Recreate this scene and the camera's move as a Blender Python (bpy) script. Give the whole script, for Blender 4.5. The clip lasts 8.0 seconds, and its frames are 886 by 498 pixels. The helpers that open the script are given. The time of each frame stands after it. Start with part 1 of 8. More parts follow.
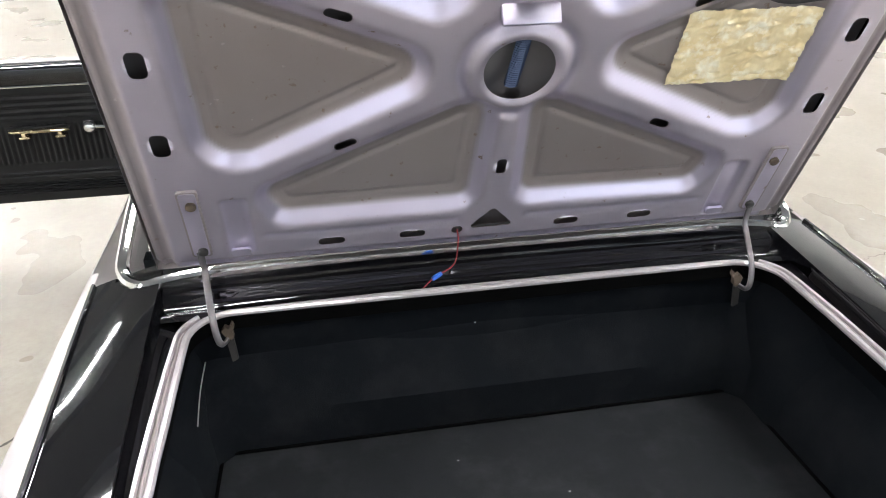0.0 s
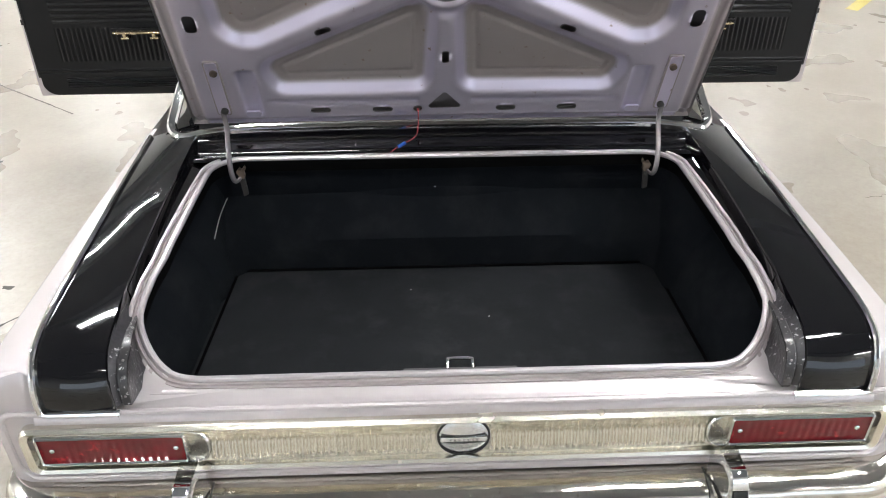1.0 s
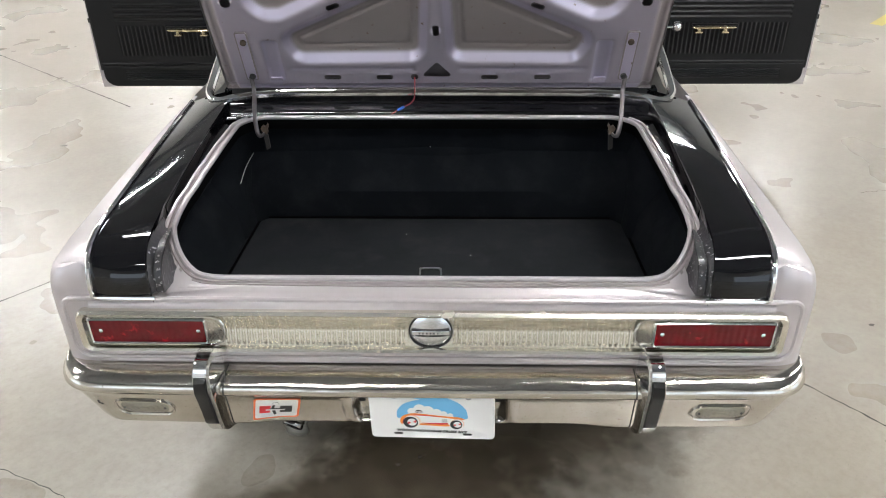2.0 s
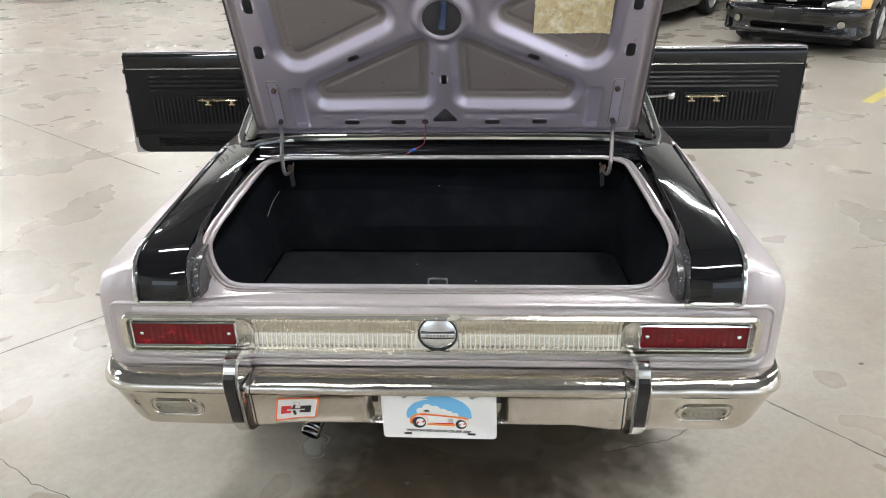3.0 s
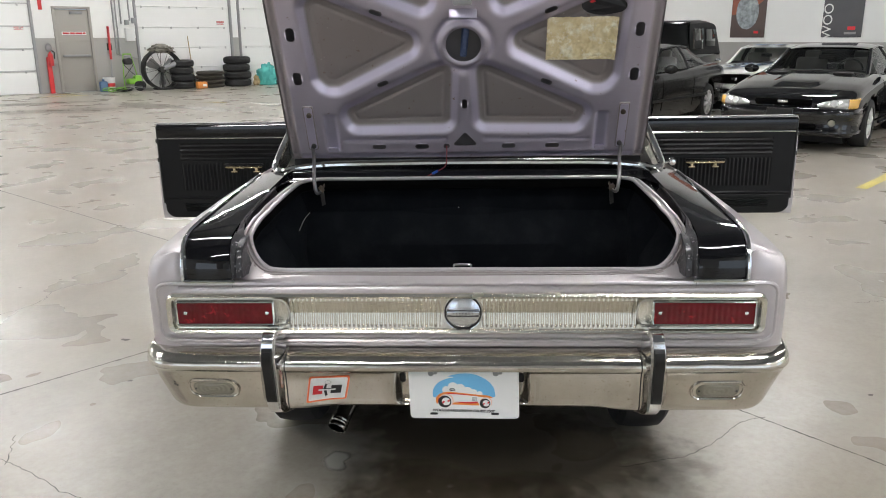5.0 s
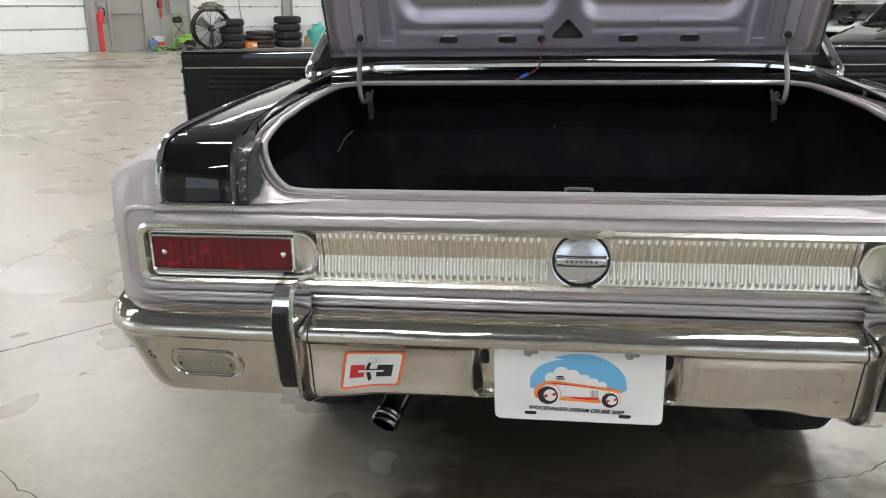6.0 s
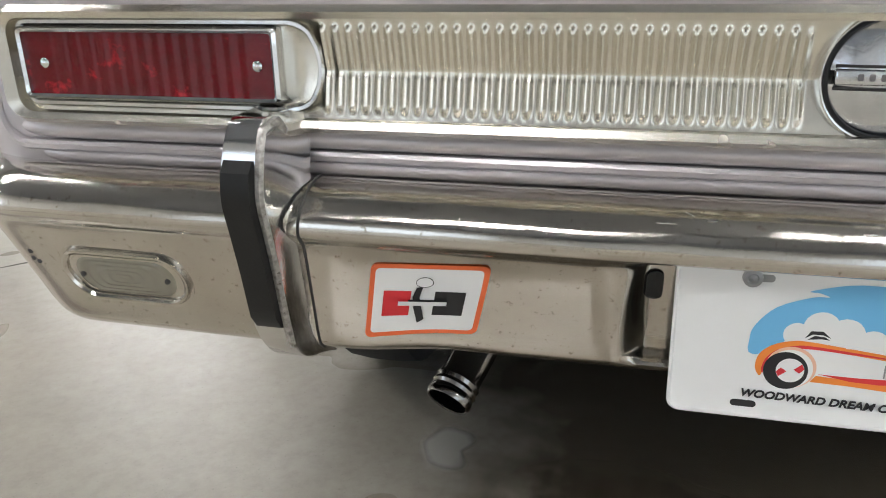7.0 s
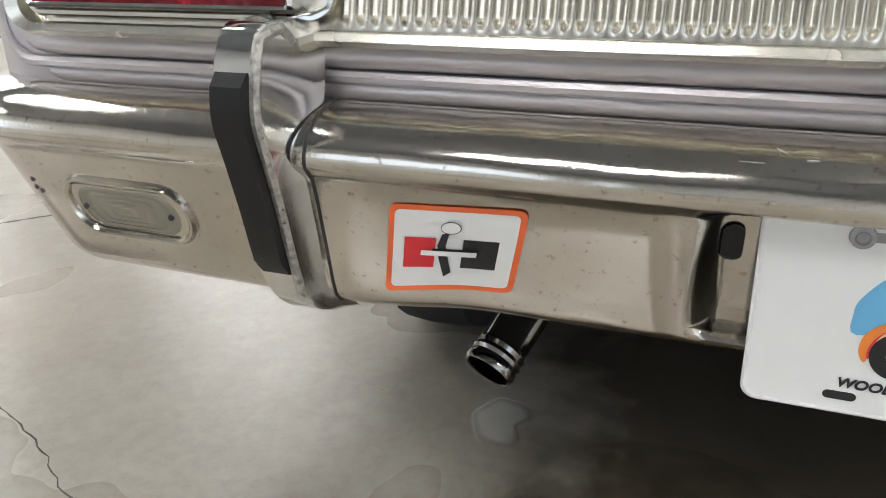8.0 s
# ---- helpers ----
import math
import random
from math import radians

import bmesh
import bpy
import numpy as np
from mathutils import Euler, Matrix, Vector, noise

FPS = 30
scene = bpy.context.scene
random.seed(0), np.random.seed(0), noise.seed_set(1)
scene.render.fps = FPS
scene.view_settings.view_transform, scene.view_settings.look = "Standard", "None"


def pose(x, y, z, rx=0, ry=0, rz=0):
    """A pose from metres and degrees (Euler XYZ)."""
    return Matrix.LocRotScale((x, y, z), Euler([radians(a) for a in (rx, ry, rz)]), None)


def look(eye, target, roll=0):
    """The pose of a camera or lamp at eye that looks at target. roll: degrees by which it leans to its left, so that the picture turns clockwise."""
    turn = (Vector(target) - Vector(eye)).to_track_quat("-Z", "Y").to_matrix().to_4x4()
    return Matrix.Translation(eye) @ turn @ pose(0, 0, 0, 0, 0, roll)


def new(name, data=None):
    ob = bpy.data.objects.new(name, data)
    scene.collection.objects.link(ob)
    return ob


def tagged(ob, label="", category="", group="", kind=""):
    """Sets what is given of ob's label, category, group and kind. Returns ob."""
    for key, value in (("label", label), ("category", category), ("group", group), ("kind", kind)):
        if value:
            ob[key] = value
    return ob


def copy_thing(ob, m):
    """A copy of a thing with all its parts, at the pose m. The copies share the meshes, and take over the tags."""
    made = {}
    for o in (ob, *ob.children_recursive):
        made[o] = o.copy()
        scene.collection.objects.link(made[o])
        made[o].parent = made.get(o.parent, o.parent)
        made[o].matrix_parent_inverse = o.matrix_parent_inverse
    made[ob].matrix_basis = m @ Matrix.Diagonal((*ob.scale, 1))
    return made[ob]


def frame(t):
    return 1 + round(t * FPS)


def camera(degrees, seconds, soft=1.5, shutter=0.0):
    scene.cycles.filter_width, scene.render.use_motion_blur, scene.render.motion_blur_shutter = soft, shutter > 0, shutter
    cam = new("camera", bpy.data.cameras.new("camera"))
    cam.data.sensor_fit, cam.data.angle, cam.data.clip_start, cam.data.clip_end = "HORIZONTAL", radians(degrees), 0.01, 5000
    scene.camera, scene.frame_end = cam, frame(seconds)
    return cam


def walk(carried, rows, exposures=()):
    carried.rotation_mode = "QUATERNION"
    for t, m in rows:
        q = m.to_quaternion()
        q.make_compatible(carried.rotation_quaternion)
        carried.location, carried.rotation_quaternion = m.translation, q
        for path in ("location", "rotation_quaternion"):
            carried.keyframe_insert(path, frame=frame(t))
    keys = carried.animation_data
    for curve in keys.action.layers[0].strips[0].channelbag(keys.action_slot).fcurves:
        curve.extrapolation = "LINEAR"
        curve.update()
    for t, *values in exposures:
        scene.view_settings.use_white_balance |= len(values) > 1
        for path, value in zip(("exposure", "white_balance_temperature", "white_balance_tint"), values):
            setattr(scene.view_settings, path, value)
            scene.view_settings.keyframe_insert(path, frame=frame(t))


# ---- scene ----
cam = camera(59.8, 8.0, soft=1.0)
PATH = [
    (0, (-0.352, -0.549, 1.774), (-0.026, 1.191, 0.844), 0.4),
    (0.5, (-0.189, -0.831, 1.827), (-0.02, 0.876, 0.798), 0.5),
    (1, (-0.089, -1.058, 1.844), (-0.015, 0.632, 0.777), 0.7),
    (1.5, (0.006, -1.272, 1.839), (0.01, 0.422, 0.776), 0.5),
    (3, (0.089, -1.722, 1.767), (0.01, 0.101, 0.949), -0.2),
    (3.5, (0.087, -1.892, 1.69), (0.008, -0.021, 0.988), -0.3),
    (4, (0.086, -2.067, 1.617), (0.011, -0.158, 1.026), -0.4),
    (5.5, (-0.013, -1.821, 1.369), (-0.151, 0.103, 0.841), -0.1),
    (6, (-0.096, -1.324, 1.187), (-0.312, 0.572, 0.588), -0.0),
    (6.5, (-0.177, -0.921, 0.979), (-0.486, 0.944, 0.324), 0.1),
    (7, (-0.207, -0.692, 0.847), (-0.628, 1.132, 0.142), -0.0),
    (7.5, (-0.208, -0.592, 0.793), (-0.733, 1.187, 0.043), -0.0),
    (8, (-0.186, -0.582, 0.785), (-0.815, 1.149, 0.005), -0.1),
]
EXPOSURES = [(0, 0.62), (0.5, 0.50), (1.5, 0.17), (3, 0.07), (4, -0.08), (5.5, -0.32), (6.5, -0.18), (8, -0.08)]
walk(cam, [(t, look(eye, target, roll)) for t, eye, target, roll in PATH], EXPOSURES)

# ---- light ----
world = bpy.data.worlds.new("world")
scene.world = world
world.use_nodes = True
world.node_tree.nodes["Background"].inputs[0].default_value = (0.6, 0.78, 1.0, 1)
world.node_tree.nodes["Background"].inputs[1].default_value = 1.0
LAMP_POWER = 97.0
DAY_POWER = 70.0


# ---- materials ----
def node_mat(name, base, rough=0.5, metal=0.0, coat=0.0, dark=None, scale=8.0, amount=0.3, fine=120.0, bump=0.1, bump_dist=0.002, rough_var=0.1, spec=0.5,
             stain=None, stain_scale=3.0, stain_cut=(0.55, 0.7), sheen=0.0, coat_rough=0.03, wave=None):
    """A surface with broad and fine variation of colour, gloss and relief."""
    m = bpy.data.materials.new(name)
    m.use_nodes = True
    nt = m.node_tree
    b = nt.nodes["Principled BSDF"]
    link = nt.links.new
    tc = nt.nodes.new("ShaderNodeTexCoord")
    n1 = nt.nodes.new("ShaderNodeTexNoise")
    n1.inputs["Scale"].default_value, n1.inputs["Detail"].default_value = scale, 6
    n2 = nt.nodes.new("ShaderNodeTexNoise")
    n2.inputs["Scale"].default_value, n2.inputs["Detail"].default_value = fine, 3
    link(tc.outputs["Object"], n1.inputs["Vector"])
    link(tc.outputs["Object"], n2.inputs["Vector"])
    mix = nt.nodes.new("ShaderNodeMix")
    mix.data_type = "RGBA"
    dark = dark or tuple(c * 0.75 for c in base)
    mix.inputs["A"].default_value, mix.inputs["B"].default_value = (*base, 1), (*dark, 1)
    add = nt.nodes.new("ShaderNodeMath")
    add.operation = "MULTIPLY_ADD"
    link(n1.outputs["Fac"], add.inputs[0])
    add.inputs[1].default_value, add.inputs[2].default_value = amount * 2, -amount * 0.5
    add.use_clamp = True
    link(add.outputs[0], mix.inputs["Factor"])
    colour = mix.outputs["Result"]
    if stain:
        n3 = nt.nodes.new("ShaderNodeTexNoise")
        n3.inputs["Scale"].default_value, n3.inputs["Detail"].default_value = stain_scale, 8
        n3.inputs["Roughness"].default_value = 0.65
        link(tc.outputs["Object"], n3.inputs["Vector"])
        ramp = nt.nodes.new("ShaderNodeMapRange")
        ramp.inputs["From Min"].default_value, ramp.inputs["From Max"].default_value = stain_cut
        link(n3.outputs["Fac"], ramp.inputs["Value"])
        mix2 = nt.nodes.new("ShaderNodeMix")
        mix2.data_type = "RGBA"
        mix2.inputs["B"].default_value = (*stain, 1)
        link(ramp.outputs[0], mix2.inputs["Factor"])
        link(colour, mix2.inputs["A"])
        colour = mix2.outputs["Result"]
    link(colour, b.inputs["Base Color"])
    rr = nt.nodes.new("ShaderNodeMapRange")
    rr.inputs["To Min"].default_value, rr.inputs["To Max"].default_value = max(0.01, rough - rough_var), rough + rough_var
    link(n1.outputs["Fac"], rr.inputs["Value"])
    link(rr.outputs[0], b.inputs["Roughness"])
    if bump:
        bn = nt.nodes.new("ShaderNodeBump")
        bn.inputs["Strength"].default_value, bn.inputs["Distance"].default_value = bump, bump_dist
        link(n2.outputs["Fac"], bn.inputs["Height"])
        link(bn.outputs[0], b.inputs["Normal"])
        if wave:
            # slow dents that bend the reflections
            n4, w4 = nt.nodes.new("ShaderNodeTexNoise"), nt.nodes.new("ShaderNodeBump")
            n4.inputs["Scale"].default_value, n4.inputs["Detail"].default_value = wave[0], 1
            link(tc.outputs["Object"], n4.inputs["Vector"])
            w4.inputs["Strength"].default_value, w4.inputs["Distance"].default_value = 1.0, wave[1]
            link(n4.outputs["Fac"], w4.inputs["Height"])
            link(w4.outputs[0], bn.inputs["Normal"])
    b.inputs["Metallic"].default_value = metal
    b.inputs["Coat Weight"].default_value = coat
    b.inputs["Coat Roughness"].default_value = coat_rough
    b.inputs["Specular IOR Level"].default_value = spec
    b.inputs["Sheen Weight"].default_value = sheen
    return m


def glow_mat(name, colour, strength):
    m = bpy.data.materials.new(name)
    m.use_nodes = True
    b = m.node_tree.nodes["Principled BSDF"]
    b.inputs["Base Color"].default_value = (*colour, 1)
    b.inputs["Emission Color"].default_value = (*colour, 1)
    b.inputs["Emission Strength"].default_value = strength
    return m


LILAC = node_mat("lilac_paint", (0.50, 0.466, 0.473), 0.34, 0.45, 0.6, dark=(0.43, 0.39, 0.415), scale=3, amount=0.3, fine=900, bump=0.02, rough_var=0.05, coat_rough=0.08)
TAUPE = node_mat("dull_taupe_overspray", (0.30, 0.265, 0.265), 0.55, 0.25, 0.0, dark=(0.25, 0.22, 0.22), scale=7, amount=0.4, fine=300, bump=0.08, stain=(0.30, 0.19, 0.12), stain_scale=45, stain_cut=(0.72, 0.78))
SKIN_LINING = node_mat("dull_taupe_lining", (0.21, 0.195, 0.20), 0.7, scale=9, amount=0.5, fine=200, bump=0.1)
LILAC_UNDER = node_mat("lilac_underside_paint", (0.595, 0.55, 0.665), 0.36, 0.75, 0.2, dark=(0.495, 0.455, 0.555), scale=5, amount=0.4, fine=400, bump=0.06,
                       rough_var=0.07, stain=(0.20, 0.13, 0.08), stain_scale=38, stain_cut=(0.665, 0.73), coat_rough=0.2)


def overspray(painted, bare):
    """Paint that thins out over the attribute "bare"."""
    m = painted.copy()
    m.name = "lilac_over_taupe_paint"
    nt = m.node_tree
    b = nt.nodes["Principled BSDF"]
    at = nt.nodes.new("ShaderNodeAttribute")
    at.attribute_name = "bare"
    for key, value in (("Base Color", bare[0]), ("Roughness", bare[1]), ("Metallic", bare[2]), ("Coat Weight", 0.0)):
        x = nt.nodes.new("ShaderNodeMix")
        x.data_type = "RGBA" if key == "Base Color" else "FLOAT"
        nt.links.new(at.outputs["Fac"], x.inputs["Factor"])
        a, c = (x.inputs[6], x.inputs[7]) if key == "Base Color" else (x.inputs[2], x.inputs[3])
        out = x.outputs[2] if key == "Base Color" else x.outputs[0]
        src = b.inputs[key]
        if src.is_linked:
            nt.links.new(src.links[0].from_socket, a)
        else:
            a.default_value = src.default_value
        c.default_value = (*value, 1) if key == "Base Color" else value
        if key == "Base Color":
            # rust specks and brownish smears on the thin paint
            tc = nt.nodes.new("ShaderNodeTexCoord")
            under = c
            for scale, cut, most, tint in ((3.5, (0.35, 0.85), 0.7, (0.21, 0.165, 0.15)), (70.0, (0.67, 0.73), 0.65, (0.15, 0.085, 0.045)), (46.0, (0.71, 0.75), 0.5, (0.45, 0.42, 0.4))):
                n, r, y = (nt.nodes.new("ShaderNode" + k) for k in ("TexNoise", "MapRange", "Mix"))
                y.data_type = "RGBA"
                n.inputs["Scale"].default_value, n.inputs["Detail"].default_value = scale, 5
                nt.links.new(tc.outputs["Object"], n.inputs["Vector"])
                for k2, v2 in zip(("From Min", "From Max", "To Min", "To Max"), (*cut, 0.0, most)):
                    r.inputs[k2].default_value = v2
                nt.links.new(n.outputs[0], r.inputs["Value"])
                nt.links.new(r.outputs[0], y.inputs["Factor"])
                y.inputs[7].default_value = (*tint, 1)
                nt.links.new(y.outputs[2], under)
                y.inputs[6].default_value = (*value, 1)
                under = y.inputs[6]
        nt.links.new(out, src)
    return m


LID_PAINT = overspray(LILAC_UNDER, ((0.255, 0.224, 0.220), 0.44, 0.35))
BLACK_GLOSS = node_mat("black_gloss_paint", (0.004, 0.004, 0.005), 0.10, 0.0, 1.0, scale=4, fine=700, bump=0.008, rough_var=0.04, spec=0.02, stain=(0.02, 0.02, 0.02), stain_scale=40, stain_cut=(0.68, 0.8), wave=(5.0, 0.0008))
CHROME = node_mat("chrome", (0.78, 0.78, 0.77), 0.09, 1.0, scale=9, amount=0.25, fine=500, bump=0.03, rough_var=0.06, dark=(0.62, 0.62, 0.62), stain=(0.30, 0.29, 0.27), stain_scale=60, stain_cut=(0.72, 0.8), wave=(14.0, 0.0008))
PIPE_CHROME = node_mat("sooty_pipe_chrome", (0.34, 0.33, 0.32), 0.14, 1.0, scale=30, amount=0.6, fine=300, bump=0.05, rough_var=0.06, dark=(0.16, 0.15, 0.14))
EMBLEM = node_mat("worn_emblem_chrome", (0.80, 0.82, 0.85), 0.22, 1.0, scale=40, amount=0.8, fine=90, bump=0.22, rough_var=0.06, dark=(0.58, 0.60, 0.64), stain=(0.90, 0.90, 0.90), stain_scale=50, stain_cut=(0.58, 0.7))
BRASSY = node_mat("brass_tinted_metal", (0.62, 0.52, 0.34), 0.25, 0.9, scale=40, amount=0.6, fine=200, bump=0.05, dark=(0.36, 0.28, 0.16))
CHROME_WORN = node_mat("worn_bumper_chrome", (0.68, 0.652, 0.60), 0.12, 1.0, scale=10, amount=0.7, fine=420, bump=0.06, rough_var=0.08, dark=(0.46, 0.425, 0.37), stain=(0.34, 0.295, 0.23), stain_scale=130, stain_cut=(0.60, 0.69), wave=(9.0, 0.006))
SCUFFED_CHROME = node_mat("pitted_chrome", (0.62, 0.61, 0.58), 0.4, 0.8, scale=160, amount=1.0, fine=500, bump=0.6, dark=(0.22, 0.20, 0.18), stain=(0.10, 0.08, 0.06), stain_scale=120, stain_cut=(0.62, 0.7))
ALU = node_mat("aged_aluminium", (0.80, 0.77, 0.69), 0.25, 1.0, scale=10, amount=0.4, fine=350, bump=0.03, rough_var=0.06, dark=(0.66, 0.625, 0.53), stain=(0.45, 0.38, 0.27), stain_scale=30, stain_cut=(0.74, 0.82))
RUBBER = node_mat("black_rubber", (0.010, 0.010, 0.010), 0.42, scale=12, fine=250, bump=0.08, dark=(0.018, 0.018, 0.018), spec=0.3)
SEAL = node_mat("weathered_grey_seal", (0.040, 0.039, 0.042), 0.40, 0.1, 0.3, scale=22, amount=0.8, fine=130, bump=0.35, bump_dist=0.004, dark=(0.018, 0.017, 0.019), stain=(0.42, 0.41, 0.42), stain_scale=85, stain_cut=(0.60, 0.66))
SEAL_DARK = node_mat("dark_strip", (0.03, 0.029, 0.031), 0.38, 0.2, 0.3, scale=40, amount=0.8, fine=160, bump=0.2, dark=(0.012, 0.012, 0.013), stain=(0.45, 0.44, 0.44), stain_scale=95, stain_cut=(0.58, 0.66))
# lighter copy of LINER: brightness put into the colour of the dim trunk floor
LIFTED_LINER = node_mat("lifted_trunk_floor_liner", (0.0125, 0.0138, 0.0158), 0.75, scale=7, amount=0.5, fine=600, bump=0.35, bump_dist=0.002, dark=(0.0075, 0.0086, 0.0102), stain=(0.027, 0.0282, 0.0305), stain_scale=9, stain_cut=(0.50, 0.80), spec=0.2)
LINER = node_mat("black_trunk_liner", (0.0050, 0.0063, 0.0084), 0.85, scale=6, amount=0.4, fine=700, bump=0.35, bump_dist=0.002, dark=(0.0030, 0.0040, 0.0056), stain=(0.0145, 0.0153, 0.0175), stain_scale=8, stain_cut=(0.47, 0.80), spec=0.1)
# for pipe soot, seams, grille openings and the darkened trunk skirt
NEAR_BLACK = node_mat("near_black", (0.001, 0.001, 0.001), 0.9, bump=0, spec=0.05)
VINYL = node_mat("black_vinyl", (0.006, 0.006, 0.0065), 0.36, scale=14, fine=350, bump=0.15, bump_dist=0.001, dark=(0.009, 0.009, 0.0095), spec=0.22)
SPRING_BLUE = node_mat("blued_spring_steel", (0.10, 0.14, 0.26), 0.4, 0.6, bump=0)
GREY_SEAT = node_mat("grey_seat_cloth", (0.17, 0.165, 0.16), 0.8, fine=150, bump=0.2)
RUSTY = node_mat("rust_brown_steel", (0.075, 0.052, 0.036), 0.8, scale=60, amount=0.9, fine=300, bump=0.3, dark=(0.04, 0.028, 0.02))
DARK_METAL = node_mat("dark_underbody", (0.02, 0.019, 0.018), 0.7, scale=9, fine=120, bump=0.3, dark=(0.035, 0.03, 0.026))
HINGE_METAL = node_mat("hinge_steel", (0.17, 0.163, 0.175), 0.40, 0.7, scale=25, amount=0.5, fine=300, bump=0.1, dark=(0.16, 0.13, 0.11))
RED_LENS = node_mat("red_lens", (0.135, 0.002, 0.007), 0.10, 0.0, 0.4, scale=30, amount=0.7, fine=70, bump=0.10, dark=(0.07, 0.0015, 0.003), rough_var=0.03, spec=0.3, stain=(0.36, 0.008, 0.016), stain_scale=34, stain_cut=(0.60, 0.70))
CLEAR_LENS = node_mat("clear_lens", (0.25, 0.23, 0.18), 0.12, 0.35, 0.6, scale=24, amount=0.5, fine=110, bump=0.2, dark=(0.24, 0.23, 0.20), rough_var=0.04)
PLATE_WHITE = node_mat("white_enamel", (0.80, 0.80, 0.79), 0.40, 0.0, 0.5, scale=6, amount=0.1, fine=200, bump=0.02, dark=(0.74, 0.74, 0.72))
INK_BLACK = node_mat("black_ink", (0.012, 0.012, 0.014), 0.42, bump=0)
INK_BLUE = node_mat("sky_blue_ink", (0.16, 0.47, 0.76), 0.42, bump=0, amount=0.1)
INK_ORANGE = node_mat("orange_ink", (0.86, 0.26, 0.04), 0.42, bump=0, amount=0.1)
INK_RED = node_mat("red_ink", (0.70, 0.03, 0.04), 0.42, bump=0, amount=0.1)
INK_EDGE = node_mat("orange_red_ink", (0.86, 0.16, 0.05), 0.42, bump=0, amount=0.1)
INK_PEACH = node_mat("peach_ink", (0.82, 0.50, 0.36), 0.42, bump=0, amount=0.1)
LABEL = node_mat("aged_yellow_label", (0.78, 0.68, 0.44), 0.55, scale=26, amount=0.8, fine=60, bump=0.5, bump_dist=0.004, dark=(0.58, 0.43, 0.19), stain=(0.84, 0.79, 0.64), stain_scale=30, stain_cut=(0.5, 0.65))


def thin_glass(name, tint, rough=0.02):
    """A thin pane: seen through straight, with a mirror gloss that grows towards the edge of view."""
    m = bpy.data.materials.new(name)
    m.use_nodes = True
    nt, link = m.node_tree, m.node_tree.links.new
    out = nt.nodes["Material Output"]
    clear, gloss, mix, fres = (nt.nodes.new(k) for k in ("ShaderNodeBsdfTransparent", "ShaderNodeBsdfGlossy", "ShaderNodeMixShader", "ShaderNodeFresnel"))
    clear.inputs["Color"].default_value = (*tint, 1)
    gloss.inputs["Roughness"].default_value = rough
    fres.inputs["IOR"].default_value = 1.75
    link(fres.outputs[0], mix.inputs[0])
    link(clear.outputs[0], mix.inputs[1])
    link(gloss.outputs[0], mix.inputs[2])
    link(mix.outputs[0], out.inputs["Surface"])
    return m


CAR_GLASS = thin_glass("tinted_car_glass", (0.93, 0.965, 0.94))
WIRE_RED = node_mat("red_wire", (0.35, 0.03, 0.04), 0.4, bump=0)
WIRE_BLUE = node_mat("blue_connector", (0.02, 0.12, 0.55), 0.4, bump=0)
WHITE_PAINT = node_mat("white_wall_paint", (0.78, 0.78, 0.76), 0.6, scale=0.8, amount=0.25, fine=40, bump=0.05, dark=(0.70, 0.70, 0.68))
GREY_PAINT = node_mat("grey_wall_paint", (0.36, 0.35, 0.33), 0.55, scale=0.9, amount=0.3, fine=40, bump=0.05, dark=(0.30, 0.29, 0.27))
CEIL_PAINT = node_mat("ceiling_paint", (0.22, 0.23, 0.25), 0.8, scale=0.5, fine=20, bump=0.05)
GARAGE_WHITE = node_mat("white_door_panel", (0.80, 0.80, 0.78), 0.4, scale=1.5, amount=0.2, fine=60, bump=0.04, dark=(0.72, 0.72, 0.70))
RAIL_GREY = node_mat("galvanised_steel", (0.32, 0.32, 0.32), 0.4, 0.6, scale=8, fine=150, bump=0.05)
RAIL_PALE = node_mat("pale_galvanised_steel", (0.52, 0.52, 0.51), 0.45, 0.3, scale=8, fine=150, bump=0.05)
TYRE_BROWN = node_mat("weathered_brown_tyre", (0.045, 0.038, 0.030), 0.8, scale=14, fine=140, bump=0.3, dark=(0.075, 0.062, 0.048))
DOOR_GREY = node_mat("grey_door_paint", (0.33, 0.31, 0.28), 0.4, scale=2, amount=0.2, fine=90, bump=0.03)
TYRE = node_mat("tyre_rubber", (0.014, 0.014, 0.015), 0.7, scale=14, fine=140, bump=0.3, dark=(0.026, 0.025, 0.024))
RIM = node_mat("alloy_rim", (0.75, 0.75, 0.74), 0.39, 0.5, scale=10, fine=200, bump=0.02)
BLACK_CAR = node_mat("black_car_paint", (0.005, 0.005, 0.006), 0.06, 0.0, 0.8, scale=3, fine=500, bump=0.005, spec=0.35, rough_var=0.03)
WHITE_CAR = node_mat("white_car_paint", (0.70, 0.70, 0.66), 0.40, 0.0, 0.8, scale=3, fine=500, bump=0.01, amount=0.1)
BLUE_STRIPE = node_mat("blue_stripe_paint", (0.05, 0.12, 0.28), 0.25, 0.0, 0.8, bump=0)
DARK_GLASS = node_mat("dark_window_glass", (0.010, 0.013, 0.012), 0.03, 0.0, 0.4, scale=2, fine=20, bump=0, rough_var=0.02)
HEAD_LENS = node_mat("headlight_lens", (0.80, 0.80, 0.78), 0.12, 0.6, 1.0, scale=26, amount=0.8, fine=60, bump=0.35, dark=(0.42, 0.42, 0.42))
AMBER = node_mat("amber_lens", (0.80, 0.46, 0.12), 0.15, 0.0, 1.0, bump=0.1)
SOFT_TOP = node_mat("black_canvas_top", (0.020, 0.020, 0.021), 0.75, scale=6, fine=200, bump=0.2)
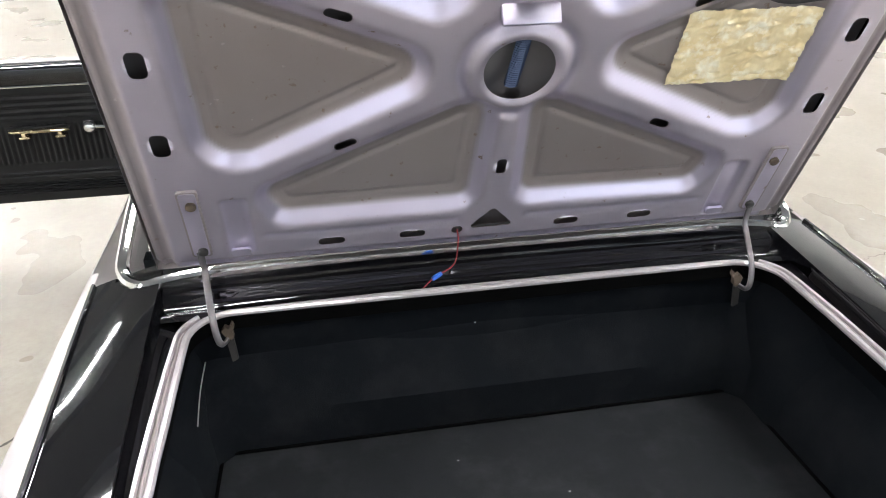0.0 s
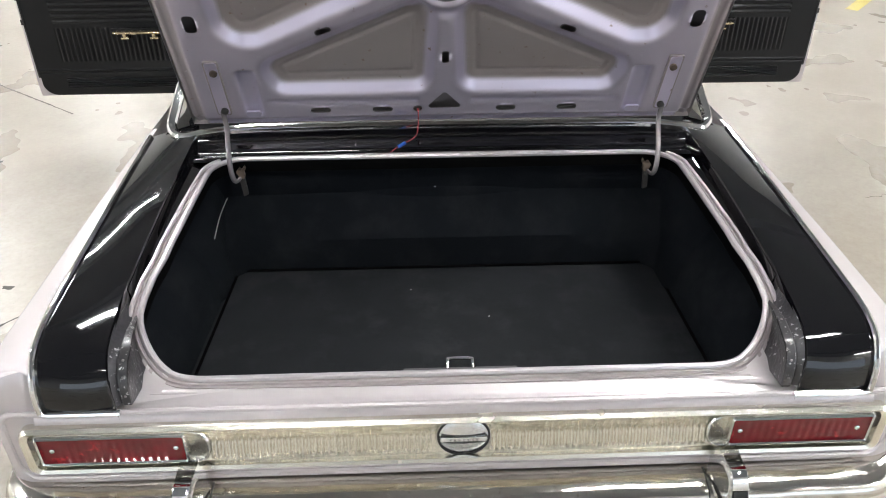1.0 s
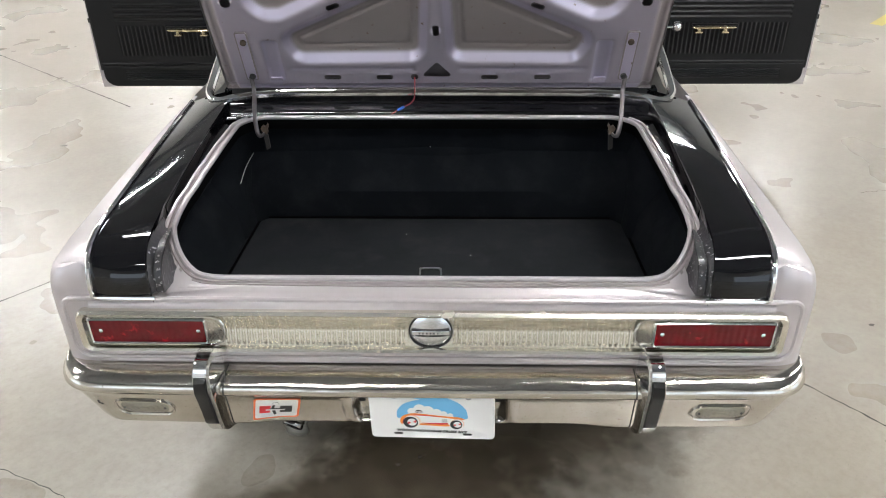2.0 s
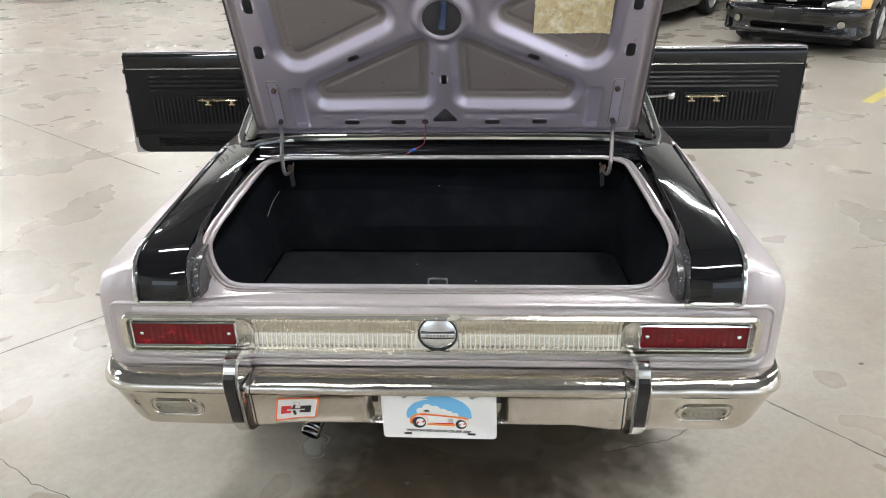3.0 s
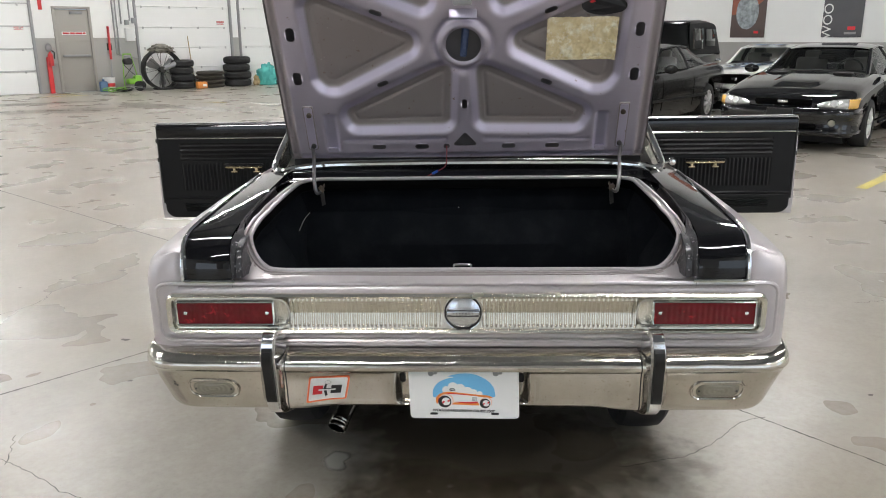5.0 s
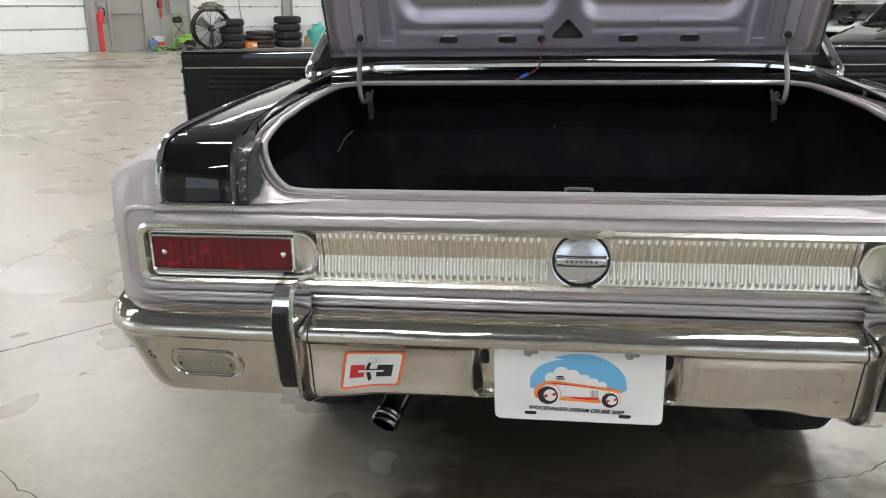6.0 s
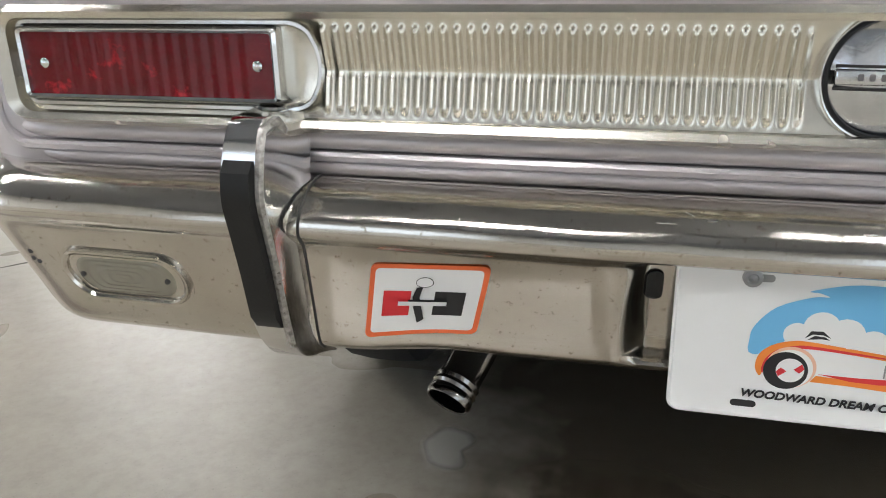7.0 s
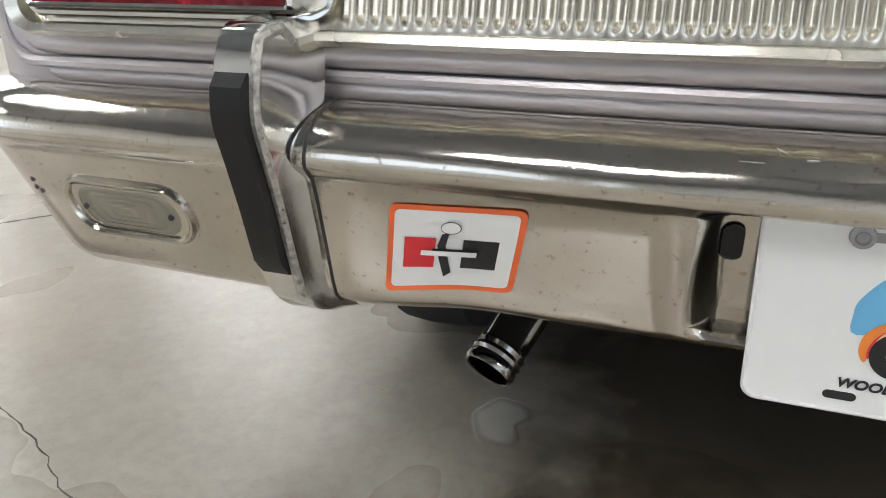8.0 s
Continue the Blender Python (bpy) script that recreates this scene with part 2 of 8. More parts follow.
YELLOW_LINE = node_mat("yellow_floor_paint", (0.62, 0.52, 0.10), 0.45, scale=5, amount=0.6, fine=60, bump=0.03, dark=(0.45, 0.41, 0.22))
WHITE_LINE = node_mat("worn_white_floor_paint", (0.47, 0.445, 0.39), 0.4, scale=3, amount=0.9, fine=60, bump=0.03, dark=(0.37, 0.345, 0.295))
CRACK = node_mat("dirty_crack", (0.05, 0.046, 0.04), 0.9, scale=30, amount=0.6, fine=200, bump=0.2, dark=(0.12, 0.11, 0.095))
PALE_LINE = node_mat("pale_line", (0.45, 0.43, 0.39), 0.45, scale=20, amount=0.6, fine=200, bump=0.05)
RED_PAINT = node_mat("red_paint", (0.55, 0.03, 0.03), 0.4, bump=0.02)
LIME = node_mat("lime_plastic", (0.22, 0.50, 0.05), 0.4, bump=0.02)
TEAL = node_mat("teal_cloth", (0.10, 0.46, 0.42), 0.8, scale=9, fine=60, bump=0.3)
WHITE_PLASTIC = node_mat("white_plastic", (0.72, 0.72, 0.70), 0.4, bump=0.02)
BLUE_PLASTIC = node_mat("blue_plastic", (0.10, 0.18, 0.32), 0.4, bump=0.02)
CARTON = node_mat("orange_carton", (0.65, 0.24, 0.05), 0.7, bump=0.02)
PAPER = node_mat("brown_paper", (0.45, 0.33, 0.17), 0.8, bump=0.2)
POSTER_DARK = node_mat("dark_poster_print", (0.06, 0.06, 0.065), 0.4, scale=1.2, amount=0.6, bump=0, dark=(0.12, 0.12, 0.13))
POSTER_WARM = node_mat("orange_poster_print", (0.42, 0.11, 0.045), 0.4, scale=2.0, amount=0.9, bump=0, dark=(0.16, 0.06, 0.04))
POSTER_BROWN = node_mat("brown_poster_print", (0.07, 0.05, 0.045), 0.4, scale=2.0, amount=0.9, bump=0, dark=(0.11, 0.07, 0.06))
POSTER_SILVER = node_mat("silver_poster_print", (0.45, 0.50, 0.52), 0.4, scale=9, amount=0.9, bump=0, dark=(0.06, 0.07, 0.08))
GLOW = glow_mat("lamp_diffuser", (0.985, 0.985, 0.985), LAMP_POWER)


def concrete():
    """Polished concrete: cloudy, with worn dull and glossy areas, specks and stains."""
    m = bpy.data.materials.new("polished_concrete")
    m.use_nodes = True
    nt, link = m.node_tree, m.node_tree.links.new
    b = nt.nodes["Principled BSDF"]
    tc = nt.nodes.new("ShaderNodeTexCoord")

    def noise_node(scale, detail=8, rough=0.6):
        n = nt.nodes.new("ShaderNodeTexNoise")
        n.inputs["Scale"].default_value, n.inputs["Detail"].default_value, n.inputs["Roughness"].default_value = scale, detail, rough
        link(tc.outputs["Object"], n.inputs["Vector"])
        return n

    def ranged(n, lo, hi, a=0.0, b=1.0):
        r = nt.nodes.new("ShaderNodeMapRange")
        for key, v in zip(("From Min", "From Max", "To Min", "To Max"), (lo, hi, a, b)):
            r.inputs[key].default_value = v
        r.interpolation_type = "SMOOTHSTEP"
        link(n.outputs[0], r.inputs["Value"])
        return r

    def mixed(fac, a, b):
        x = nt.nodes.new("ShaderNodeMix")
        x.data_type = "RGBA"
        link(fac.outputs[0], x.inputs["Factor"])
        for key, v in (("A", a), ("B", b)):
            if isinstance(v, tuple):
                x.inputs[key].default_value = (*v, 1)
            else:
                link(v, x.inputs[key])
        return x.outputs["Result"]

    clouds, blotch, grain, fleck = noise_node(0.45, 3, 0.5), noise_node(1.7, 3, 0.5), noise_node(9, 6, 0.6), noise_node(34, 6, 0.7)
    c = mixed(ranged(clouds, 0.2, 0.8), (0.36, 0.336, 0.292), (0.31, 0.288, 0.246))
    c = mixed(ranged(blotch, 0.05, 0.95, 0, 0.75), c, (0.235, 0.208, 0.168))
    c = mixed(ranged(grain, 0.1, 0.95, 0, 0.6), c, (0.41, 0.388, 0.34))
    c = mixed(ranged(fleck, 0.30, 0.90, 0, 0.55), c, (0.195, 0.174, 0.136))
    # brown stains, pale worn spots and dark grit
    c = mixed(ranged(noise_node(1.3, 2, 0.45), 0.30, 0.90, 0, 0.42), c, (0.25, 0.203, 0.150))
    c = mixed(ranged(noise_node(150, 2, 0.5), 0.66, 0.78, 0, 0.45), c, (0.12, 0.105, 0.08))
    link(c, b.inputs["Base Color"])
    link(ranged(blotch, 0.05, 0.95, 0.235, 0.345).outputs[0], b.inputs["Roughness"])
    bump = nt.nodes.new("ShaderNodeBump")
    bump.inputs["Strength"].default_value, bump.inputs["Distance"].default_value = 0.05, 0.002
    link(grain.outputs["Fac"], bump.inputs["Height"])
    link(bump.outputs[0], b.inputs["Normal"])
    b.inputs["Specular IOR Level"].default_value = 0.62
    return m


CONCRETE = concrete()


def soft_stain(name, colour, rough, most, scale=9.0):
    """A patch on the floor that thins out over the attribute "cover", broken up by noise."""
    m = node_mat(name, colour, rough, scale=6, amount=0.5, bump=0)
    nt = m.node_tree
    at, tc, n, mul, rng_ = (nt.nodes.new("ShaderNode" + k) for k in ("Attribute", "TexCoord", "TexNoise", "Math", "MapRange"))
    at.attribute_name = "cover"
    n.inputs["Scale"].default_value, n.inputs["Detail"].default_value = scale, 7
    nt.links.new(tc.outputs["Object"], n.inputs["Vector"])
    mul.operation = "ADD"
    nt.links.new(at.outputs["Fac"], mul.inputs[0])
    nt.links.new(n.outputs["Fac"], mul.inputs[1])
    for key, v in zip(("From Min", "From Max", "To Min", "To Max"), (0.62, 1.15, 0.0, most)):
        rng_.inputs[key].default_value = v
    nt.links.new(mul.outputs[0], rng_.inputs["Value"])
    nt.links.new(rng_.outputs[0], nt.nodes["Principled BSDF"].inputs["Alpha"])
    return m


DAMP = soft_stain("damp_brown_stain", (0.20, 0.165, 0.125), 0.35, 0.32)
DUSTY = soft_stain("pale_dusty_patch", (0.60, 0.585, 0.54), 0.5, 0.7)
OILY = soft_stain("oily_dark_stain", (0.12, 0.10, 0.075), 0.40, 0.38, 14.0)
# brown shade painted on the floor to deepen the dark below the car
UNDER_CAR_SHADE = soft_stain("under_car_shade", (0.115, 0.089, 0.058), 0.32, 0.62, 11.0)
FADED_YELLOW = soft_stain("faded_yellow_patch", (0.62, 0.52, 0.22), 0.5, 0.6)


# ---- building helpers ----
def thing(name, label, category, m=None, group="", kind=""):
    ob = new(name)
    ob.empty_display_size = 0.1
    if m is not None:
        ob.matrix_world = m
    return tagged(ob, label, category, group, kind)


def finish(name, mesh, material, parent=None, label="", smooth=35):
    mats = material if isinstance(material, (list, tuple)) else [material]
    for m in mats:
        mesh.materials.append(m)
    if smooth:
        mesh.polygons.foreach_set("use_smooth", [True] * len(mesh.polygons))
        mesh.set_sharp_from_angle(angle=radians(smooth))
    ob = new(name, mesh)
    if parent is not None:
        ob.parent = parent
    return tagged(ob, label)


def part(name, bm, material, parent=None, label="", smooth=35):
    """Links a bmesh as one mesh object under a thing or a part."""
    bmesh.ops.recalc_face_normals(bm, faces=bm.faces[:])
    mesh = bpy.data.meshes.new(name)
    bm.to_mesh(mesh)
    bm.free()
    return finish(name, mesh, material, parent, label, smooth)


def add_box(bm, size, centre, bevel=0.0, m=None, seg=2):
    r = bmesh.ops.create_cube(bm, size=1.0)
    vs = r["verts"]
    bmesh.ops.scale(bm, vec=size, verts=vs)
    if bevel:
        es = list({e for v in vs for e in v.link_edges})
        r = bmesh.ops.bevel(bm, geom=es, offset=bevel, segments=seg, affect="EDGES", profile=0.5)
        vs = r["verts"] if r["verts"] else vs
        vs = list({v for f in r["faces"] for v in f.verts} | set(v for v in vs if v.is_valid))
        seen, stack = set(vs), list(vs)
        while stack:
            v = stack.pop()
            for e in v.link_edges:
                o = e.other_vert(v)
                if o not in seen:
                    seen.add(o)
                    stack.append(o)
        vs = list(seen)
    if m is not None:
        bmesh.ops.transform(bm, matrix=m, verts=vs)
    bmesh.ops.translate(bm, vec=centre, verts=vs)
    return vs


def box_part(name, size, centre, material, parent=None, label="", bevel=0.0, m=None, seg=2):
    bm = bmesh.new()
    add_box(bm, size, centre, bevel, m, seg)
    return part(name, bm, material, parent, label)


def add_grid(bm, rows, close_u=False, close_v=False):
    """Quads over rows of points."""
    vs = [[bm.verts.new(p) for p in row] for row in rows]
    nu, nv = len(vs), len(vs[0])
    for i in range(nu if close_u else nu - 1):
        for j in range(nv if close_v else nv - 1):
            q = [vs[i][j], vs[(i + 1) % nu][j], vs[(i + 1) % nu][(j + 1) % nv], vs[i][(j + 1) % nv]]
            if len({tuple(v.co) for v in q}) > 2:
                bm.faces.new(q)
    return vs


def add_tube(bm, pts, radius, seg=8, closed=False, flat=1.0):
    """A round (or flattened) bar along points."""
    pts = [Vector(p) for p in pts]
    n, rows, up = len(pts), [], None
    for i, p in enumerate(pts):
        a = pts[(i - 1) % n] if closed or i else pts[0]
        b = pts[(i + 1) % n] if closed or i < n - 1 else pts[-1]
        d = (b - a).normalized()
        if up is None:
            up = Vector((0, 0, 1)) if abs(d.z) < 0.9 else Vector((0, 1, 0))
        side = d.cross(up).normalized()
        up = side.cross(d).normalized()
        r = radius[i] if isinstance(radius, (list, tuple)) else radius
        rows.append([p + (side * math.cos(k) * r + up * math.sin(k) * r * flat) for k in (math.tau * s / seg for s in range(seg))])
    vs = add_grid(bm, rows, close_u=closed, close_v=True)
    if not closed:
        bm.faces.new(vs[0])
        bm.faces.new(vs[-1])


def tube_part(name, pts, radius, material, parent=None, label="", seg=8, closed=False, flat=1.0):
    bm = bmesh.new()
    add_tube(bm, pts, radius, seg, closed, flat)
    return part(name, bm, material, parent, label)


def add_cylinder(bm, a, b, r1, r2=None, seg=24, caps=True):
    a, b = Vector(a), Vector(b)
    d = (b - a).normalized()
    side = d.orthogonal().normalized()
    up = d.cross(side)
    rows = [[p + (side * math.cos(k) + up * math.sin(k)) * r for k in (math.tau * s / seg for s in range(seg))] for p, r in ((a, r1), (b, r1 if r2 is None else r2))]
    vs = add_grid(bm, rows, close_v=True)
    if caps:
        bm.faces.new(vs[0])
        bm.faces.new(vs[1])


def add_lathe(bm, profile, centre, axis, seg=32):
    """Turns a profile of (along, radius) round an axis."""
    axis = Vector(axis).normalized()
    side = axis.orthogonal().normalized()
    up = axis.cross(side)
    c = Vector(centre)
    rows = [[c + axis * h + (side * math.cos(k) + up * math.sin(k)) * r for k in (math.tau * s / seg for s in range(seg))] for h, r in profile]
    add_grid(bm, rows, close_v=True)


def smooth_line(pts, per=6):
    """Points along a smooth curve through pts."""
    pts = [Vector(p) for p in pts]
    out = []
    for i in range(len(pts) - 1):
        p0, p1, p2, p3 = pts[max(i - 1, 0)], pts[i], pts[i + 1], pts[min(i + 2, len(pts) - 1)]
        for k in range(per):
            t = k / per
            out.append(0.5 * ((2 * p1) + (p2 - p0) * t + (2 * p0 - 5 * p1 + 4 * p2 - p3) * t * t + (3 * p1 - p0 - 3 * p2 + p3) * t ** 3))
    return out + [pts[-1]]


def rounded_outline(w, h, r, seg=6):
    """A rounded rectangle in 2D about the origin."""
    out = []
    for cx, cy, a0 in ((w / 2 - r, h / 2 - r, 0), (-w / 2 + r, h / 2 - r, 90), (-w / 2 + r, -h / 2 + r, 180), (w / 2 - r, -h / 2 + r, 270)):
        for k in range(seg + 1):
            a = radians(a0 + 90 * k / seg)
            out.append((cx + r * math.cos(a), cy + r * math.sin(a)))
    return out


def add_slab(bm, outline, place, thick):
    """A flat piece with an outline in 2D; place(u, v, d) gives the point."""
    top = [bm.verts.new(place(u, v, thick)) for u, v in outline]
    low = [bm.verts.new(place(u, v, 0)) for u, v in outline]
    bm.faces.new(top)
    bm.faces.new(low[::-1])
    n = len(outline)
    for i in range(n):
        bm.faces.new((low[i], low[(i + 1) % n], top[(i + 1) % n], top[i]))


def slab_part(name, outline, place, thick, material, parent=None, label=""):
    bm = bmesh.new()
    add_slab(bm, outline, place, thick)
    return part(name, bm, material, parent, label, smooth=0)


def text_mesh(text, size, extrude=0.0004, align="CENTER", bold=0.0):
    cu = bpy.data.curves.new("lettering", "FONT")
    cu.body, cu.size, cu.extrude, cu.align_x, cu.align_y, cu.offset = text, size, extrude, align, "CENTER", bold
    tmp = bpy.data.objects.new("lettering", cu)
    mesh = bpy.data.meshes.new_from_object(tmp)
    bpy.data.objects.remove(tmp)
    return mesh


def text_part(name, text, size, m, material, parent, stretch=1.0, bold=0.0):
    mesh = text_mesh(text, size, bold=bold)
    mesh.transform(m @ Matrix.Diagonal((stretch, 1, 1, 1)))
    return finish(name, mesh, material, parent, smooth=0)


def poly_sdf(poly, x, y):
    """Signed distance to a convex polygon (negative inside)."""
    poly = np.array(poly, float)
    area = np.sum(poly[:, 0] * np.roll(poly[:, 1], -1) - np.roll(poly[:, 0], -1) * poly[:, 1])
    if area < 0:
        poly = poly[::-1]
    best, inside = np.full(x.shape, 1e9), np.full(x.shape, -1e9)
    for a, b in zip(poly, np.roll(poly, -1, 0)):
        e = b - a
        l = np.hypot(*e)
        t = np.clip(((x - a[0]) * e[0] + (y - a[1]) * e[1]) / l ** 2, 0, 1)
        best = np.minimum(best, np.hypot(x - a[0] - t * e[0], y - a[1] - t * e[1]))
        inside = np.maximum(inside, ((x - a[0]) * e[1] - (y - a[1]) * e[0]) / l)
    return np.where(inside < 0, -best, best)


def inset(poly, r):
    """A convex polygon moved inwards by r."""
    poly = [Vector(p) for p in poly]
    area = sum(a.x * b.y - b.x * a.y for a, b in zip(poly, poly[1:] + poly[:1]))
    if area < 0:
        poly = poly[::-1]
    out, n = [], len(poly)
    for i in range(n):
        a, b, c = poly[i - 1], poly[i], poly[(i + 1) % n]
        d1, d2 = (b - a).normalized(), (c - b).normalized()
        n1, n2 = Vector((-d1.y, d1.x)), Vector((-d2.y, d2.x))
        k = 1 + n1.dot(n2)
        out.append(tuple(b + (n1 + n2) * (r / max(k, 0.3))))
    return out


def step(x, lo, hi):
    t = np.clip((x - lo) / (hi - lo), 0, 1)
    return t * t * (3 - 2 * t)


def slot_sdf(cx, cy, w, h, r, turn=0.0):
    """The signed distance to a rounded slot."""
    c, s = math.cos(radians(turn)), math.sin(radians(turn))

    def d(x, y):
        u, v = np.abs((x - cx) * c + (y - cy) * s) - w / 2 + r, np.abs(-(x - cx) * s + (y - cy) * c) - h / 2 + r
        return np.hypot(np.maximum(u, 0), np.maximum(v, 0)) + np.minimum(np.maximum(u, v), 0) - r
    return d


def relief(us, vs, height, place, holes=()):
    """A pressed sheet: a grid of heights with holes cut to their outlines. Returns a mesh."""
    u, v = np.meshgrid(us, vs, indexing="ij")
    cell = max(us[1] - us[0], vs[1] - vs[0])
    gone = np.zeros((len(us) - 1, len(vs) - 1), bool)
    for d in holes:
        for _ in range(2):
            s, e = d(u, v), 1e-5
            gu, gv = (d(u + e, v) - s) / e, (d(u, v + e) - s) / e
            near = np.abs(s) < 0.72 * cell
            u, v = np.where(near, u - s * gu, u), np.where(near, v - s * gv, v)
        mid = (u[:-1, :-1] + u[1:, :-1] + u[1:, 1:] + u[:-1, 1:]) / 4, (v[:-1, :-1] + v[1:, :-1] + v[1:, 1:] + v[:-1, 1:]) / 4
        gone |= d(*mid) < 0
    pts = place(u, v, height(u, v))
    idx = np.arange(u.size).reshape(u.shape)
    quads = np.stack([idx[:-1, :-1], idx[1:, :-1], idx[1:, 1:], idx[:-1, 1:]], -1)[~gone]
    mesh = bpy.data.meshes.new("sheet")
    mesh.from_pydata(pts.reshape(-1, 3).tolist(), [], quads.reshape(-1, 4).tolist())
    loose = np.ones(u.size, bool)
    loose[quads.ravel()] = False
    if loose.any():
        bm = bmesh.new()
        bm.from_mesh(mesh)
        bmesh.ops.delete(bm, geom=[w for w in bm.verts if not w.link_faces], context="VERTS")
        bm.to_mesh(mesh)
        bm.free()
    return mesh


# ---- the hall ----
ROOM = pose(-2.62, 28.58, 0, 0, 0, 43)      # local x along the door wall, y out through it
LEFT, FRONT, HIGH = -30.0, -33.0, 6.4       # the hall reaches this far


def hall_box(name, lo, hi, material, label, bevel=0.0):
    lo, hi = Vector(lo), Vector(hi)
    ob = box_part(name, hi - lo, (lo + hi) / 2, material, bevel=bevel)
    ob.matrix_world = ROOM
    return tagged(ob, label, "wall" if "wall" in name else name.split("_")[0], kind="structure")


bm = bmesh.new()
add_grid(bm, [[(x, y, 0) for y in np.linspace(FRONT - 0.3, 0.3, 22)] for x in np.linspace(LEFT - 0.3, 0.3, 18)])
floor = part("floor", bm, CONCRETE)
floor.matrix_world = ROOM
tagged(floor, "polished warm grey concrete floor with cracks and stains", "floor", kind="structure")

bm = bmesh.new()
add_box(bm, (-LEFT + 0.6, -FRONT + 0.6, 0.2), (LEFT / 2, FRONT / 2, HIGH + 0.1))
for k in range(9):
    add_box(bm, (-LEFT, 0.18, 0.35), (LEFT / 2, -2.5 - 4.6 * k, HIGH - 0.175))
ceiling = part("ceiling", bm, CEIL_PAINT)
ceiling.matrix_world = ROOM
tagged(ceiling, "dull grey ceiling with steel beams", "ceiling", kind="structure")

# the wall with the roll-up doors: white above grey, in piers between the openings
G1, DOOR, G2, G3 = (-17.3, -13.24), (-12.72, -11.70), (-10.46, -7.38), (-7.15, -4.05)
BAND = 1.51
piers = [(LEFT, G1[0]), (G1[1], DOOR[0]), (DOOR[1], G2[0]), (G2[1], G3[0]), (G3[1], 0.3)]
bm_lo, bm_hi = bmesh.new(), bmesh.new()
for a, b in piers:
    add_box(bm_lo, (b - a, 0.3, BAND), ((a + b) / 2, 0.15, BAND / 2))
    add_box(bm_hi, (b - a, 0.3, 3.6 - BAND), ((a + b) / 2, 0.15, (BAND + 3.6) / 2))
add_box(bm_hi, (DOOR[1] - DOOR[0], 0.3, 3.6 - 2.37), ((DOOR[0] + DOOR[1]) / 2, 0.15, (2.37 + 3.6) / 2))
add_box(bm_hi, (-LEFT + 0.3, 0.3, HIGH - 3.6), (LEFT / 2 + 0.15, 0.15, (HIGH + 3.6) / 2))
for nm, b, mt in (("wall_north", bm_hi, WHITE_PAINT), ("wall_north_base", bm_lo, GREY_PAINT)):
    w = part(nm, b, mt)
    w.matrix_world = ROOM
    tagged(w, "white painted hall wall" if mt is WHITE_PAINT else "grey painted lower band of the hall wall", "wall", kind="structure")
hall_box("wall_east", (0, FRONT, 1.33), (0.3, -0.004, HIGH), WHITE_PAINT, "white painted hall wall")
hall_box("wall_east_base", (0, FRONT, 0), (0.3, -0.004, 1.33), GREY_PAINT, "grey painted lower band of the hall wall")
# behind the camera: two walls with open doorways that let the daylight in
GATE_H = 3.6
for nm, spans in (("wall_south", [(-23.0, -17.5), (-13.5, -8.0)]), ("wall_west", [(-31.5, -26.0), (-21.0, -15.5)])):
    ends = (LEFT - 0.3, 0.3) if nm == "wall_south" else (FRONT, 0.3)
    marks = [ends[0]] + [k for s in spans for k in s] + [ends[1]]
    bm = bmesh.new()
    for a, b in zip(marks[::2], marks[1::2]):
        size, mid = ((b - a, 0.3, GATE_H), ((a + b) / 2, FRONT - 0.15, GATE_H / 2)) if nm == "wall_south" else ((0.3, b - a, GATE_H), (LEFT - 0.15, (a + b) / 2, GATE_H / 2))
        add_box(bm, size, mid)
    a, b = ends
    size, mid = ((b - a, 0.3, HIGH - GATE_H), ((a + b) / 2, FRONT - 0.15, (HIGH + GATE_H) / 2)) if nm == "wall_south" else ((0.3, b - a, HIGH - GATE_H), (LEFT - 0.15, (a + b) / 2, (HIGH + GATE_H) / 2))
    add_box(bm, size, mid)
    w = part(nm, bm, WHITE_PAINT)
    w.matrix_world = ROOM
    tagged(w, "white painted hall wall with open doorways", "wall", kind="structure")
    for a, b in spans:
        data = bpy.data.lights.new("doorway_daylight", "AREA")
        data.shape, data.size, data.size_y, data.energy, data.color = "RECTANGLE", b - a, GATE_H, DAY_POWER * (0.75 if nm == "wall_south" else 1.0), (0.93, 0.96, 1.0)
        day = new("doorway_daylight", data)
        day.matrix_world = ROOM @ (pose((a + b) / 2, FRONT - 0.1, GATE_H / 2, 90, 0, 0) if nm == "wall_south" else pose(LEFT - 0.1, (a + b) / 2, GATE_H / 2, 90, 0, -90))


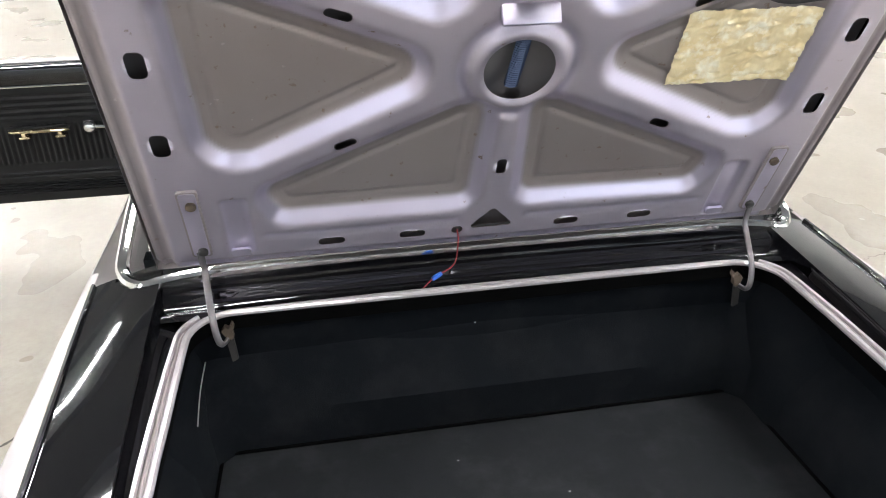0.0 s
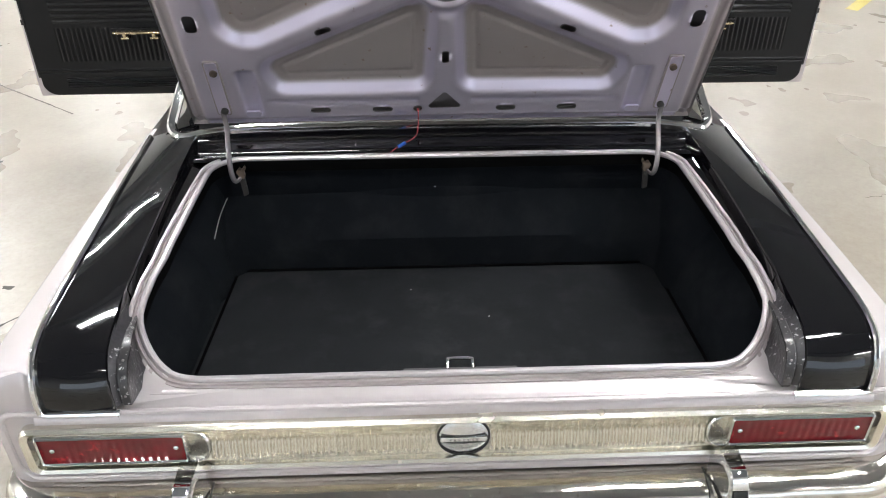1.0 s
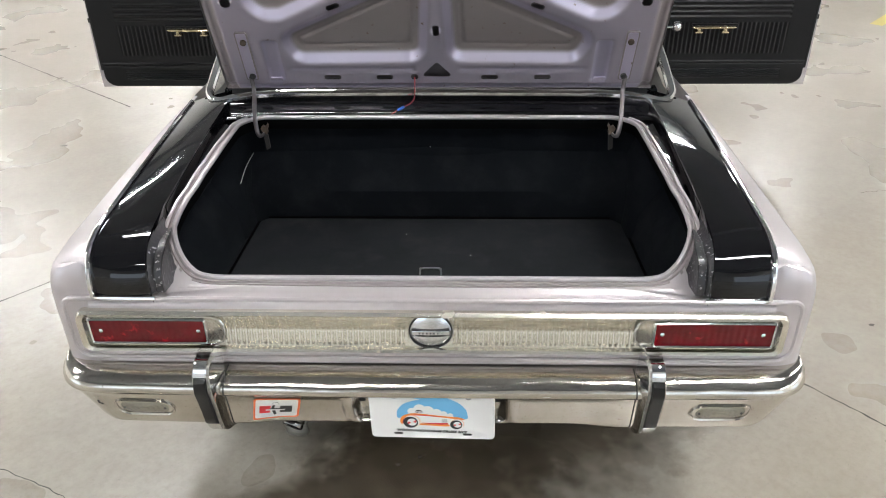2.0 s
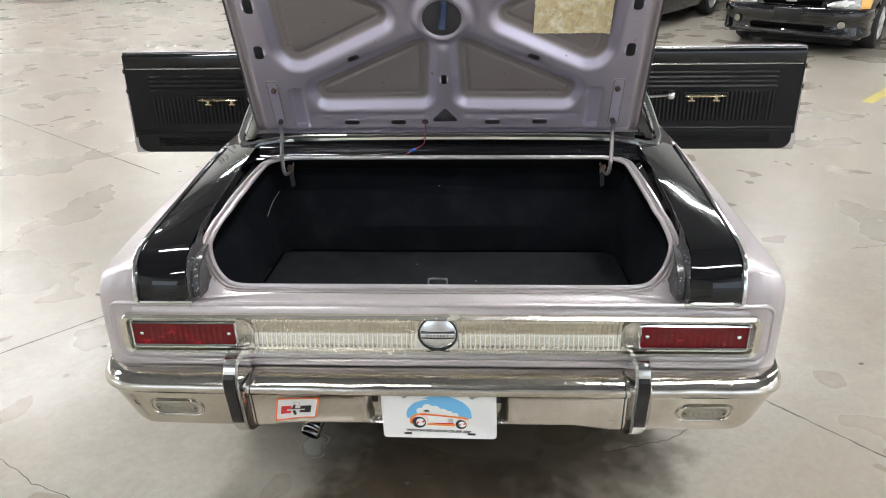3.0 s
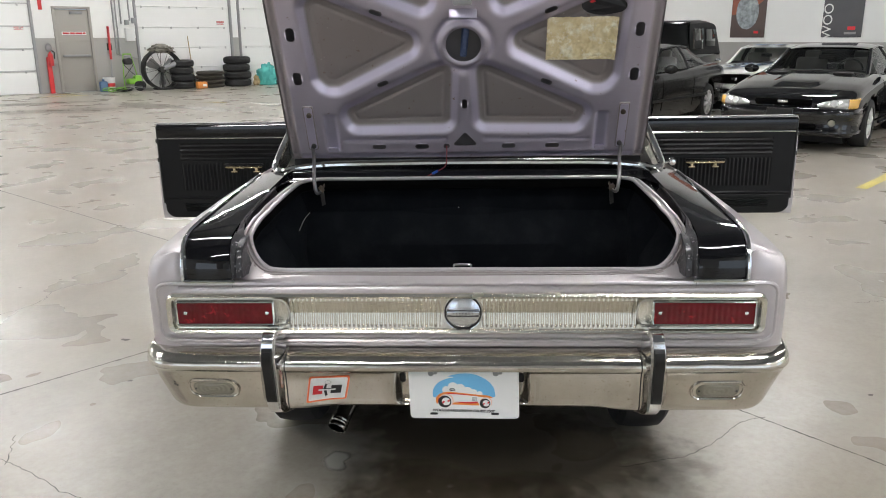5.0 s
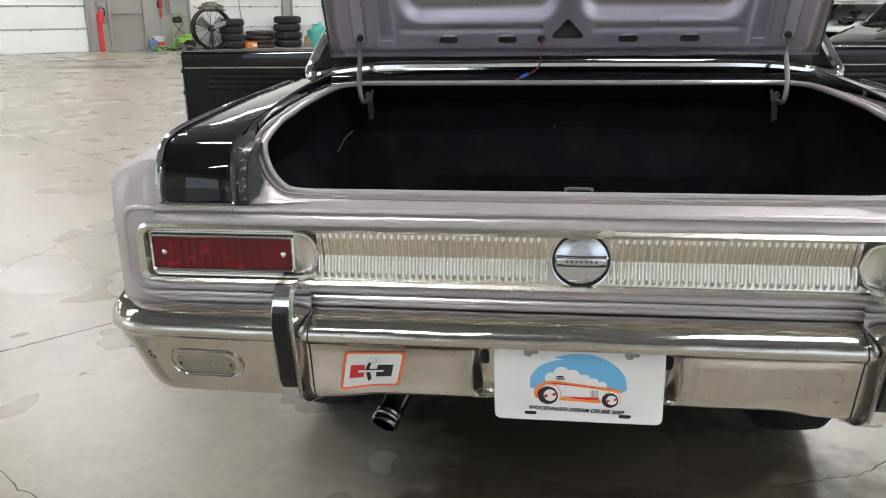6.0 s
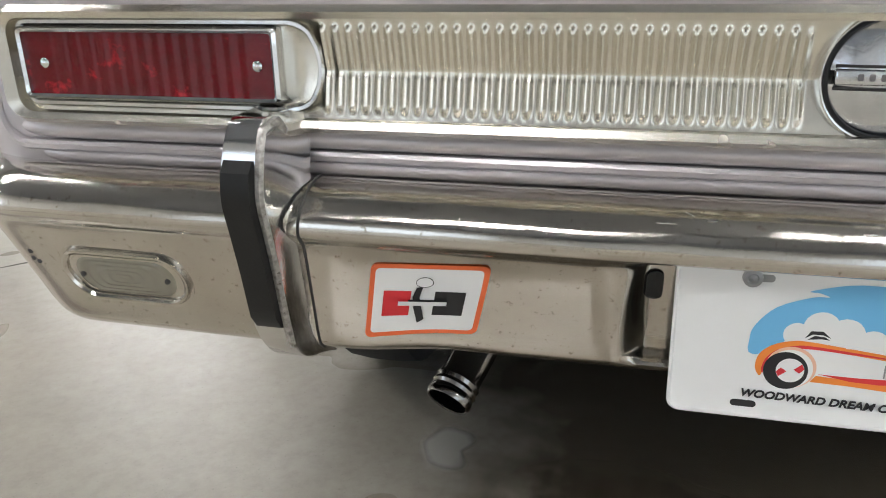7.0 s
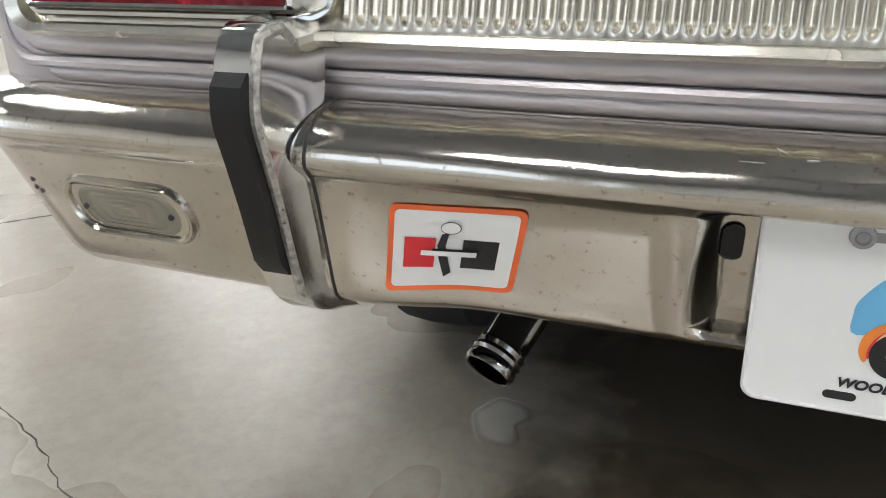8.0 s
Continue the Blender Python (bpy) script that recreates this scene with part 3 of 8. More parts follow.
def garage_door(a, b, label):
    """A sectional door of panels with seams, hinges and side tracks."""
    d = thing("garage_door", label, "garage door", ROOM @ pose((a + b) / 2, 0.06, 0), "roll-up doors", "structure")
    w, n = b - a, 6
    h = 3.6 / n
    for k in range(n):
        box_part("panel", (w - 0.02, 0.05, h - 0.012), (0, 0, h * (k + 0.5)), GARAGE_WHITE, d, bevel=0.006, seg=1)
    box_part("backing_sheet", (w, 0.02, 3.6), (0, 0.04, 1.8), GARAGE_WHITE, d)
    for k in range(1, n):
        box_part("seam_rail", (w - 0.06, 0.012, 0.035), (0, -0.034, h * k + 0.03), RAIL_PALE if a < -13 else GARAGE_WHITE, d, bevel=0.004, seg=1)
    for sx in (-1, 1):
        box_part("track", (0.07, 0.09, 3.5), (sx * (w / 2 - 0.03), -0.075, 1.75), RAIL_GREY, d, bevel=0.008, seg=1)
    for k in range(1, n):
        for fx in (-0.42, -0.14, 0.14, 0.42):
            box_part("hinge", (0.05, 0.02, 0.07), (fx * w, -0.045, h * k), RAIL_PALE, d, bevel=0.004, seg=1)
    zs = 1.78 if a < -13 else 1.95
    note = box_part("warning_sticker", (0.26, 0.004, 0.12), (w / 2 - 0.36, -0.03, zs), WHITE_PLASTIC, d, "small white and red sticker")
    for dz, ww in ((0.036, 0.25), (0.006, 0.22), (-0.018, 0.18), (-0.042, 0.23)):
        box_part("lettering_bar", (ww, 0.003, 0.034 if dz > 0.03 else 0.009), (w / 2 - 0.36, -0.033, zs + dz), RED_PAINT, note)
    return d


garage_door(*G1, "white sectional roll-up garage door with steel rails")
garage_door(*G2, "white sectional roll-up garage door behind tyres")
garage_door(*G3, "white sectional roll-up garage door beside stacked tyres")

door = thing("door_1", "grey painted steel exit door with a push bar", "door", ROOM @ pose((DOOR[0] + DOOR[1]) / 2, 0, 0), kind="structure")
dw = DOOR[1] - DOOR[0]
box_part("leaf", (dw - 0.14, 0.05, 2.28), (0, 0.03, 1.15), DOOR_GREY, door, bevel=0.004)
for sx in (-1, 1):
    box_part("jamb", (0.07, 0.16, 2.37), (sx * (dw / 2 - 0.035), 0.02, 1.185), DOOR_GREY, door, bevel=0.004)
box_part("head", (dw, 0.16, 0.07), (0, 0.02, 2.335), DOOR_GREY, door, bevel=0.004)
box_part("push_bar", (0.74, 0.07, 0.06), (0.02, -0.04, 1.02), RAIL_GREY, door, "steel push bar", bevel=0.01)
box_part("kick_rail", (0.84, 0.01, 0.05), (0, 0.0, 1.42), DOOR_GREY, door)
box_part("closer", (0.34, 0.06, 0.07), (0.12, -0.03, 2.2), RAIL_GREY, door, "door closer", bevel=0.01)
notice = box_part("sign", (0.66, 0.004, 0.08), (0.02, 0.002, 1.64), PLATE_WHITE, door, "white notice with red lettering")
for dx, ww in ((-0.22, 0.16), (-0.05, 0.14), (0.13, 0.18), (0.275, 0.07)):
    box_part("lettering_bar", (ww, 0.004, 0.05), (0.02 + dx, -0.001, 1.64), RED_PAINT, notice)


def ceiling_light(x, y):
    l = thing("ceiling_light", "long bright white ceiling light fixture", "light", ROOM @ pose(x, y, 5.75), "ceiling lights")
    box_part("housing", (2.46, 0.36, 0.07), (0, 0, 0.05), RAIL_GREY, l, bevel=0.01)
    box_part("diffuser", (2.4, 0.30, 0.02), (0, 0, 0.0), GLOW, l, "glowing white diffuser", bevel=0.004, seg=1)
    for sx in (-1.0, 1.0):
        tube_part("hanger", [(sx, 0, 0.08), (sx, 0, HIGH - 5.75)], 0.006, RAIL_GREY, l, seg=5)
    return l


LAMP0 = ROOM.inverted() @ Vector((2.3, -0.8, 0))
first = ceiling_light(LAMP0.x, LAMP0.y)
for i in range(-3, 4):
    for j in range(-3, 4):
        at = Vector((LAMP0.x + 5.5 * i, LAMP0.y + 7.0 * j, 5.75))
        spot = ROOM @ at
        if (i or j) and LEFT + 1 < at.x < -1 and FRONT + 1 < at.y < -1 and spot.y > -7.5:
            copy_thing(first, ROOM @ pose(*at))


def ribbon(name, pts, width, material, label="", z=0.0015, jitter=0.0, seed=1):
    """A narrow strip that lies on the floor."""
    rng = random.Random(seed)
    pts = [Vector((*p, 0)) for p in pts]
    line = []
    for a, b in zip(pts, pts[1:]):
        n = max(2, int((b - a).length / 0.018)) if jitter else 1
        line += [a.lerp(b, k / n) for k in range(n)]
    line.append(pts[-1])
    rows = []
    for i, p in enumerate(line):
        d = (line[min(i + 1, len(line) - 1)] - line[max(i - 1, 0)]).normalized()
        s = Vector((-d.y, d.x, 0))
        off = s * rng.uniform(-jitter, jitter)
        w = width * (rng.uniform(0.4, 1.2) if jitter else 1)
        rows.append([p + off + s * w / 2 + Vector((0, 0, z)), p + off - s * w / 2 + Vector((0, 0, z))])
    bm = bmesh.new()
    add_grid(bm, rows)
    return part(name, bm, material, None, smooth=0)


def on_floor(ob, label=""):
    ob.parent = floor
    ob.matrix_parent_inverse = ROOM.inverted()
    return tagged(ob, label)


def along(p, deg, a, b):
    c, s = math.cos(radians(deg)), math.sin(radians(deg))
    return [(p[0] + c * t, p[1] + s * t) for t in (a, b)]


on_floor(ribbon("joint", along((-1.70, 1.325), 48.5, -5.5, 9), 0.013, CRACK, z=0.001, jitter=0.0015, seed=3), "thin saw-cut joint")
on_floor(ribbon("joint", along((-3.28, 4.31), -37.5, -9, 1.4), 0.013, CRACK, z=0.001, jitter=0.002, seed=4))
on_floor(ribbon("joint", along((1.40, 0.64), -46.8, -0.45, 5), 0.008, CRACK, z=0.001, jitter=0.002, seed=5))
on_floor(ribbon("joint", [(-14.0, 6.9), (-8.9, 12.43), (-7.2, 14.26)], 0.03, CRACK, z=0.001, jitter=0.004, seed=15))
on_floor(ribbon("crack", [(0.55, 0.48), (0.81, 0.566), (0.93, 0.66), (1.0, 0.74), (1.09, 0.84), (1.2, 0.88)], 0.0035, CRACK, z=0.001, jitter=0.005, seed=6), "fine irregular crack")
on_floor(ribbon("crack", [(-1.95, 0.56), (-1.65, 0.42), (-1.49, 0.33), (-1.375, 0.25), (-1.25, 0.207), (-1.14, 0.153), (-1.05, 0.099), (-0.98, 0.06), (-0.95, 0.02), (-0.93, -0.06)], 0.0034, CRACK, z=0.001, jitter=0.0045, seed=7))
on_floor(ribbon("crack", [(-2.65, 1.9), (-2.55, 2.08), (-2.52, 2.2), (-2.56, 2.34), (-2.48, 2.5)], 0.004, CRACK, z=0.001, jitter=0.009, seed=8))
on_floor(ribbon("crack", [(-1.75, 0.62), (-1.70, 0.50), (-1.66, 0.41)], 0.004, CRACK, z=0.001, jitter=0.008, seed=9))
on_floor(ribbon("crack", [(2.2, 2.3), (2.45, 2.36), (2.7, 2.3), (3.0, 2.34)], 0.004, CRACK, z=0.001, jitter=0.012, seed=10))
on_floor(ribbon("parking_stripe", [(3.87, 5.82), (4.35, 6.38), (5.17, 7.40), (5.74, 8.1)], 0.11, YELLOW_LINE, z=0.001), "worn yellow painted stripe")
on_floor(ribbon("parking_stripe", [(2.95, 7.0), (3.35, 7.5)], 0.08, YELLOW_LINE, z=0.001))
on_floor(ribbon("parking_stripe", [(-7.6, 13.36), (-3.94, 10.73), (-1.6, 9.05)], 0.17, WHITE_LINE, z=0.001), "faded white painted stripe")
on_floor(ribbon("parking_stripe", [(-3.2, 14.4), (-2.2, 13.7)], 0.2, WHITE_LINE, z=0.001))
on_floor(ribbon("parking_stripe", [(-11.6, 18.2), (-10.7, 19.0)], 0.16, YELLOW_LINE, z=0.001))


def blot(name, c, rx, ry, material, seed, z=0.001):
    rng = random.Random(seed)
    bm = bmesh.new()
    n = 40
    ph = [rng.uniform(0, 6.28) for _ in range(5)]
    ring = []
    for k in range(n):
        a = math.tau * k / n
        r = 1 + sum(0.16 / (i + 1) ** 0.5 * math.sin((i + 2) * a + ph[i]) for i in range(5))
        ring.append(bm.verts.new((c[0] + rx * r * math.cos(a), c[1] + ry * r * math.sin(a), z)))
    bm.faces.new(ring)
    return part(name, bm, material, None, smooth=0)


def soft_blot(name, c, rx, ry, turn, material, seed, z=0.0008, n=36):
    """A stain, or a patch of painted shade, whose cover fades towards its edge."""
    rng = random.Random(seed)
    ph = [rng.uniform(0, 6.28) for _ in range(4)]
    pts, cover, faces = [(c[0], c[1], z)], [1.0], []
    ct, st_ = math.cos(radians(turn)), math.sin(radians(turn))
    rings = 6
    for i in range(1, rings + 1):
        for k in range(n):
            a = math.tau * k / n
            r = i / rings * (1 + sum(0.14 / (j + 1) ** 0.5 * math.sin((j + 2) * a + ph[j]) for j in range(4)))
            u, v = rx * r * math.cos(a), ry * r * math.sin(a)
            pts.append((c[0] + u * ct - v * st_, c[1] + u * st_ + v * ct, z))
            cover.append(1 - (i / rings) ** 2)
    for k in range(n):
        faces.append((0, 1 + k, 1 + (k + 1) % n))
        for i in range(rings - 1):
            a, b = 1 + i * n, 1 + (i + 1) * n
            faces.append((a + k, b + k, b + (k + 1) % n, a + (k + 1) % n))
    mesh = bpy.data.meshes.new(name)
    mesh.from_pydata(pts, [], faces)
    mesh.attributes.new("cover", "FLOAT", "POINT").data.foreach_set("value", cover)
    return on_floor(finish(name, mesh, material, None, smooth=0))


soft_blot("scuff", (-0.47, 0.485), 0.06, 0.075, 20, DUSTY, 2)
# the last two patches paint in shade under the tail; the others are marks
for k, (c, rx, ry, turn, mt) in enumerate((
        ((-8.9, 14.3), 1.5, 0.8, 30, DAMP), ((-10.6, 16.0), 1.4, 0.6, 40, DAMP), ((-7.6, 15.6), 1.6, 0.5, -30, DAMP), ((-6.0, 14.8), 1.15, 0.30, -42, DUSTY), ((-5.15, 16.3), 0.6, 0.25, -25, DUSTY),
        ((-6.3, 16.5), 0.40, 0.22, -20, FADED_YELLOW), ((-11.45, 19.3), 0.5, 0.2, -15, FADED_YELLOW), ((-8.0, 16.35), 0.22, 0.18, 0, OILY), ((-9.27, 18.68), 0.25, 0.15, 0, OILY),
        ((-1.45, -0.05), 0.42, 0.20, -25, OILY), ((0.1, 0.62), 0.75, 0.55, 0, UNDER_CAR_SHADE), ((-0.1, 0.2), 0.5, 0.3, 10, UNDER_CAR_SHADE))):
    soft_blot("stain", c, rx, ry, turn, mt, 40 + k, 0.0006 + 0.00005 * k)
for k, (c, r) in enumerate((((-1.52, 1.12), 0.012), ((-2.32, 2.79), 0.02), ((-0.05, 0.335), 0.010), ((1.72, 1.1), 0.012), ((-0.12, 0.30), 0.008), ((-1.76, 1.6), 0.022))):
    on_floor(blot("speck", c, r, r * 0.7, CRACK, 20 + k, 0.0015))


def wall_poster(y, w, sheet, label):
    p = thing("wall_poster", label, "poster", ROOM @ pose(-0.02, y, 1.44) @ Matrix.Rotation(radians(-90), 4, "Z"), "wall posters")
    box_part("sheet", (w, 0.012, 1.6), (0, 0, 0.8), sheet, p)
    return p


p = wall_poster(-13.65 - 0.09, 0.92, POSTER_BROWN, "dark and orange framed poster with a silver machine")
slab_part("glow_print", [(-0.45, 0.55), (0.05, 0.62), (0.45, 0.95), (0.45, 1.59), (-0.45, 1.59)], lambda u, v, d: (u, -0.0065 - d, v), 0.0015, POSTER_WARM, p, "orange printed glow")
slab_part("picture", [(0.30 * math.cos(a) - 0.03, 0.42 * math.sin(a)) for a in (math.tau * k / 28 for k in range(28))], lambda u, v, d: (u, -0.009 - d, 0.62 + v), 0.004, POSTER_SILVER, p, "silver oval picture")
box_part("lettering_bar", (0.12, 0.004, 0.06), (0.24, -0.009, 0.13), INK_RED, p)
p = wall_poster(-13.65 - 2.40, 0.90, POSTER_DARK, "black framed poster with pale vertical lettering")
text_part("lettering", "WOO", 0.30, pose(-0.32, -0.0085, 0.36, 90, -90, 0), WHITE_PLASTIC, p)
box_part("lettering_bar", (0.17, 0.004, 0.075), (0.22, -0.009, 0.2), INK_RED, p)
box_part("lettering_bar", (0.26, 0.004, 0.05), (0.2, -0.009, 0.09), RAIL_GREY, p)


# ---- the coupe with its trunk open ----
CAR = pose(0.0055, 0.009, -0.052, 0.5, -0.7, 0.08)
car = thing("parked_coupe", "lilac silver vintage coupe with black panels, open trunk and open doors", "car", CAR)


def deck_z(y):
    """The height of the inner edge of the fender tops along the car."""
    return float(np.interp(y, [0.08, 0.15, 0.3, 0.5, 0.8, 0.95, 1.8], [1.0155, 1.0235, 1.038, 1.054, 1.068, 1.073, 1.068]))


def strip_z(y):
    """The height of the chrome strip along their outer edge."""
    return float(np.interp(y, [0.08, 0.15, 0.3, 0.5, 0.8, 0.95, 1.8], [1.0155, 1.0200, 1.0245, 1.027, 1.0285, 1.029, 1.028]))


def rim_z(y):
    """The height of the rim of the trunk opening."""
    return float(np.interp(y, [0.07, 0.09, 0.12, 0.15, 0.18, 0.25, 0.35, 0.5, 0.65, 0.80], [0.912, 0.929, 0.957, 0.979, 0.995, 1.017, 1.032, 1.041, 1.045, 1.046]))


def lerp_table(t, table):
    for (a, *p), (b, *q) in zip(table, table[1:]):
        if t <= b:
            k = max(0.0, (t - a) / (b - a))
            return [u + (v - u) * k for u, v in zip(p, q)]
    return list(table[-1][1:])


# half the plan of the body, from the middle of the tail round the corner and forward: x, y, bottom z, top z, shoulder x
PLAN = [(0, 0.0, 0.022, 0.70, 0.868, 0.0), (1, 0.60, 0.022, 0.70, 0.868, 0.60), (1.8, 0.752, 0.022, 0.70, 0.880, 0.752), (2, 0.758, 0.010, 0.70, 0.905, 0.758), (2.3, 0.775, 0.002, 0.70, 0.983, 0.774), (2.6, 0.805, 0.0, 0.70, 0.977, 0.800),
        (3, 0.842, 0.002, 0.70, 0.966, 0.827), (3.4, 0.868, 0.010, 0.70, 0.958, 0.854), (3.8, 0.882, 0.026, 0.70, 0.956, 0.868), (4.2, 0.888, 0.060, 0.62, 0.958, 0.871),
        (4.6, 0.890, 0.13, 0.50, 0.970, 0.866), (5, 0.883, 0.22, 0.46, 0.989, 0.849), (6, 0.883, 0.35, 0.44, 1.006, 0.834), (7, 0.879, 0.55, 0.42, 1.016, 0.824),
        (8, 0.880, 0.75, 0.40, 1.019, 0.819), (9, 0.880, 0.90, 0.38, 1.020, 0.815), (10, 0.880, 1.20, 0.36, 1.016, 0.808), (11, 0.880, 1.50, 0.30, 1.012, 0.808), (12, 0.880, 1.80, 0.28, 1.01, 0.81)]


def shell_point(sx, t, v):
    x, y, zb, zt, xs = lerp_table(t, PLAN)
    z = zb + (zt - zb) * v
    k = max(0.0, (v - 0.45) / 0.55)
    xx = x + (xs - x) * k ** (4.0 if t < 5 else 4.0 - min(t - 5, 2.0))
    if t > 4.2:
        xx -= 0.03 * max(0.0, 0.35 - v) ** 1.5 * min(1.0, (t - 4.2) / 2)
    return (sx * xx, y + 0.014 * (k ** 6) * (min(1.0, max(0.0, (4.8 - t) / 0.6)) if t > 2.2 else 0), z)


arch = slot_sdf(0.86, 0.34, 0.68, 0.68, 0.34)
for sx, nm in ((-1, "quarter_panel"), (1, "quarter_panel")):
    ts = np.concatenate([np.linspace(0, 2, 8)[:-1], np.linspace(2, 4.6, 22)[:-1], np.linspace(4.6, 12, 60)])
    vs = np.linspace(0, 1, 26)
    bm = bmesh.new()
    rows = [[shell_point(sx, t, v) for v in vs] for t in ts]
    rows = [r + [(sx * (abs(r[-1][0]) - 0.006), r[-1][1] + 0.008 * min(1.0, max(0.0, (4.8 - t) / 0.6)), r[-1][2] + 0.005)] for r, t in zip(rows, ts)]
    g = add_grid(bm, rows)
    cut = [f for f in bm.faces if abs(f.calc_center_median().x) > 0.8 and arch(np.array(f.calc_center_median().y), np.array(f.calc_center_median().z)) < 0]
    bmesh.ops.delete(bm, geom=cut, context="FACES")
    bmesh.ops.remove_doubles(bm, verts=bm.verts[:], dist=0.0005)
    part(nm, bm, LILAC, car, "glossy lilac silver painted rear fender")

# narrow lilac top of each fender, outside the chrome strip
CHROME_X = [(0.0, 0.760), (0.03, 0.764), (0.085, 0.770), (0.2, 0.7725), (0.354, 0.776), (0.53, 0.782), (0.68, 0.787), (0.76, 0.789), (0.93, 0.792)]
INNER_X = [(0.0, 0.632), (0.05, 0.639), (0.1, 0.643), (0.2, 0.6465), (0.4, 0.647), (0.6, 0.6465), (0.76, 0.646), (0.90, 0.646)]
OPEN_X = [(0.0, 0.600), (0.14, 0.613), (0.21, 0.616), (0.3, 0.600), (0.45, 0.591), (0.62, 0.584), (0.90, 0.580)]


def strip_path(n=30):
    """The line of the black fender panel seen from the side: up the tail and then forward."""
    pts = [(-0.013, 0.908), (-0.013, 0.930), (-0.010, 0.951), (-0.004, 0.970), (0.006, 0.986), (0.022, 0.999), (0.047, 1.009), (0.08, 1.0155)]
    return pts + [(y, strip_z(y) + 0.001) for y in np.linspace(0.12, 0.90, n)]


PATH_YZ = strip_path()
for sx in (-1, 1):
    bm = bmesh.new()
    rows = []
    for t in np.concatenate([np.linspace(2.25, 4.6, 22)[:-1], np.linspace(4.6, 9.2, 32)]):
        e = shell_point(sx, t, 1.0)
        e = Vector((sx * (abs(e[0]) - 0.006), e[1] + 0.008 * min(1.0, max(0.0, (4.8 - t) / 0.6)), e[2] + 0.005))
        y = float(np.interp(t, [2.25, 2.6, 3.0, 3.8, 4.2, 4.6, 5.0], [-0.009, -0.004, 0.006, 0.03, 0.062, 0.13, 0.22])) if t < 5 else lerp_table(t, PLAN)[1]
        z = float(np.interp(y, [p[0] for p in PATH_YZ[1:]], [p[1] for p in PATH_YZ[1:]]))
        s0 = Vector((sx * lerp_table(max(y, 0.0), CHROME_X)[0], y, z - 0.001))
        rows.append([s0.lerp(e, k) + Vector((0, 0, 0.010 * k * (1 - k))) for k in np.linspace(0, 1, 7)])
    add_grid(bm, rows)
    part("fender_crown", bm, LILAC, car, "lilac silver fender crown")
    bm = bmesh.new()
    rows = []
    for y, z in PATH_YZ:
        yy = max(y, 0.0)
        xo, xi = lerp_table(yy, CHROME_X)[0], lerp_table(yy, INNER_X)[0]
        rows.append([(sx * (xi + (xo - xi) * k), y - (0.005 * math.sin(math.pi * k) if y < 0.0 else 0.0), z + (max(0.0, deck_z(y) - strip_z(y)) * (1 - k) if y > 0.08 else 0.0) + 0.002 * math.sin(math.pi * k)) for k in np.linspace(0, 1, 9)])
    # rolled inner edge
    rows = [[(r[0][0] - sx * 0.004, r[0][1] + 0.004, r[0][2] - 0.030), (r[0][0] - sx * 0.003, r[0][1] + 0.002, r[0][2] - 0.008)] + r for r in rows]
    add_grid(bm, rows)
    part("fender_panel", bm, BLACK_GLOSS, car, "gloss black painted fender top panel")
    # chrome strip round the black panel
    trim = [(sx * lerp_table(max(y, 0.0), CHROME_X)[0], y - (0.005 if y < 0.05 else 0.0), z + (0.003 if y > 0.02 else 0.0)) for y, z in PATH_YZ]
    bottom = [(sx * x, -0.018, 0.904 + 0.002 * (x - 0.62)) for x in np.linspace(0.618, 0.745, 8)]
    tube_part("chrome_strip", bottom + [(sx * 0.752, -0.0185, 0.9055)] + trim, 0.0058, CHROME, car, "bright chrome edging strip", seg=8)
# the rim of the trunk opening
def opening(n=12, grow=0.0):
    """A closed line round the trunk opening."""
    pts = []
    half = [(0.0, 0.056)] + [(x, 0.056) for x in np.linspace(0.1, 0.48, 6)]
    for k in range(1, n):
        a = radians(-90 + 90 * k / n)
        half.append((0.48 + 0.139 * math.cos(a), 0.056 + 0.125 + 0.125 * math.sin(a)))
    half += [(lerp_table(y, OPEN_X)[0], y) for y in np.linspace(0.2, 0.62, 9)]
    for k in range(1, n):
        a = radians(90 * k / n)
        half.append((0.500 + 0.083 * math.cos(a), 0.640 + 0.085 * math.sin(a)))
    half += [(x, 0.725) for x in np.linspace(0.48, 0.0, 8)]
    right = [Vector((x, y, rim_z(y))) for x, y in half]
    left = [Vector((-p.x, p.y, p.z)) for p in right[-2:0:-1]]
    line = right + left
    if grow:
        c = Vector((0, 0.4, 0))
        line = [p + Vector(((p.x - c.x), (p.y - c.y) * 1.7, 0)).normalized() * grow for p in line]
    return line


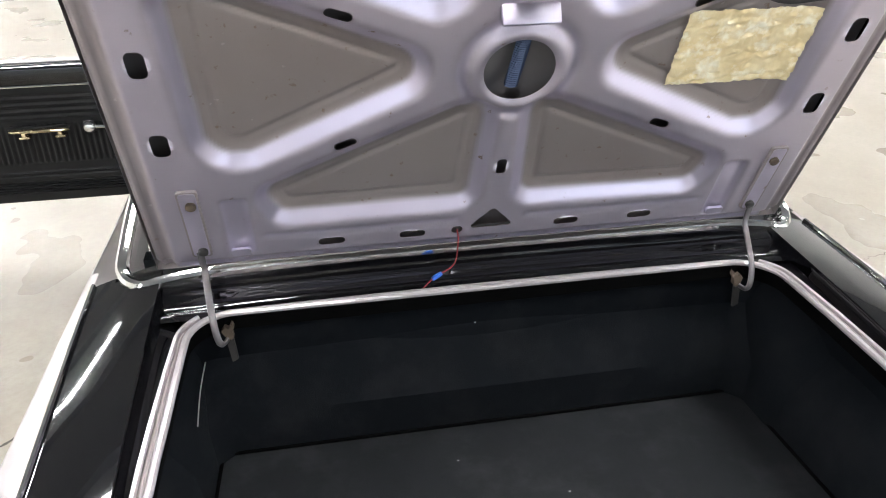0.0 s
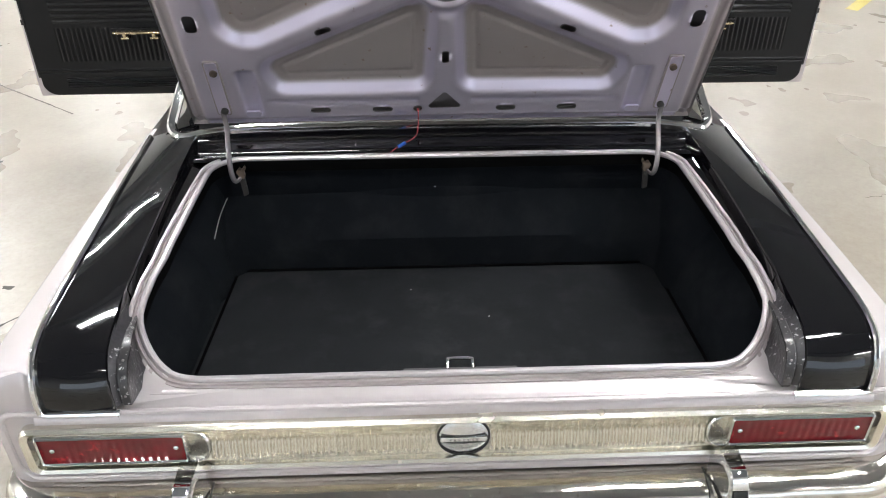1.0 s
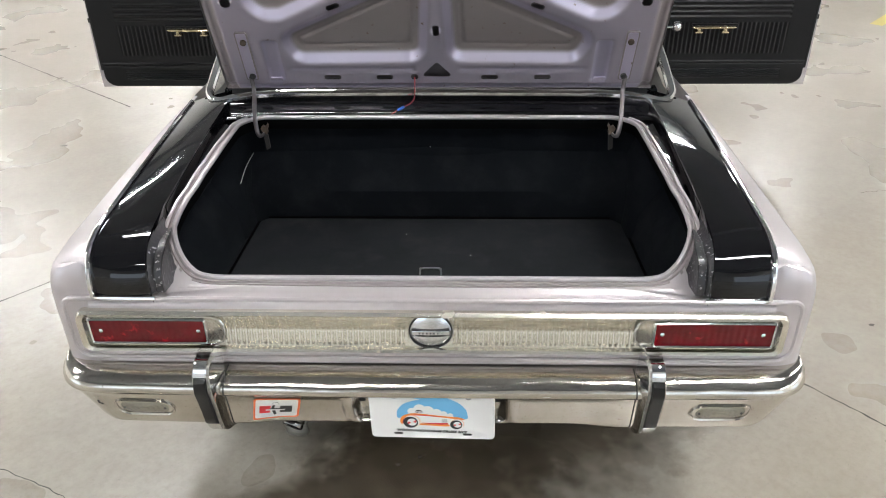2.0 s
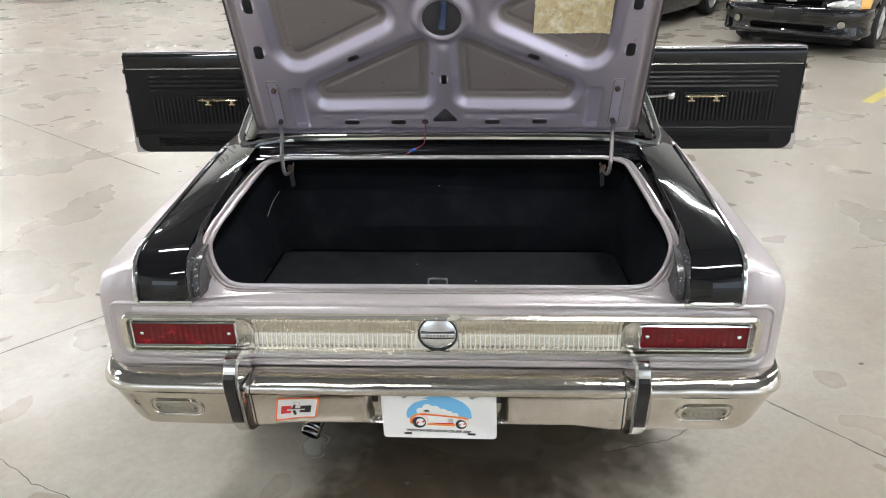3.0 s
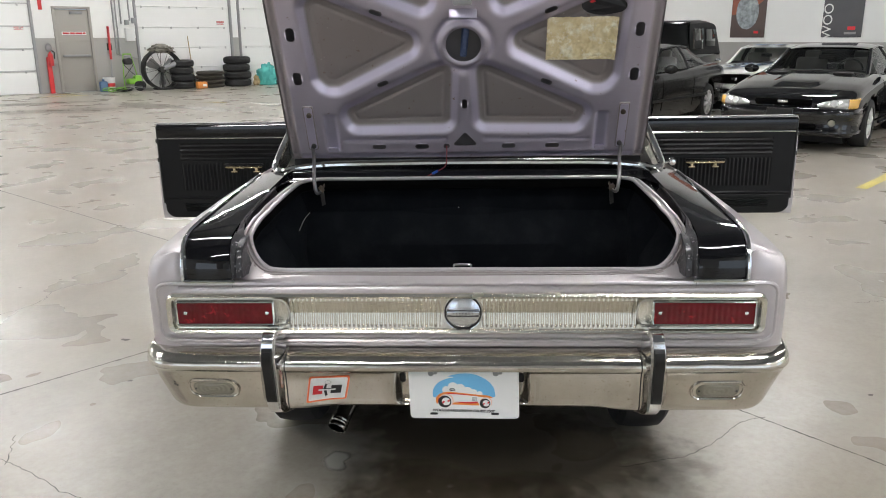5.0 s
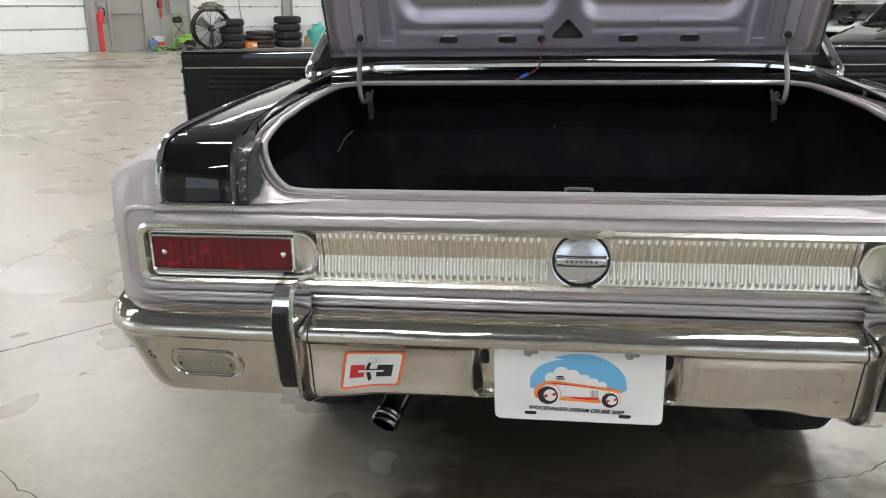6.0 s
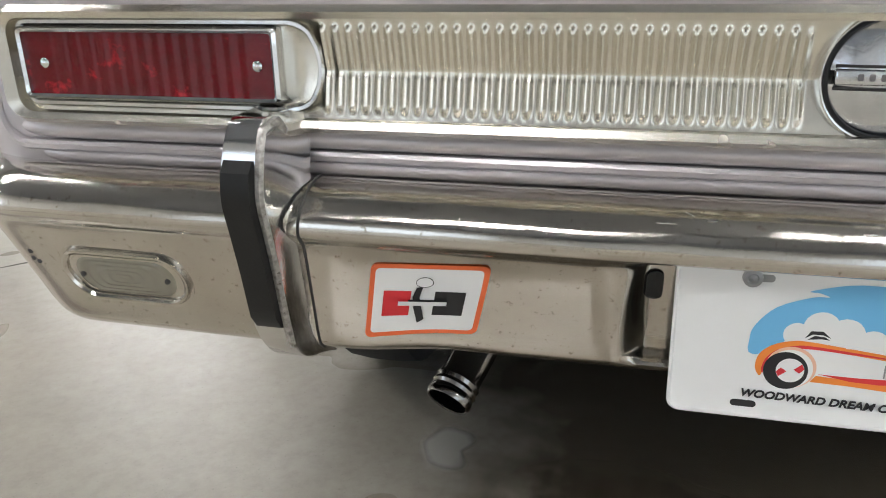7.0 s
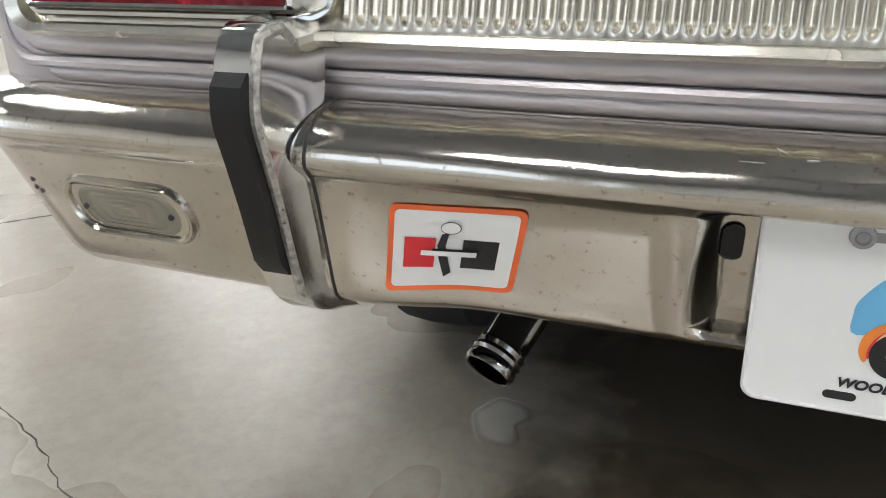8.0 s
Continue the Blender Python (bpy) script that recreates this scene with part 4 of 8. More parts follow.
# the channels beside the opening
for sx in (-1, 1):
    # sealed end of the channel between the panel and the trunk opening, with its riveted strip
    ends = [(y, z) for y, z in PATH_YZ if y <= 0.2]
    wall, strip, edge = [], [], []
    for i, (y, z) in enumerate(ends):
        p, q = ends[max(0, i - 1)], ends[min(len(ends) - 1, i + 1)]
        t = Vector((q[0] - p[0], q[1] - p[1])).normalized()
        g = max(0.0, min(1.0, (y - 0.05) / 0.15))
        deep = 0.016 + (deck_z(0.2) - rim_z(0.2) + 0.010) * g ** 1.5
        inward = lambda d: (y + t.y * d, z - t.x * d)  # noqa: E731
        xa = 0.600 + (lerp_table(0.2, OPEN_X)[0] + 0.012 - 0.600) * g
        w = 0.017 * (1 - 0.85 * g)
        xi = lerp_table(max(y, 0.0), INNER_X)[0]
        drop = (0.004 if i == 0 else 0.0)
        wall.append([(sx * (xi - 0.002), *inward(0.004)), (sx * (xi - 0.006), *inward(deep * 0.6)), (sx * (xa + w + 0.004), *inward(deep)), (sx * (xa + w), *inward(deep - 0.002))])
        strip.append([(sx * (xa + w), *inward(deep - 0.002)), (sx * (xa + w - 0.001), *inward(deep - 0.005)), (sx * (xa + 0.001), *inward(deep - 0.005)), (sx * xa, *inward(deep - 0.001))])
        edge.append(Vector((sx * xa, *inward(deep - 0.001))))
    bm = bmesh.new()
    add_grid(bm, wall)
    part("gutter_seal", bm, SEAL, car, "weathered grey sealed gutter end")
    bm = bmesh.new()
    add_grid(bm, strip)
    rail = part("gutter_strip", bm, SEAL_DARK, car, "dark riveted strip in the gutter")
    for i in (1, 3, 5, 7):
        c = sum((Vector(v) for v in strip[i][1:3]), Vector()) / 2
        bm = bmesh.new()
        add_lathe(bm, [(-0.001, 0.0028), (0.0008, 0.0025), (0.0014, 0.0014), (0.0016, 0.0)], c, Vector((0, -1, 0.3 + 0.25 * i)), 10)
        part("rivet", bm, HINGE_METAL, rail)
    beads = sorted([p for p in opening(grow=0.016) if p.x * sx > 0.585 and 0.06 < p.y < 0.215], key=lambda p: p.y)
    fan = []
    for i, p in enumerate(edge):
        k = i / (len(edge) - 1) * (len(beads) - 1)
        j = min(int(k), len(beads) - 2)
        q = beads[j].lerp(beads[j + 1], k - j) + Vector((0, 0, -0.008))
        fan.append([p, p.lerp(q, 0.5) + Vector((0, 0.006, -0.008)), q])
    bm = bmesh.new()
    add_grid(bm, fan)
    part("gutter_web", bm, SEAL, car, "dull grey web beside the trunk opening")
    bm = bmesh.new()
    rows = []
    for y in np.linspace(0.198, 0.80, 40):
        xi, xo = lerp_table(y, INNER_X)[0] - 0.003, lerp_table(y, OPEN_X)[0] + 0.018
        z, low = deck_z(y), rim_z(y) - 0.018
        rows.append([(sx * xi, y, z - 0.004), (sx * (xi - 0.003), y, z - 0.018), (sx * (xi - 0.006), y, low + 0.004), (sx * (xo + 0.008), y, low - 0.002), (sx * xo, y, low)])
    add_grid(bm, rows)
    part("gutter", bm, BLACK_GLOSS, car, "gloss black rain gutter")


rim = opening()
bm = bmesh.new()
add_tube(bm, [p + Vector((0, 0, 0.001)) for p in rim], 0.0065, 8, closed=True)
part("trunk_seal_lip", bm, LILAC, car, "pale lilac folded lip of the trunk opening")
bm = bmesh.new()
add_tube(bm, [p + Vector((0, 0, -0.004)) for p in opening(grow=0.0125)], 0.0042, 6, closed=True)
part("weather_strip", bm, TAUPE, car, "thin grey weather strip")
for sx in (-1, 1):
    tube_part("outer_bead", [p + Vector((0, 0, -0.002)) for p in opening(grow=0.0235) if p.y > 0.13 and p.x * sx > 0.45 and p.y < 0.725], 0.0050, LILAC, car, "pale outer bead of the trunk opening", seg=6)
bm = bmesh.new()
outer = opening(grow=0.022)
add_grid(bm, [[p + Vector((0, 0, -0.003)), q + Vector((0, 0, -0.006)), q + Vector((0, 0, -0.02))] for p, q in zip(rim + rim[:1], outer + outer[:1])])
part("trunk_flange", bm, TAUPE, car, "dull taupe flange round the trunk")
# flat corners between the opening and the tail
for sx in (-1, 1):
    arc = [p for p in rim if p.x * sx > 0.40 and p.y < 0.105]
    arc.sort(key=lambda p: math.atan2(p.y - 0.181, abs(p.x) - 0.40))
    rows = []
    for i, p in enumerate(arc):
        k = i / (len(arc) - 1)
        q = (0.42 + 0.186 * k, 0.036 - 0.022 * k)
        rows.append([p + Vector((0, 0, -0.004)), Vector((sx * q[0], q[1], 0.9042 - 0.0075 * k))])
    bm = bmesh.new()
    add_grid(bm, rows)
    part("opening_corner", bm, LILAC, car, "lilac corner of the trunk opening")
# skirt below the rim, its shade put into a near-black colour
bm = bmesh.new()
add_grid(bm, [[p, p * 1.0 + Vector((0, 0, -0.035))] for p in rim + rim[:1]])
part("trunk_flange_skirt", bm, NEAR_BLACK, car)

# lilac lip between the trunk and the tail
bm = bmesh.new()
prof = [(0.046, 0.900), (0.040, 0.9035), (0.030, 0.902), (0.025, 0.894), (0.012, 0.892), (0.004, 0.888), (-0.004, 0.880), (-0.008, 0.870), (-0.004, 0.862), (0.002, 0.860)]
rows = []
for x in np.linspace(-0.785, 0.785, 53):
    rows.append([(x, min(y, 0.046 if abs(x) < 0.645 else 0.012), z if abs(x) < 0.64 else min(z, 0.903)) for y, z in prof])
add_grid(bm, rows)
part("tail_lip", bm, LILAC, car, "lilac silver painted rear lip", smooth=60)
# lilac lower tail with its rounded rolls
bm = bmesh.new()
prof = [(-0.004, 0.756), (-0.010, 0.750), (-0.013, 0.742), (-0.008, 0.734), (0.004, 0.729), (0.004, 0.724), (-0.004, 0.720), (-0.006, 0.713), (0.0, 0.705), (0.02, 0.700), (0.03, 0.66), (0.03, 0.52)]
prof = [(p.x, p.y) for p in smooth_line([(y, z, 0) for y, z in prof], 4)]
add_grid(bm, [[(x, y + 0.02 * max(0, (abs(x) - 0.76) / 0.08) ** 2, z) for y, z in prof] for x in np.linspace(-0.845, 0.845, 50)])
part("lower_tail", bm, LILAC, car, "lilac silver painted lower tail roll", smooth=80)
# pressed bead round the light panel
w_, h_ = 1.70, 0.168
bead = [(u, -0.006 + (0.012 * max(0, (abs(u) - 0.79) / 0.06) ** 2), 0.809 + v) for u, v in rounded_outline(w_, h_, 0.035)]
tube_part("pressed_bead", bead, 0.006, LILAC, car, seg=8, closed=True)


def dense(outline, n=5):
    """The same outline with more points on it."""
    return [(a[0] + (b[0] - a[0]) * k / n, a[1] + (b[1] - a[1]) * k / n) for a, b in zip(outline, outline[1:] + outline[:1]) for k in range(n)]


# ---- ribbed light panel ----
def tail_place(u, v, d):
    return (u, -0.006 - d, v)


frame_out = [(u, 0.809 + v) for u, v in rounded_outline(1.634, 0.116, 0.022)]
frame_in = [(u, 0.809 + v) for u, v in rounded_outline(1.604, 0.092, 0.016)]
bm = bmesh.new()
mid_o = [(u * 0.9965, 0.809 + (v - 0.809) * 0.90) for u, v in frame_out]
rows = [[tail_place(u, v, d) for u, v in o] for o, d in ((frame_out, -0.004), (frame_out, 0.011), (mid_o, 0.0190), (frame_in, 0.0150), (frame_in, -0.004))]
add_grid(bm, rows, close_v=True)
panel = part("light_panel", bm, ALU, car, "full-width ribbed aluminium tail panel frame")


def ribs(x, z):
    """Vertical pressed ribs over a shallow V."""
    v = (z - 0.809) / 0.045
    base = 0.012 * (1 - np.abs(v + 0.05))
    k = np.abs(x) - 0.058
    ph = np.cos(k / 0.0126 * math.tau)
    env = step(np.abs(x), 0.055, 0.062) * (1 - step(np.abs(x), 0.476, 0.482)) * (1 - step(np.abs(v), 0.80, 0.90)) * (0.7 + 0.3 * step(np.abs(v + 0.05), 0.02, 0.10))
    return base - 0.0062 * (0.5 + 0.5 * ph) ** 1.6 * env


mesh = relief(np.linspace(-0.80, 0.80, 1017), np.linspace(0.763, 0.855, 27), ribs, lambda u, v, h: np.stack([u, -0.008 + h, v], -1))
finish("ribbed_insert", mesh, ALU, panel, "pressed aluminium insert with vertical ribs", smooth=60)

for sx in (-1, 1):
    cx = sx * 0.6445
    bm = bmesh.new()
    place = lambda u, v, d: (sx * (0.6445 + u), -0.010 - d, 0.812 + v)  # noqa: E731
    out = dense(rounded_outline(0.296, 0.079, 0.010))
    out = [(u - 0.002 - (0.0 if u > -0.12 else 0.021 * (1 - (v / 0.0395) ** 2) ** 0.7), v) for u, v in out]
    inn = [(u + 0.008, v) for u, v in dense(rounded_outline(0.266, 0.060, 0.003))]
    fo = [(u + 0.008, v) for u, v in dense(rounded_outline(0.277, 0.070, 0.005))]
    mid = [((a[0] + b[0]) / 2, (a[1] + b[1]) / 2) for a, b in zip(fo, inn)]
    rows = [[place(u, v, d) for u, v in o] for o, d in ((fo, -0.010), (fo, 0.011), (mid, 0.0145), (inn, 0.0120), (inn, 0.0))]
    add_grid(bm, rows, close_v=True)
    bezel = part("tail_light", bm, CHROME, car, "rectangular red tail light in a chrome bezel")
    bm = bmesh.new()
    add_grid(bm, [[place(a[0] + (b[0] - a[0]) * k, a[1] + (b[1] - a[1]) * k, d) for a, b in zip(out, fo)] for k, d in ((0.0, 0.006), (0.35, 0.0), (0.7, -0.003), (1.0, -0.004))], close_v=True)
    part("light_pocket", bm, ALU, bezel, "dull aluminium pocket round the light")
    tube_part("pocket_rim", [place(u, v, 0.006) for u, v in out], 0.0032, CHROME, bezel, seg=6, closed=True)
    bm = bmesh.new()
    us, vs2 = np.linspace(-0.1335, 0.1335, 109), np.linspace(-0.0302, 0.0302, 7)
    add_grid(bm, [[place(u + 0.008, v, 0.0075 + 0.0003 * (math.cos(u / 0.0150 * math.tau) if abs(u) < 0.105 else 1.0)) for v in vs2] for u in us])
    part("lens", bm, RED_LENS, bezel, "deep red ribbed plastic lens", smooth=60)
    for du in (-0.117, 0.112):
        bm = bmesh.new()
        c = Vector(place(0.008 + du, 0.0, 0.008))
        add_lathe(bm, [(0, 0.0052), (0.002, 0.005), (0.0034, 0.003), (0.0036, 0.0)], c, (0, -1, 0), 14)
        part("screw", bm, CHROME, bezel, "small bright screw")

# round badge in the middle
bm = bmesh.new()
add_lathe(bm, [(-0.01, 0.0540), (0.006, 0.0540), (0.008, 0.0528), (0.0075, 0.0512), (0.0, 0.0510)], (0.005, -0.004, 0.811), (0, -1, 0), 48)
badge = part("badge", bm, CHROME, car, "round chrome emblem with a lock band")
tube_part("badge_gap", [(0.005 + 0.0490 * math.cos(a), -0.0112, 0.811 + 0.0490 * math.sin(a)) for a in np.linspace(0, math.tau, 49)[:-1]], 0.0024, RUBBER, badge, "thin black ring", seg=6, closed=True)
for s2 in (-1, 1):
    bm = bmesh.new()
    rows = []
    for a in np.linspace(0, math.pi, 25):
        row = []
        for k in np.linspace(0, 1, 8):
            r = 0.047 * k
            z0 = max(0.0055, r * math.sin(a))
            row.append((0.005 + r * math.cos(a), -0.010 - 0.010 * math.sqrt(max(0, 1 - k * k * 0.9)) + 0.004 * (z0 / 0.047), 0.811 + s2 * z0))
        rows.append(row)
    add_grid(bm, rows)
    part("dome", bm, EMBLEM, badge)
box_part("band", (0.088, 0.012, 0.012), (0.005, -0.0150, 0.812), EMBLEM, badge, "chrome band across the emblem", bevel=0.002)
for dz in (-0.0085, 0.0095):
    tube_part("band_groove", [(0.005 + x, -0.0158 - 0.004 * (1 - (x / 0.047) ** 2), 0.811 + dz) for x in np.linspace(-0.044, 0.044, 9)], 0.0013, DARK_METAL, badge, seg=6)
for k in range(7):
    box_part("lettering_bar", (0.0045, 0.002, 0.0055), (0.005 + 0.0085 * (k - 3), -0.0213, 0.812), HINGE_METAL, badge, bevel=0.0008, seg=1)

# ---- rear bumper ----
BUMP = [(0.030, 0.694), (-0.018, 0.7085), (-0.039, 0.7075), (-0.057, 0.7015), (-0.071, 0.6905), (-0.0775, 0.679), (-0.078, 0.668), (-0.0725, 0.6605), (-0.0662, 0.653), (-0.0602, 0.636),
        (-0.0520, 0.608), (-0.0412, 0.570), (-0.0335, 0.543), (-0.026, 0.528), (-0.011, 0.518), (0.018, 0.513)]


def bumper_point(u, y, z):
    """u runs along the bumper; its ends wrap forward and narrow downwards."""
    s, a = (1 if u >= 0 else -1), abs(u)
    end = 0.900 - max(0.0, 0.668 - z) * 0.30
    tuck = (0.900 - end) * float(step(np.array(a), 0.62, 0.92))
    if a <= 0.80:
        x, back = a - tuck, 0.0
    else:
        k = (a - 0.80) / 0.20
        ang = min(k, 1.0) * math.pi / 2
        x = 0.80 + 0.100 * math.sin(ang) - tuck
        back = 0.085 * (1 - math.cos(ang)) + max(0.0, k - 0.75) * 0.5
    crown = 0.012 * (a / 0.9) ** 2
    if a < 0.47 and z < 0.62:
        # the lower edge rises between the overriders
        z += 0.011 * float(step(np.array(0.47 - a), 0.0, 0.12)) * min(1.0, (0.62 - z) / 0.08)
    return (s * x, y + back + crown, z)


def inset_face(u, y, z):
    """The face between the overriders is pressed in, and a pocket takes the plate."""
    a = abs(u)
    if a < 0.485 and 0.525 < z < 0.664:
        k = float(step(np.array(z), 0.530, 0.558) * (1 - step(np.array(z), 0.630, 0.658)))
        side = float((1 - step(np.array(a), 0.425, 0.475)) * step(np.array(a), 0.190, 0.215))
        pocket = float((1 - step(np.array(a), 0.164, 0.194)) * step(np.array(z), 0.53, 0.545) * (1 - step(np.array(z), 0.653, 0.664)))
        ridge = math.exp(-((a - 0.203) / 0.010) ** 2)
        return y + k * (0.0045 * side - 0.004 * ridge) + 0.023 * pocket
    return y


def face_point(u, z, d):
    """A point on the bumper's face, d proud of it."""
    a = [q[1] for q in BUMP[8:14]][::-1], [q[0] for q in BUMP[8:14]][::-1]
    y = float(np.interp(z, *a))
    return bumper_point(u, inset_face(u, y, z) - d, z)


us = sorted({round(float(u), 4) for u in np.concatenate([np.linspace(-1.12, -0.78, 26), np.linspace(-0.78, -0.5, 10), np.linspace(-0.49, -0.45, 12), np.linspace(-0.45, -0.24, 14), np.linspace(-0.235, -0.155, 33), [-0.1, 0]])})
us = us + [-u for u in us[::-1] if u != 0]
fine = smooth_line([(y, z, 0) for y, z in BUMP], 4)
bm = bmesh.new()
add_grid(bm, [[bumper_point(u, inset_face(u, p.x, p.y), p.y) for p in fine] for u in us])
bumper = part("rear_bumper", bm, CHROME_WORN, car, "worn chrome rear bumper with scratches", smooth=50)
for sx in (-1, 1):
    tube_part("bumper_seam", [Vector(bumper_point(sx * (0.480 + 0.055 * (0.75 - p.y)), inset_face(sx * 0.486, p.x, p.y), p.y)) for p in fine[4:]], 0.0016, DARK_METAL, bumper, seg=6)
rng = random.Random(31)
for k in range(12):
    u, n0 = rng.uniform(-0.42, 0.78) if k % 3 else rng.uniform(-0.15, 0.30), rng.randrange(8, 26)
    turn, length = rng.uniform(-0.004, 0.004), rng.uniform(0.004, 0.022)
    pts = [Vector(bumper_point(u + length * j, fine[n0 + (1 if turn > 0.002 else 0) * j].x, fine[n0 + (1 if turn > 0.002 else 0) * j].y)) + Vector((0, -0.0002, 0.0003)) for j in (0, 1)]
    tube_part("scratch", pts, rng.uniform(0.0003, 0.0007), SCUFFED_CHROME, bumper, "pale scratch" if k == 0 else "", seg=4)
box_part("bumper_backing", (1.5, 0.02, 0.13), (0, 0.045, 0.60), DARK_METAL, bumper)

for sx in (-1, 1):
    # overrider: a front ridge and a foot line, with hollow flanks between them
    bm = bmesh.new()
    side = smooth_line([(-0.034, 0.742, 0), (-0.054, 0.760, 0), (-0.075, 0.776, 0), (-0.091, 0.776, 0), (-0.102, 0.762, 0), (-0.1085, 0.736, 0), (-0.1095, 0.709, 0), (-0.0985, 0.676, 0), (-0.083, 0.630, 0), (-0.068, 0.580, 0), (-0.052, 0.538, 0), (-0.034, 0.518, 0), (-0.012, 0.508, 0)], 3)
    foot_z, foot_y = (0.50, 0.53, 0.57, 0.61, 0.64, 0.668, 0.69, 0.71, 0.74, 0.80), (0.004, -0.018, -0.034, -0.045, -0.053, -0.064, -0.056, -0.036, -0.020, -0.012)
    rows = []
    for p in side:
        y, z = p.x, p.y
        base_y = max(float(np.interp(z, foot_z, foot_y)), y + 0.012)
        hw = 0.0185 - 0.004 * max(0, (z - 0.74) / 0.05)
        low = max(0.0, min(1.0, (z - 0.5) / 0.28))
        bw = 0.033 + 0.008 * math.sin(low * math.pi * 0.85) - 0.006 * low
        bw = hw + 0.003 + (bw - hw - 0.003) * (1 - max(0.0, (z - 0.700) / 0.076) ** 1.2)
        cx = sx * (0.518 + 0.055 * (0.75 - z) - 0.016 * max(0.0, (0.565 - z) / 0.06) ** 1.5)
        depth = base_y - y
        row = []
        for k in (-1, -0.94, -0.84, -0.74, -0.64, -0.56, -0.5, -0.44, 0.44, 0.5, 0.56, 0.64, 0.74, 0.84, 0.94, 1):
            ak = abs(k)
            if ak <= 0.5:
                xx, yy = hw * k / 0.5, y + (0.0035 if ak == 0.5 else 0.0)
            else:
                g = (ak - 0.5) / 0.5
                xx, yy = math.copysign(hw + (bw - hw) * (0.55 * g + 0.45 * g ** 2), k), y + 0.0035 + depth * g
            row.append((cx + xx, yy, z))
        rows.append(row)
    vs_ = add_grid(bm, rows)
    bm.faces.new(vs_[0])
    bm.faces.new(vs_[-1])
    guard = part("overrider", bm, CHROME, bumper, "upright chrome bumper overrider", smooth=45)
    bm = bmesh.new()
    rows = []
    strip = [p for p in side if 0.558 < p.y < 0.748 and p.x < -0.05]
    for i, p in enumerate(strip):
        e = 0.002 if i in (0, len(strip) - 1) else 0.009
        rows.append([(sx * (0.518 + 0.055 * (0.75 - p.y)) + k * 0.0150, p.x - (e if abs(k) < 0.9 else 0.0) + 0.0008, p.y) for k in (-1, -0.88, 0.88, 1)])
    vs_ = add_grid(bm, rows)
    part("rubber_strip", bm, RUBBER, guard, "black rubber cushion strip")
    for e in (-sx,):
        tube_part("worn_edge", [(sx * (0.518 + 0.055 * (0.75 - p.y)) + e * 0.0178, p.x + 0.0030, p.y) for p in side if 0.53 < p.y < 0.772 and p.x < -0.05], 0.0042, SCUFFED_CHROME, guard, "pitted chrome edge", seg=6)
    # back-up lamp
    place = lambda u, v, d: Vector(face_point(sx * 0.703 + u, 0.595 + v, d + 0.001))  # noqa: E731
    out, inn = rounded_outline(0.167, 0.069, 0.034, 8), rounded_outline(0.147, 0.050, 0.0245, 8)
    bm = bmesh.new()
    rows = [[place(u, v, d) for u, v in o] for o, d in ((out, -0.003), (out, -0.0006), ([(u * 0.965, v * 0.915) for u, v in out], -0.0010), ([(u * 0.945, v * 0.875) for u, v in out], 0.0038), ([(u * 0.92, v * 0.81) for u, v in out], 0.0040), (inn, 0.0015), (inn, -0.004))]
    add_grid(bm, rows, close_v=True)
    lamp = part("backup_lamp", bm, CHROME_WORN, bumper, "oval clear back-up lamp in a chrome rim")
    bm = bmesh.new()
    rows = [[place(0, 0, 0.002)] * len(inn)] + [[place(u * k, v * k, 0.002 - 0.004 * k ** 3 + 0.0007 * math.cos(k * 32)) for u, v in inn] for k in np.linspace(0.08, 1.0, 22)]
    add_grid(bm, rows, close_v=True)
    part("lens", bm, CLEAR_LENS, lamp, "clear moulded glass lens", smooth=60)
    for du in (-0.055, 0.055):
        bm = bmesh.new()
        add_lathe(bm, [(0, 0.0032), (0.0015, 0.003), (0.002, 0.0)], place(du, 0, 0.001), (0, -1, 0.3), 10)
        part("screw", bm, DARK_METAL, lamp)
for x, z in ((-0.812, 0.618), (-0.807, 0.606), (-0.816, 0.609)):
    bm = bmesh.new()
    add_lathe(bm, [(0, 0.0035), (0.001, 0.0)], face_point(x - 0.012, z, 0.0), (0, -1, 0.25), 10)
    part("bolt_hole", bm, DARK_METAL, bumper)

# slotted holes beside the plate
for sx in (-1, 1):
    slab_part("slot_hole", [(u, v) for u, v in rounded_outline(0.015, 0.032, 0.007)], lambda u, v, d: face_point(sx * 0.163 + u, 0.628 + v, d + 0.0008), 0.001, RUBBER, bumper)

# ---- novelty plate ----
PLATE = pose(0.006, -0.050, 0.5875, 90.5, -1.1, -2.2)        # x along, y up, z out of the plate


def plate_place(u, v, d):
    return PLATE @ Vector((u, v, d))


bm = bmesh.new()
out = rounded_outline(0.303, 0.152, 0.012, 6)
rows = [[plate_place(u * s, v * s2, d) for u, v in out] for s, s2, d in ((1, 1, 0.0), (1, 1, 0.0014), (0.988, 0.976, 0.0028), (0.976, 0.952, 0.0014))]
vs_ = add_grid(bm, rows, close_v=True)
bm.faces.new(vs_[-1])
bm.faces.new(vs_[0])
plate = part("novelty_plate", bm, PLATE_WHITE, car, "white enamel novelty plate with a cartoon roadster", smooth=30)
D = 0.0016


def art(name, outline, material, d=D, t=0.00006):
    return slab_part(name, outline, lambda u, v, k: plate_place(u, v, D + (d - D) * 0.2 + k), t, material, plate)


def oval(cx, cy, rx, ry, n=40, a0=0.0, a1=360.0):
    return [(cx + rx * math.cos(radians(a0 + (a1 - a0) * k / n)), cy + ry * math.sin(radians(a0 + (a1 - a0) * k / n))) for k in range(n + (a1 - a0 < 360))]


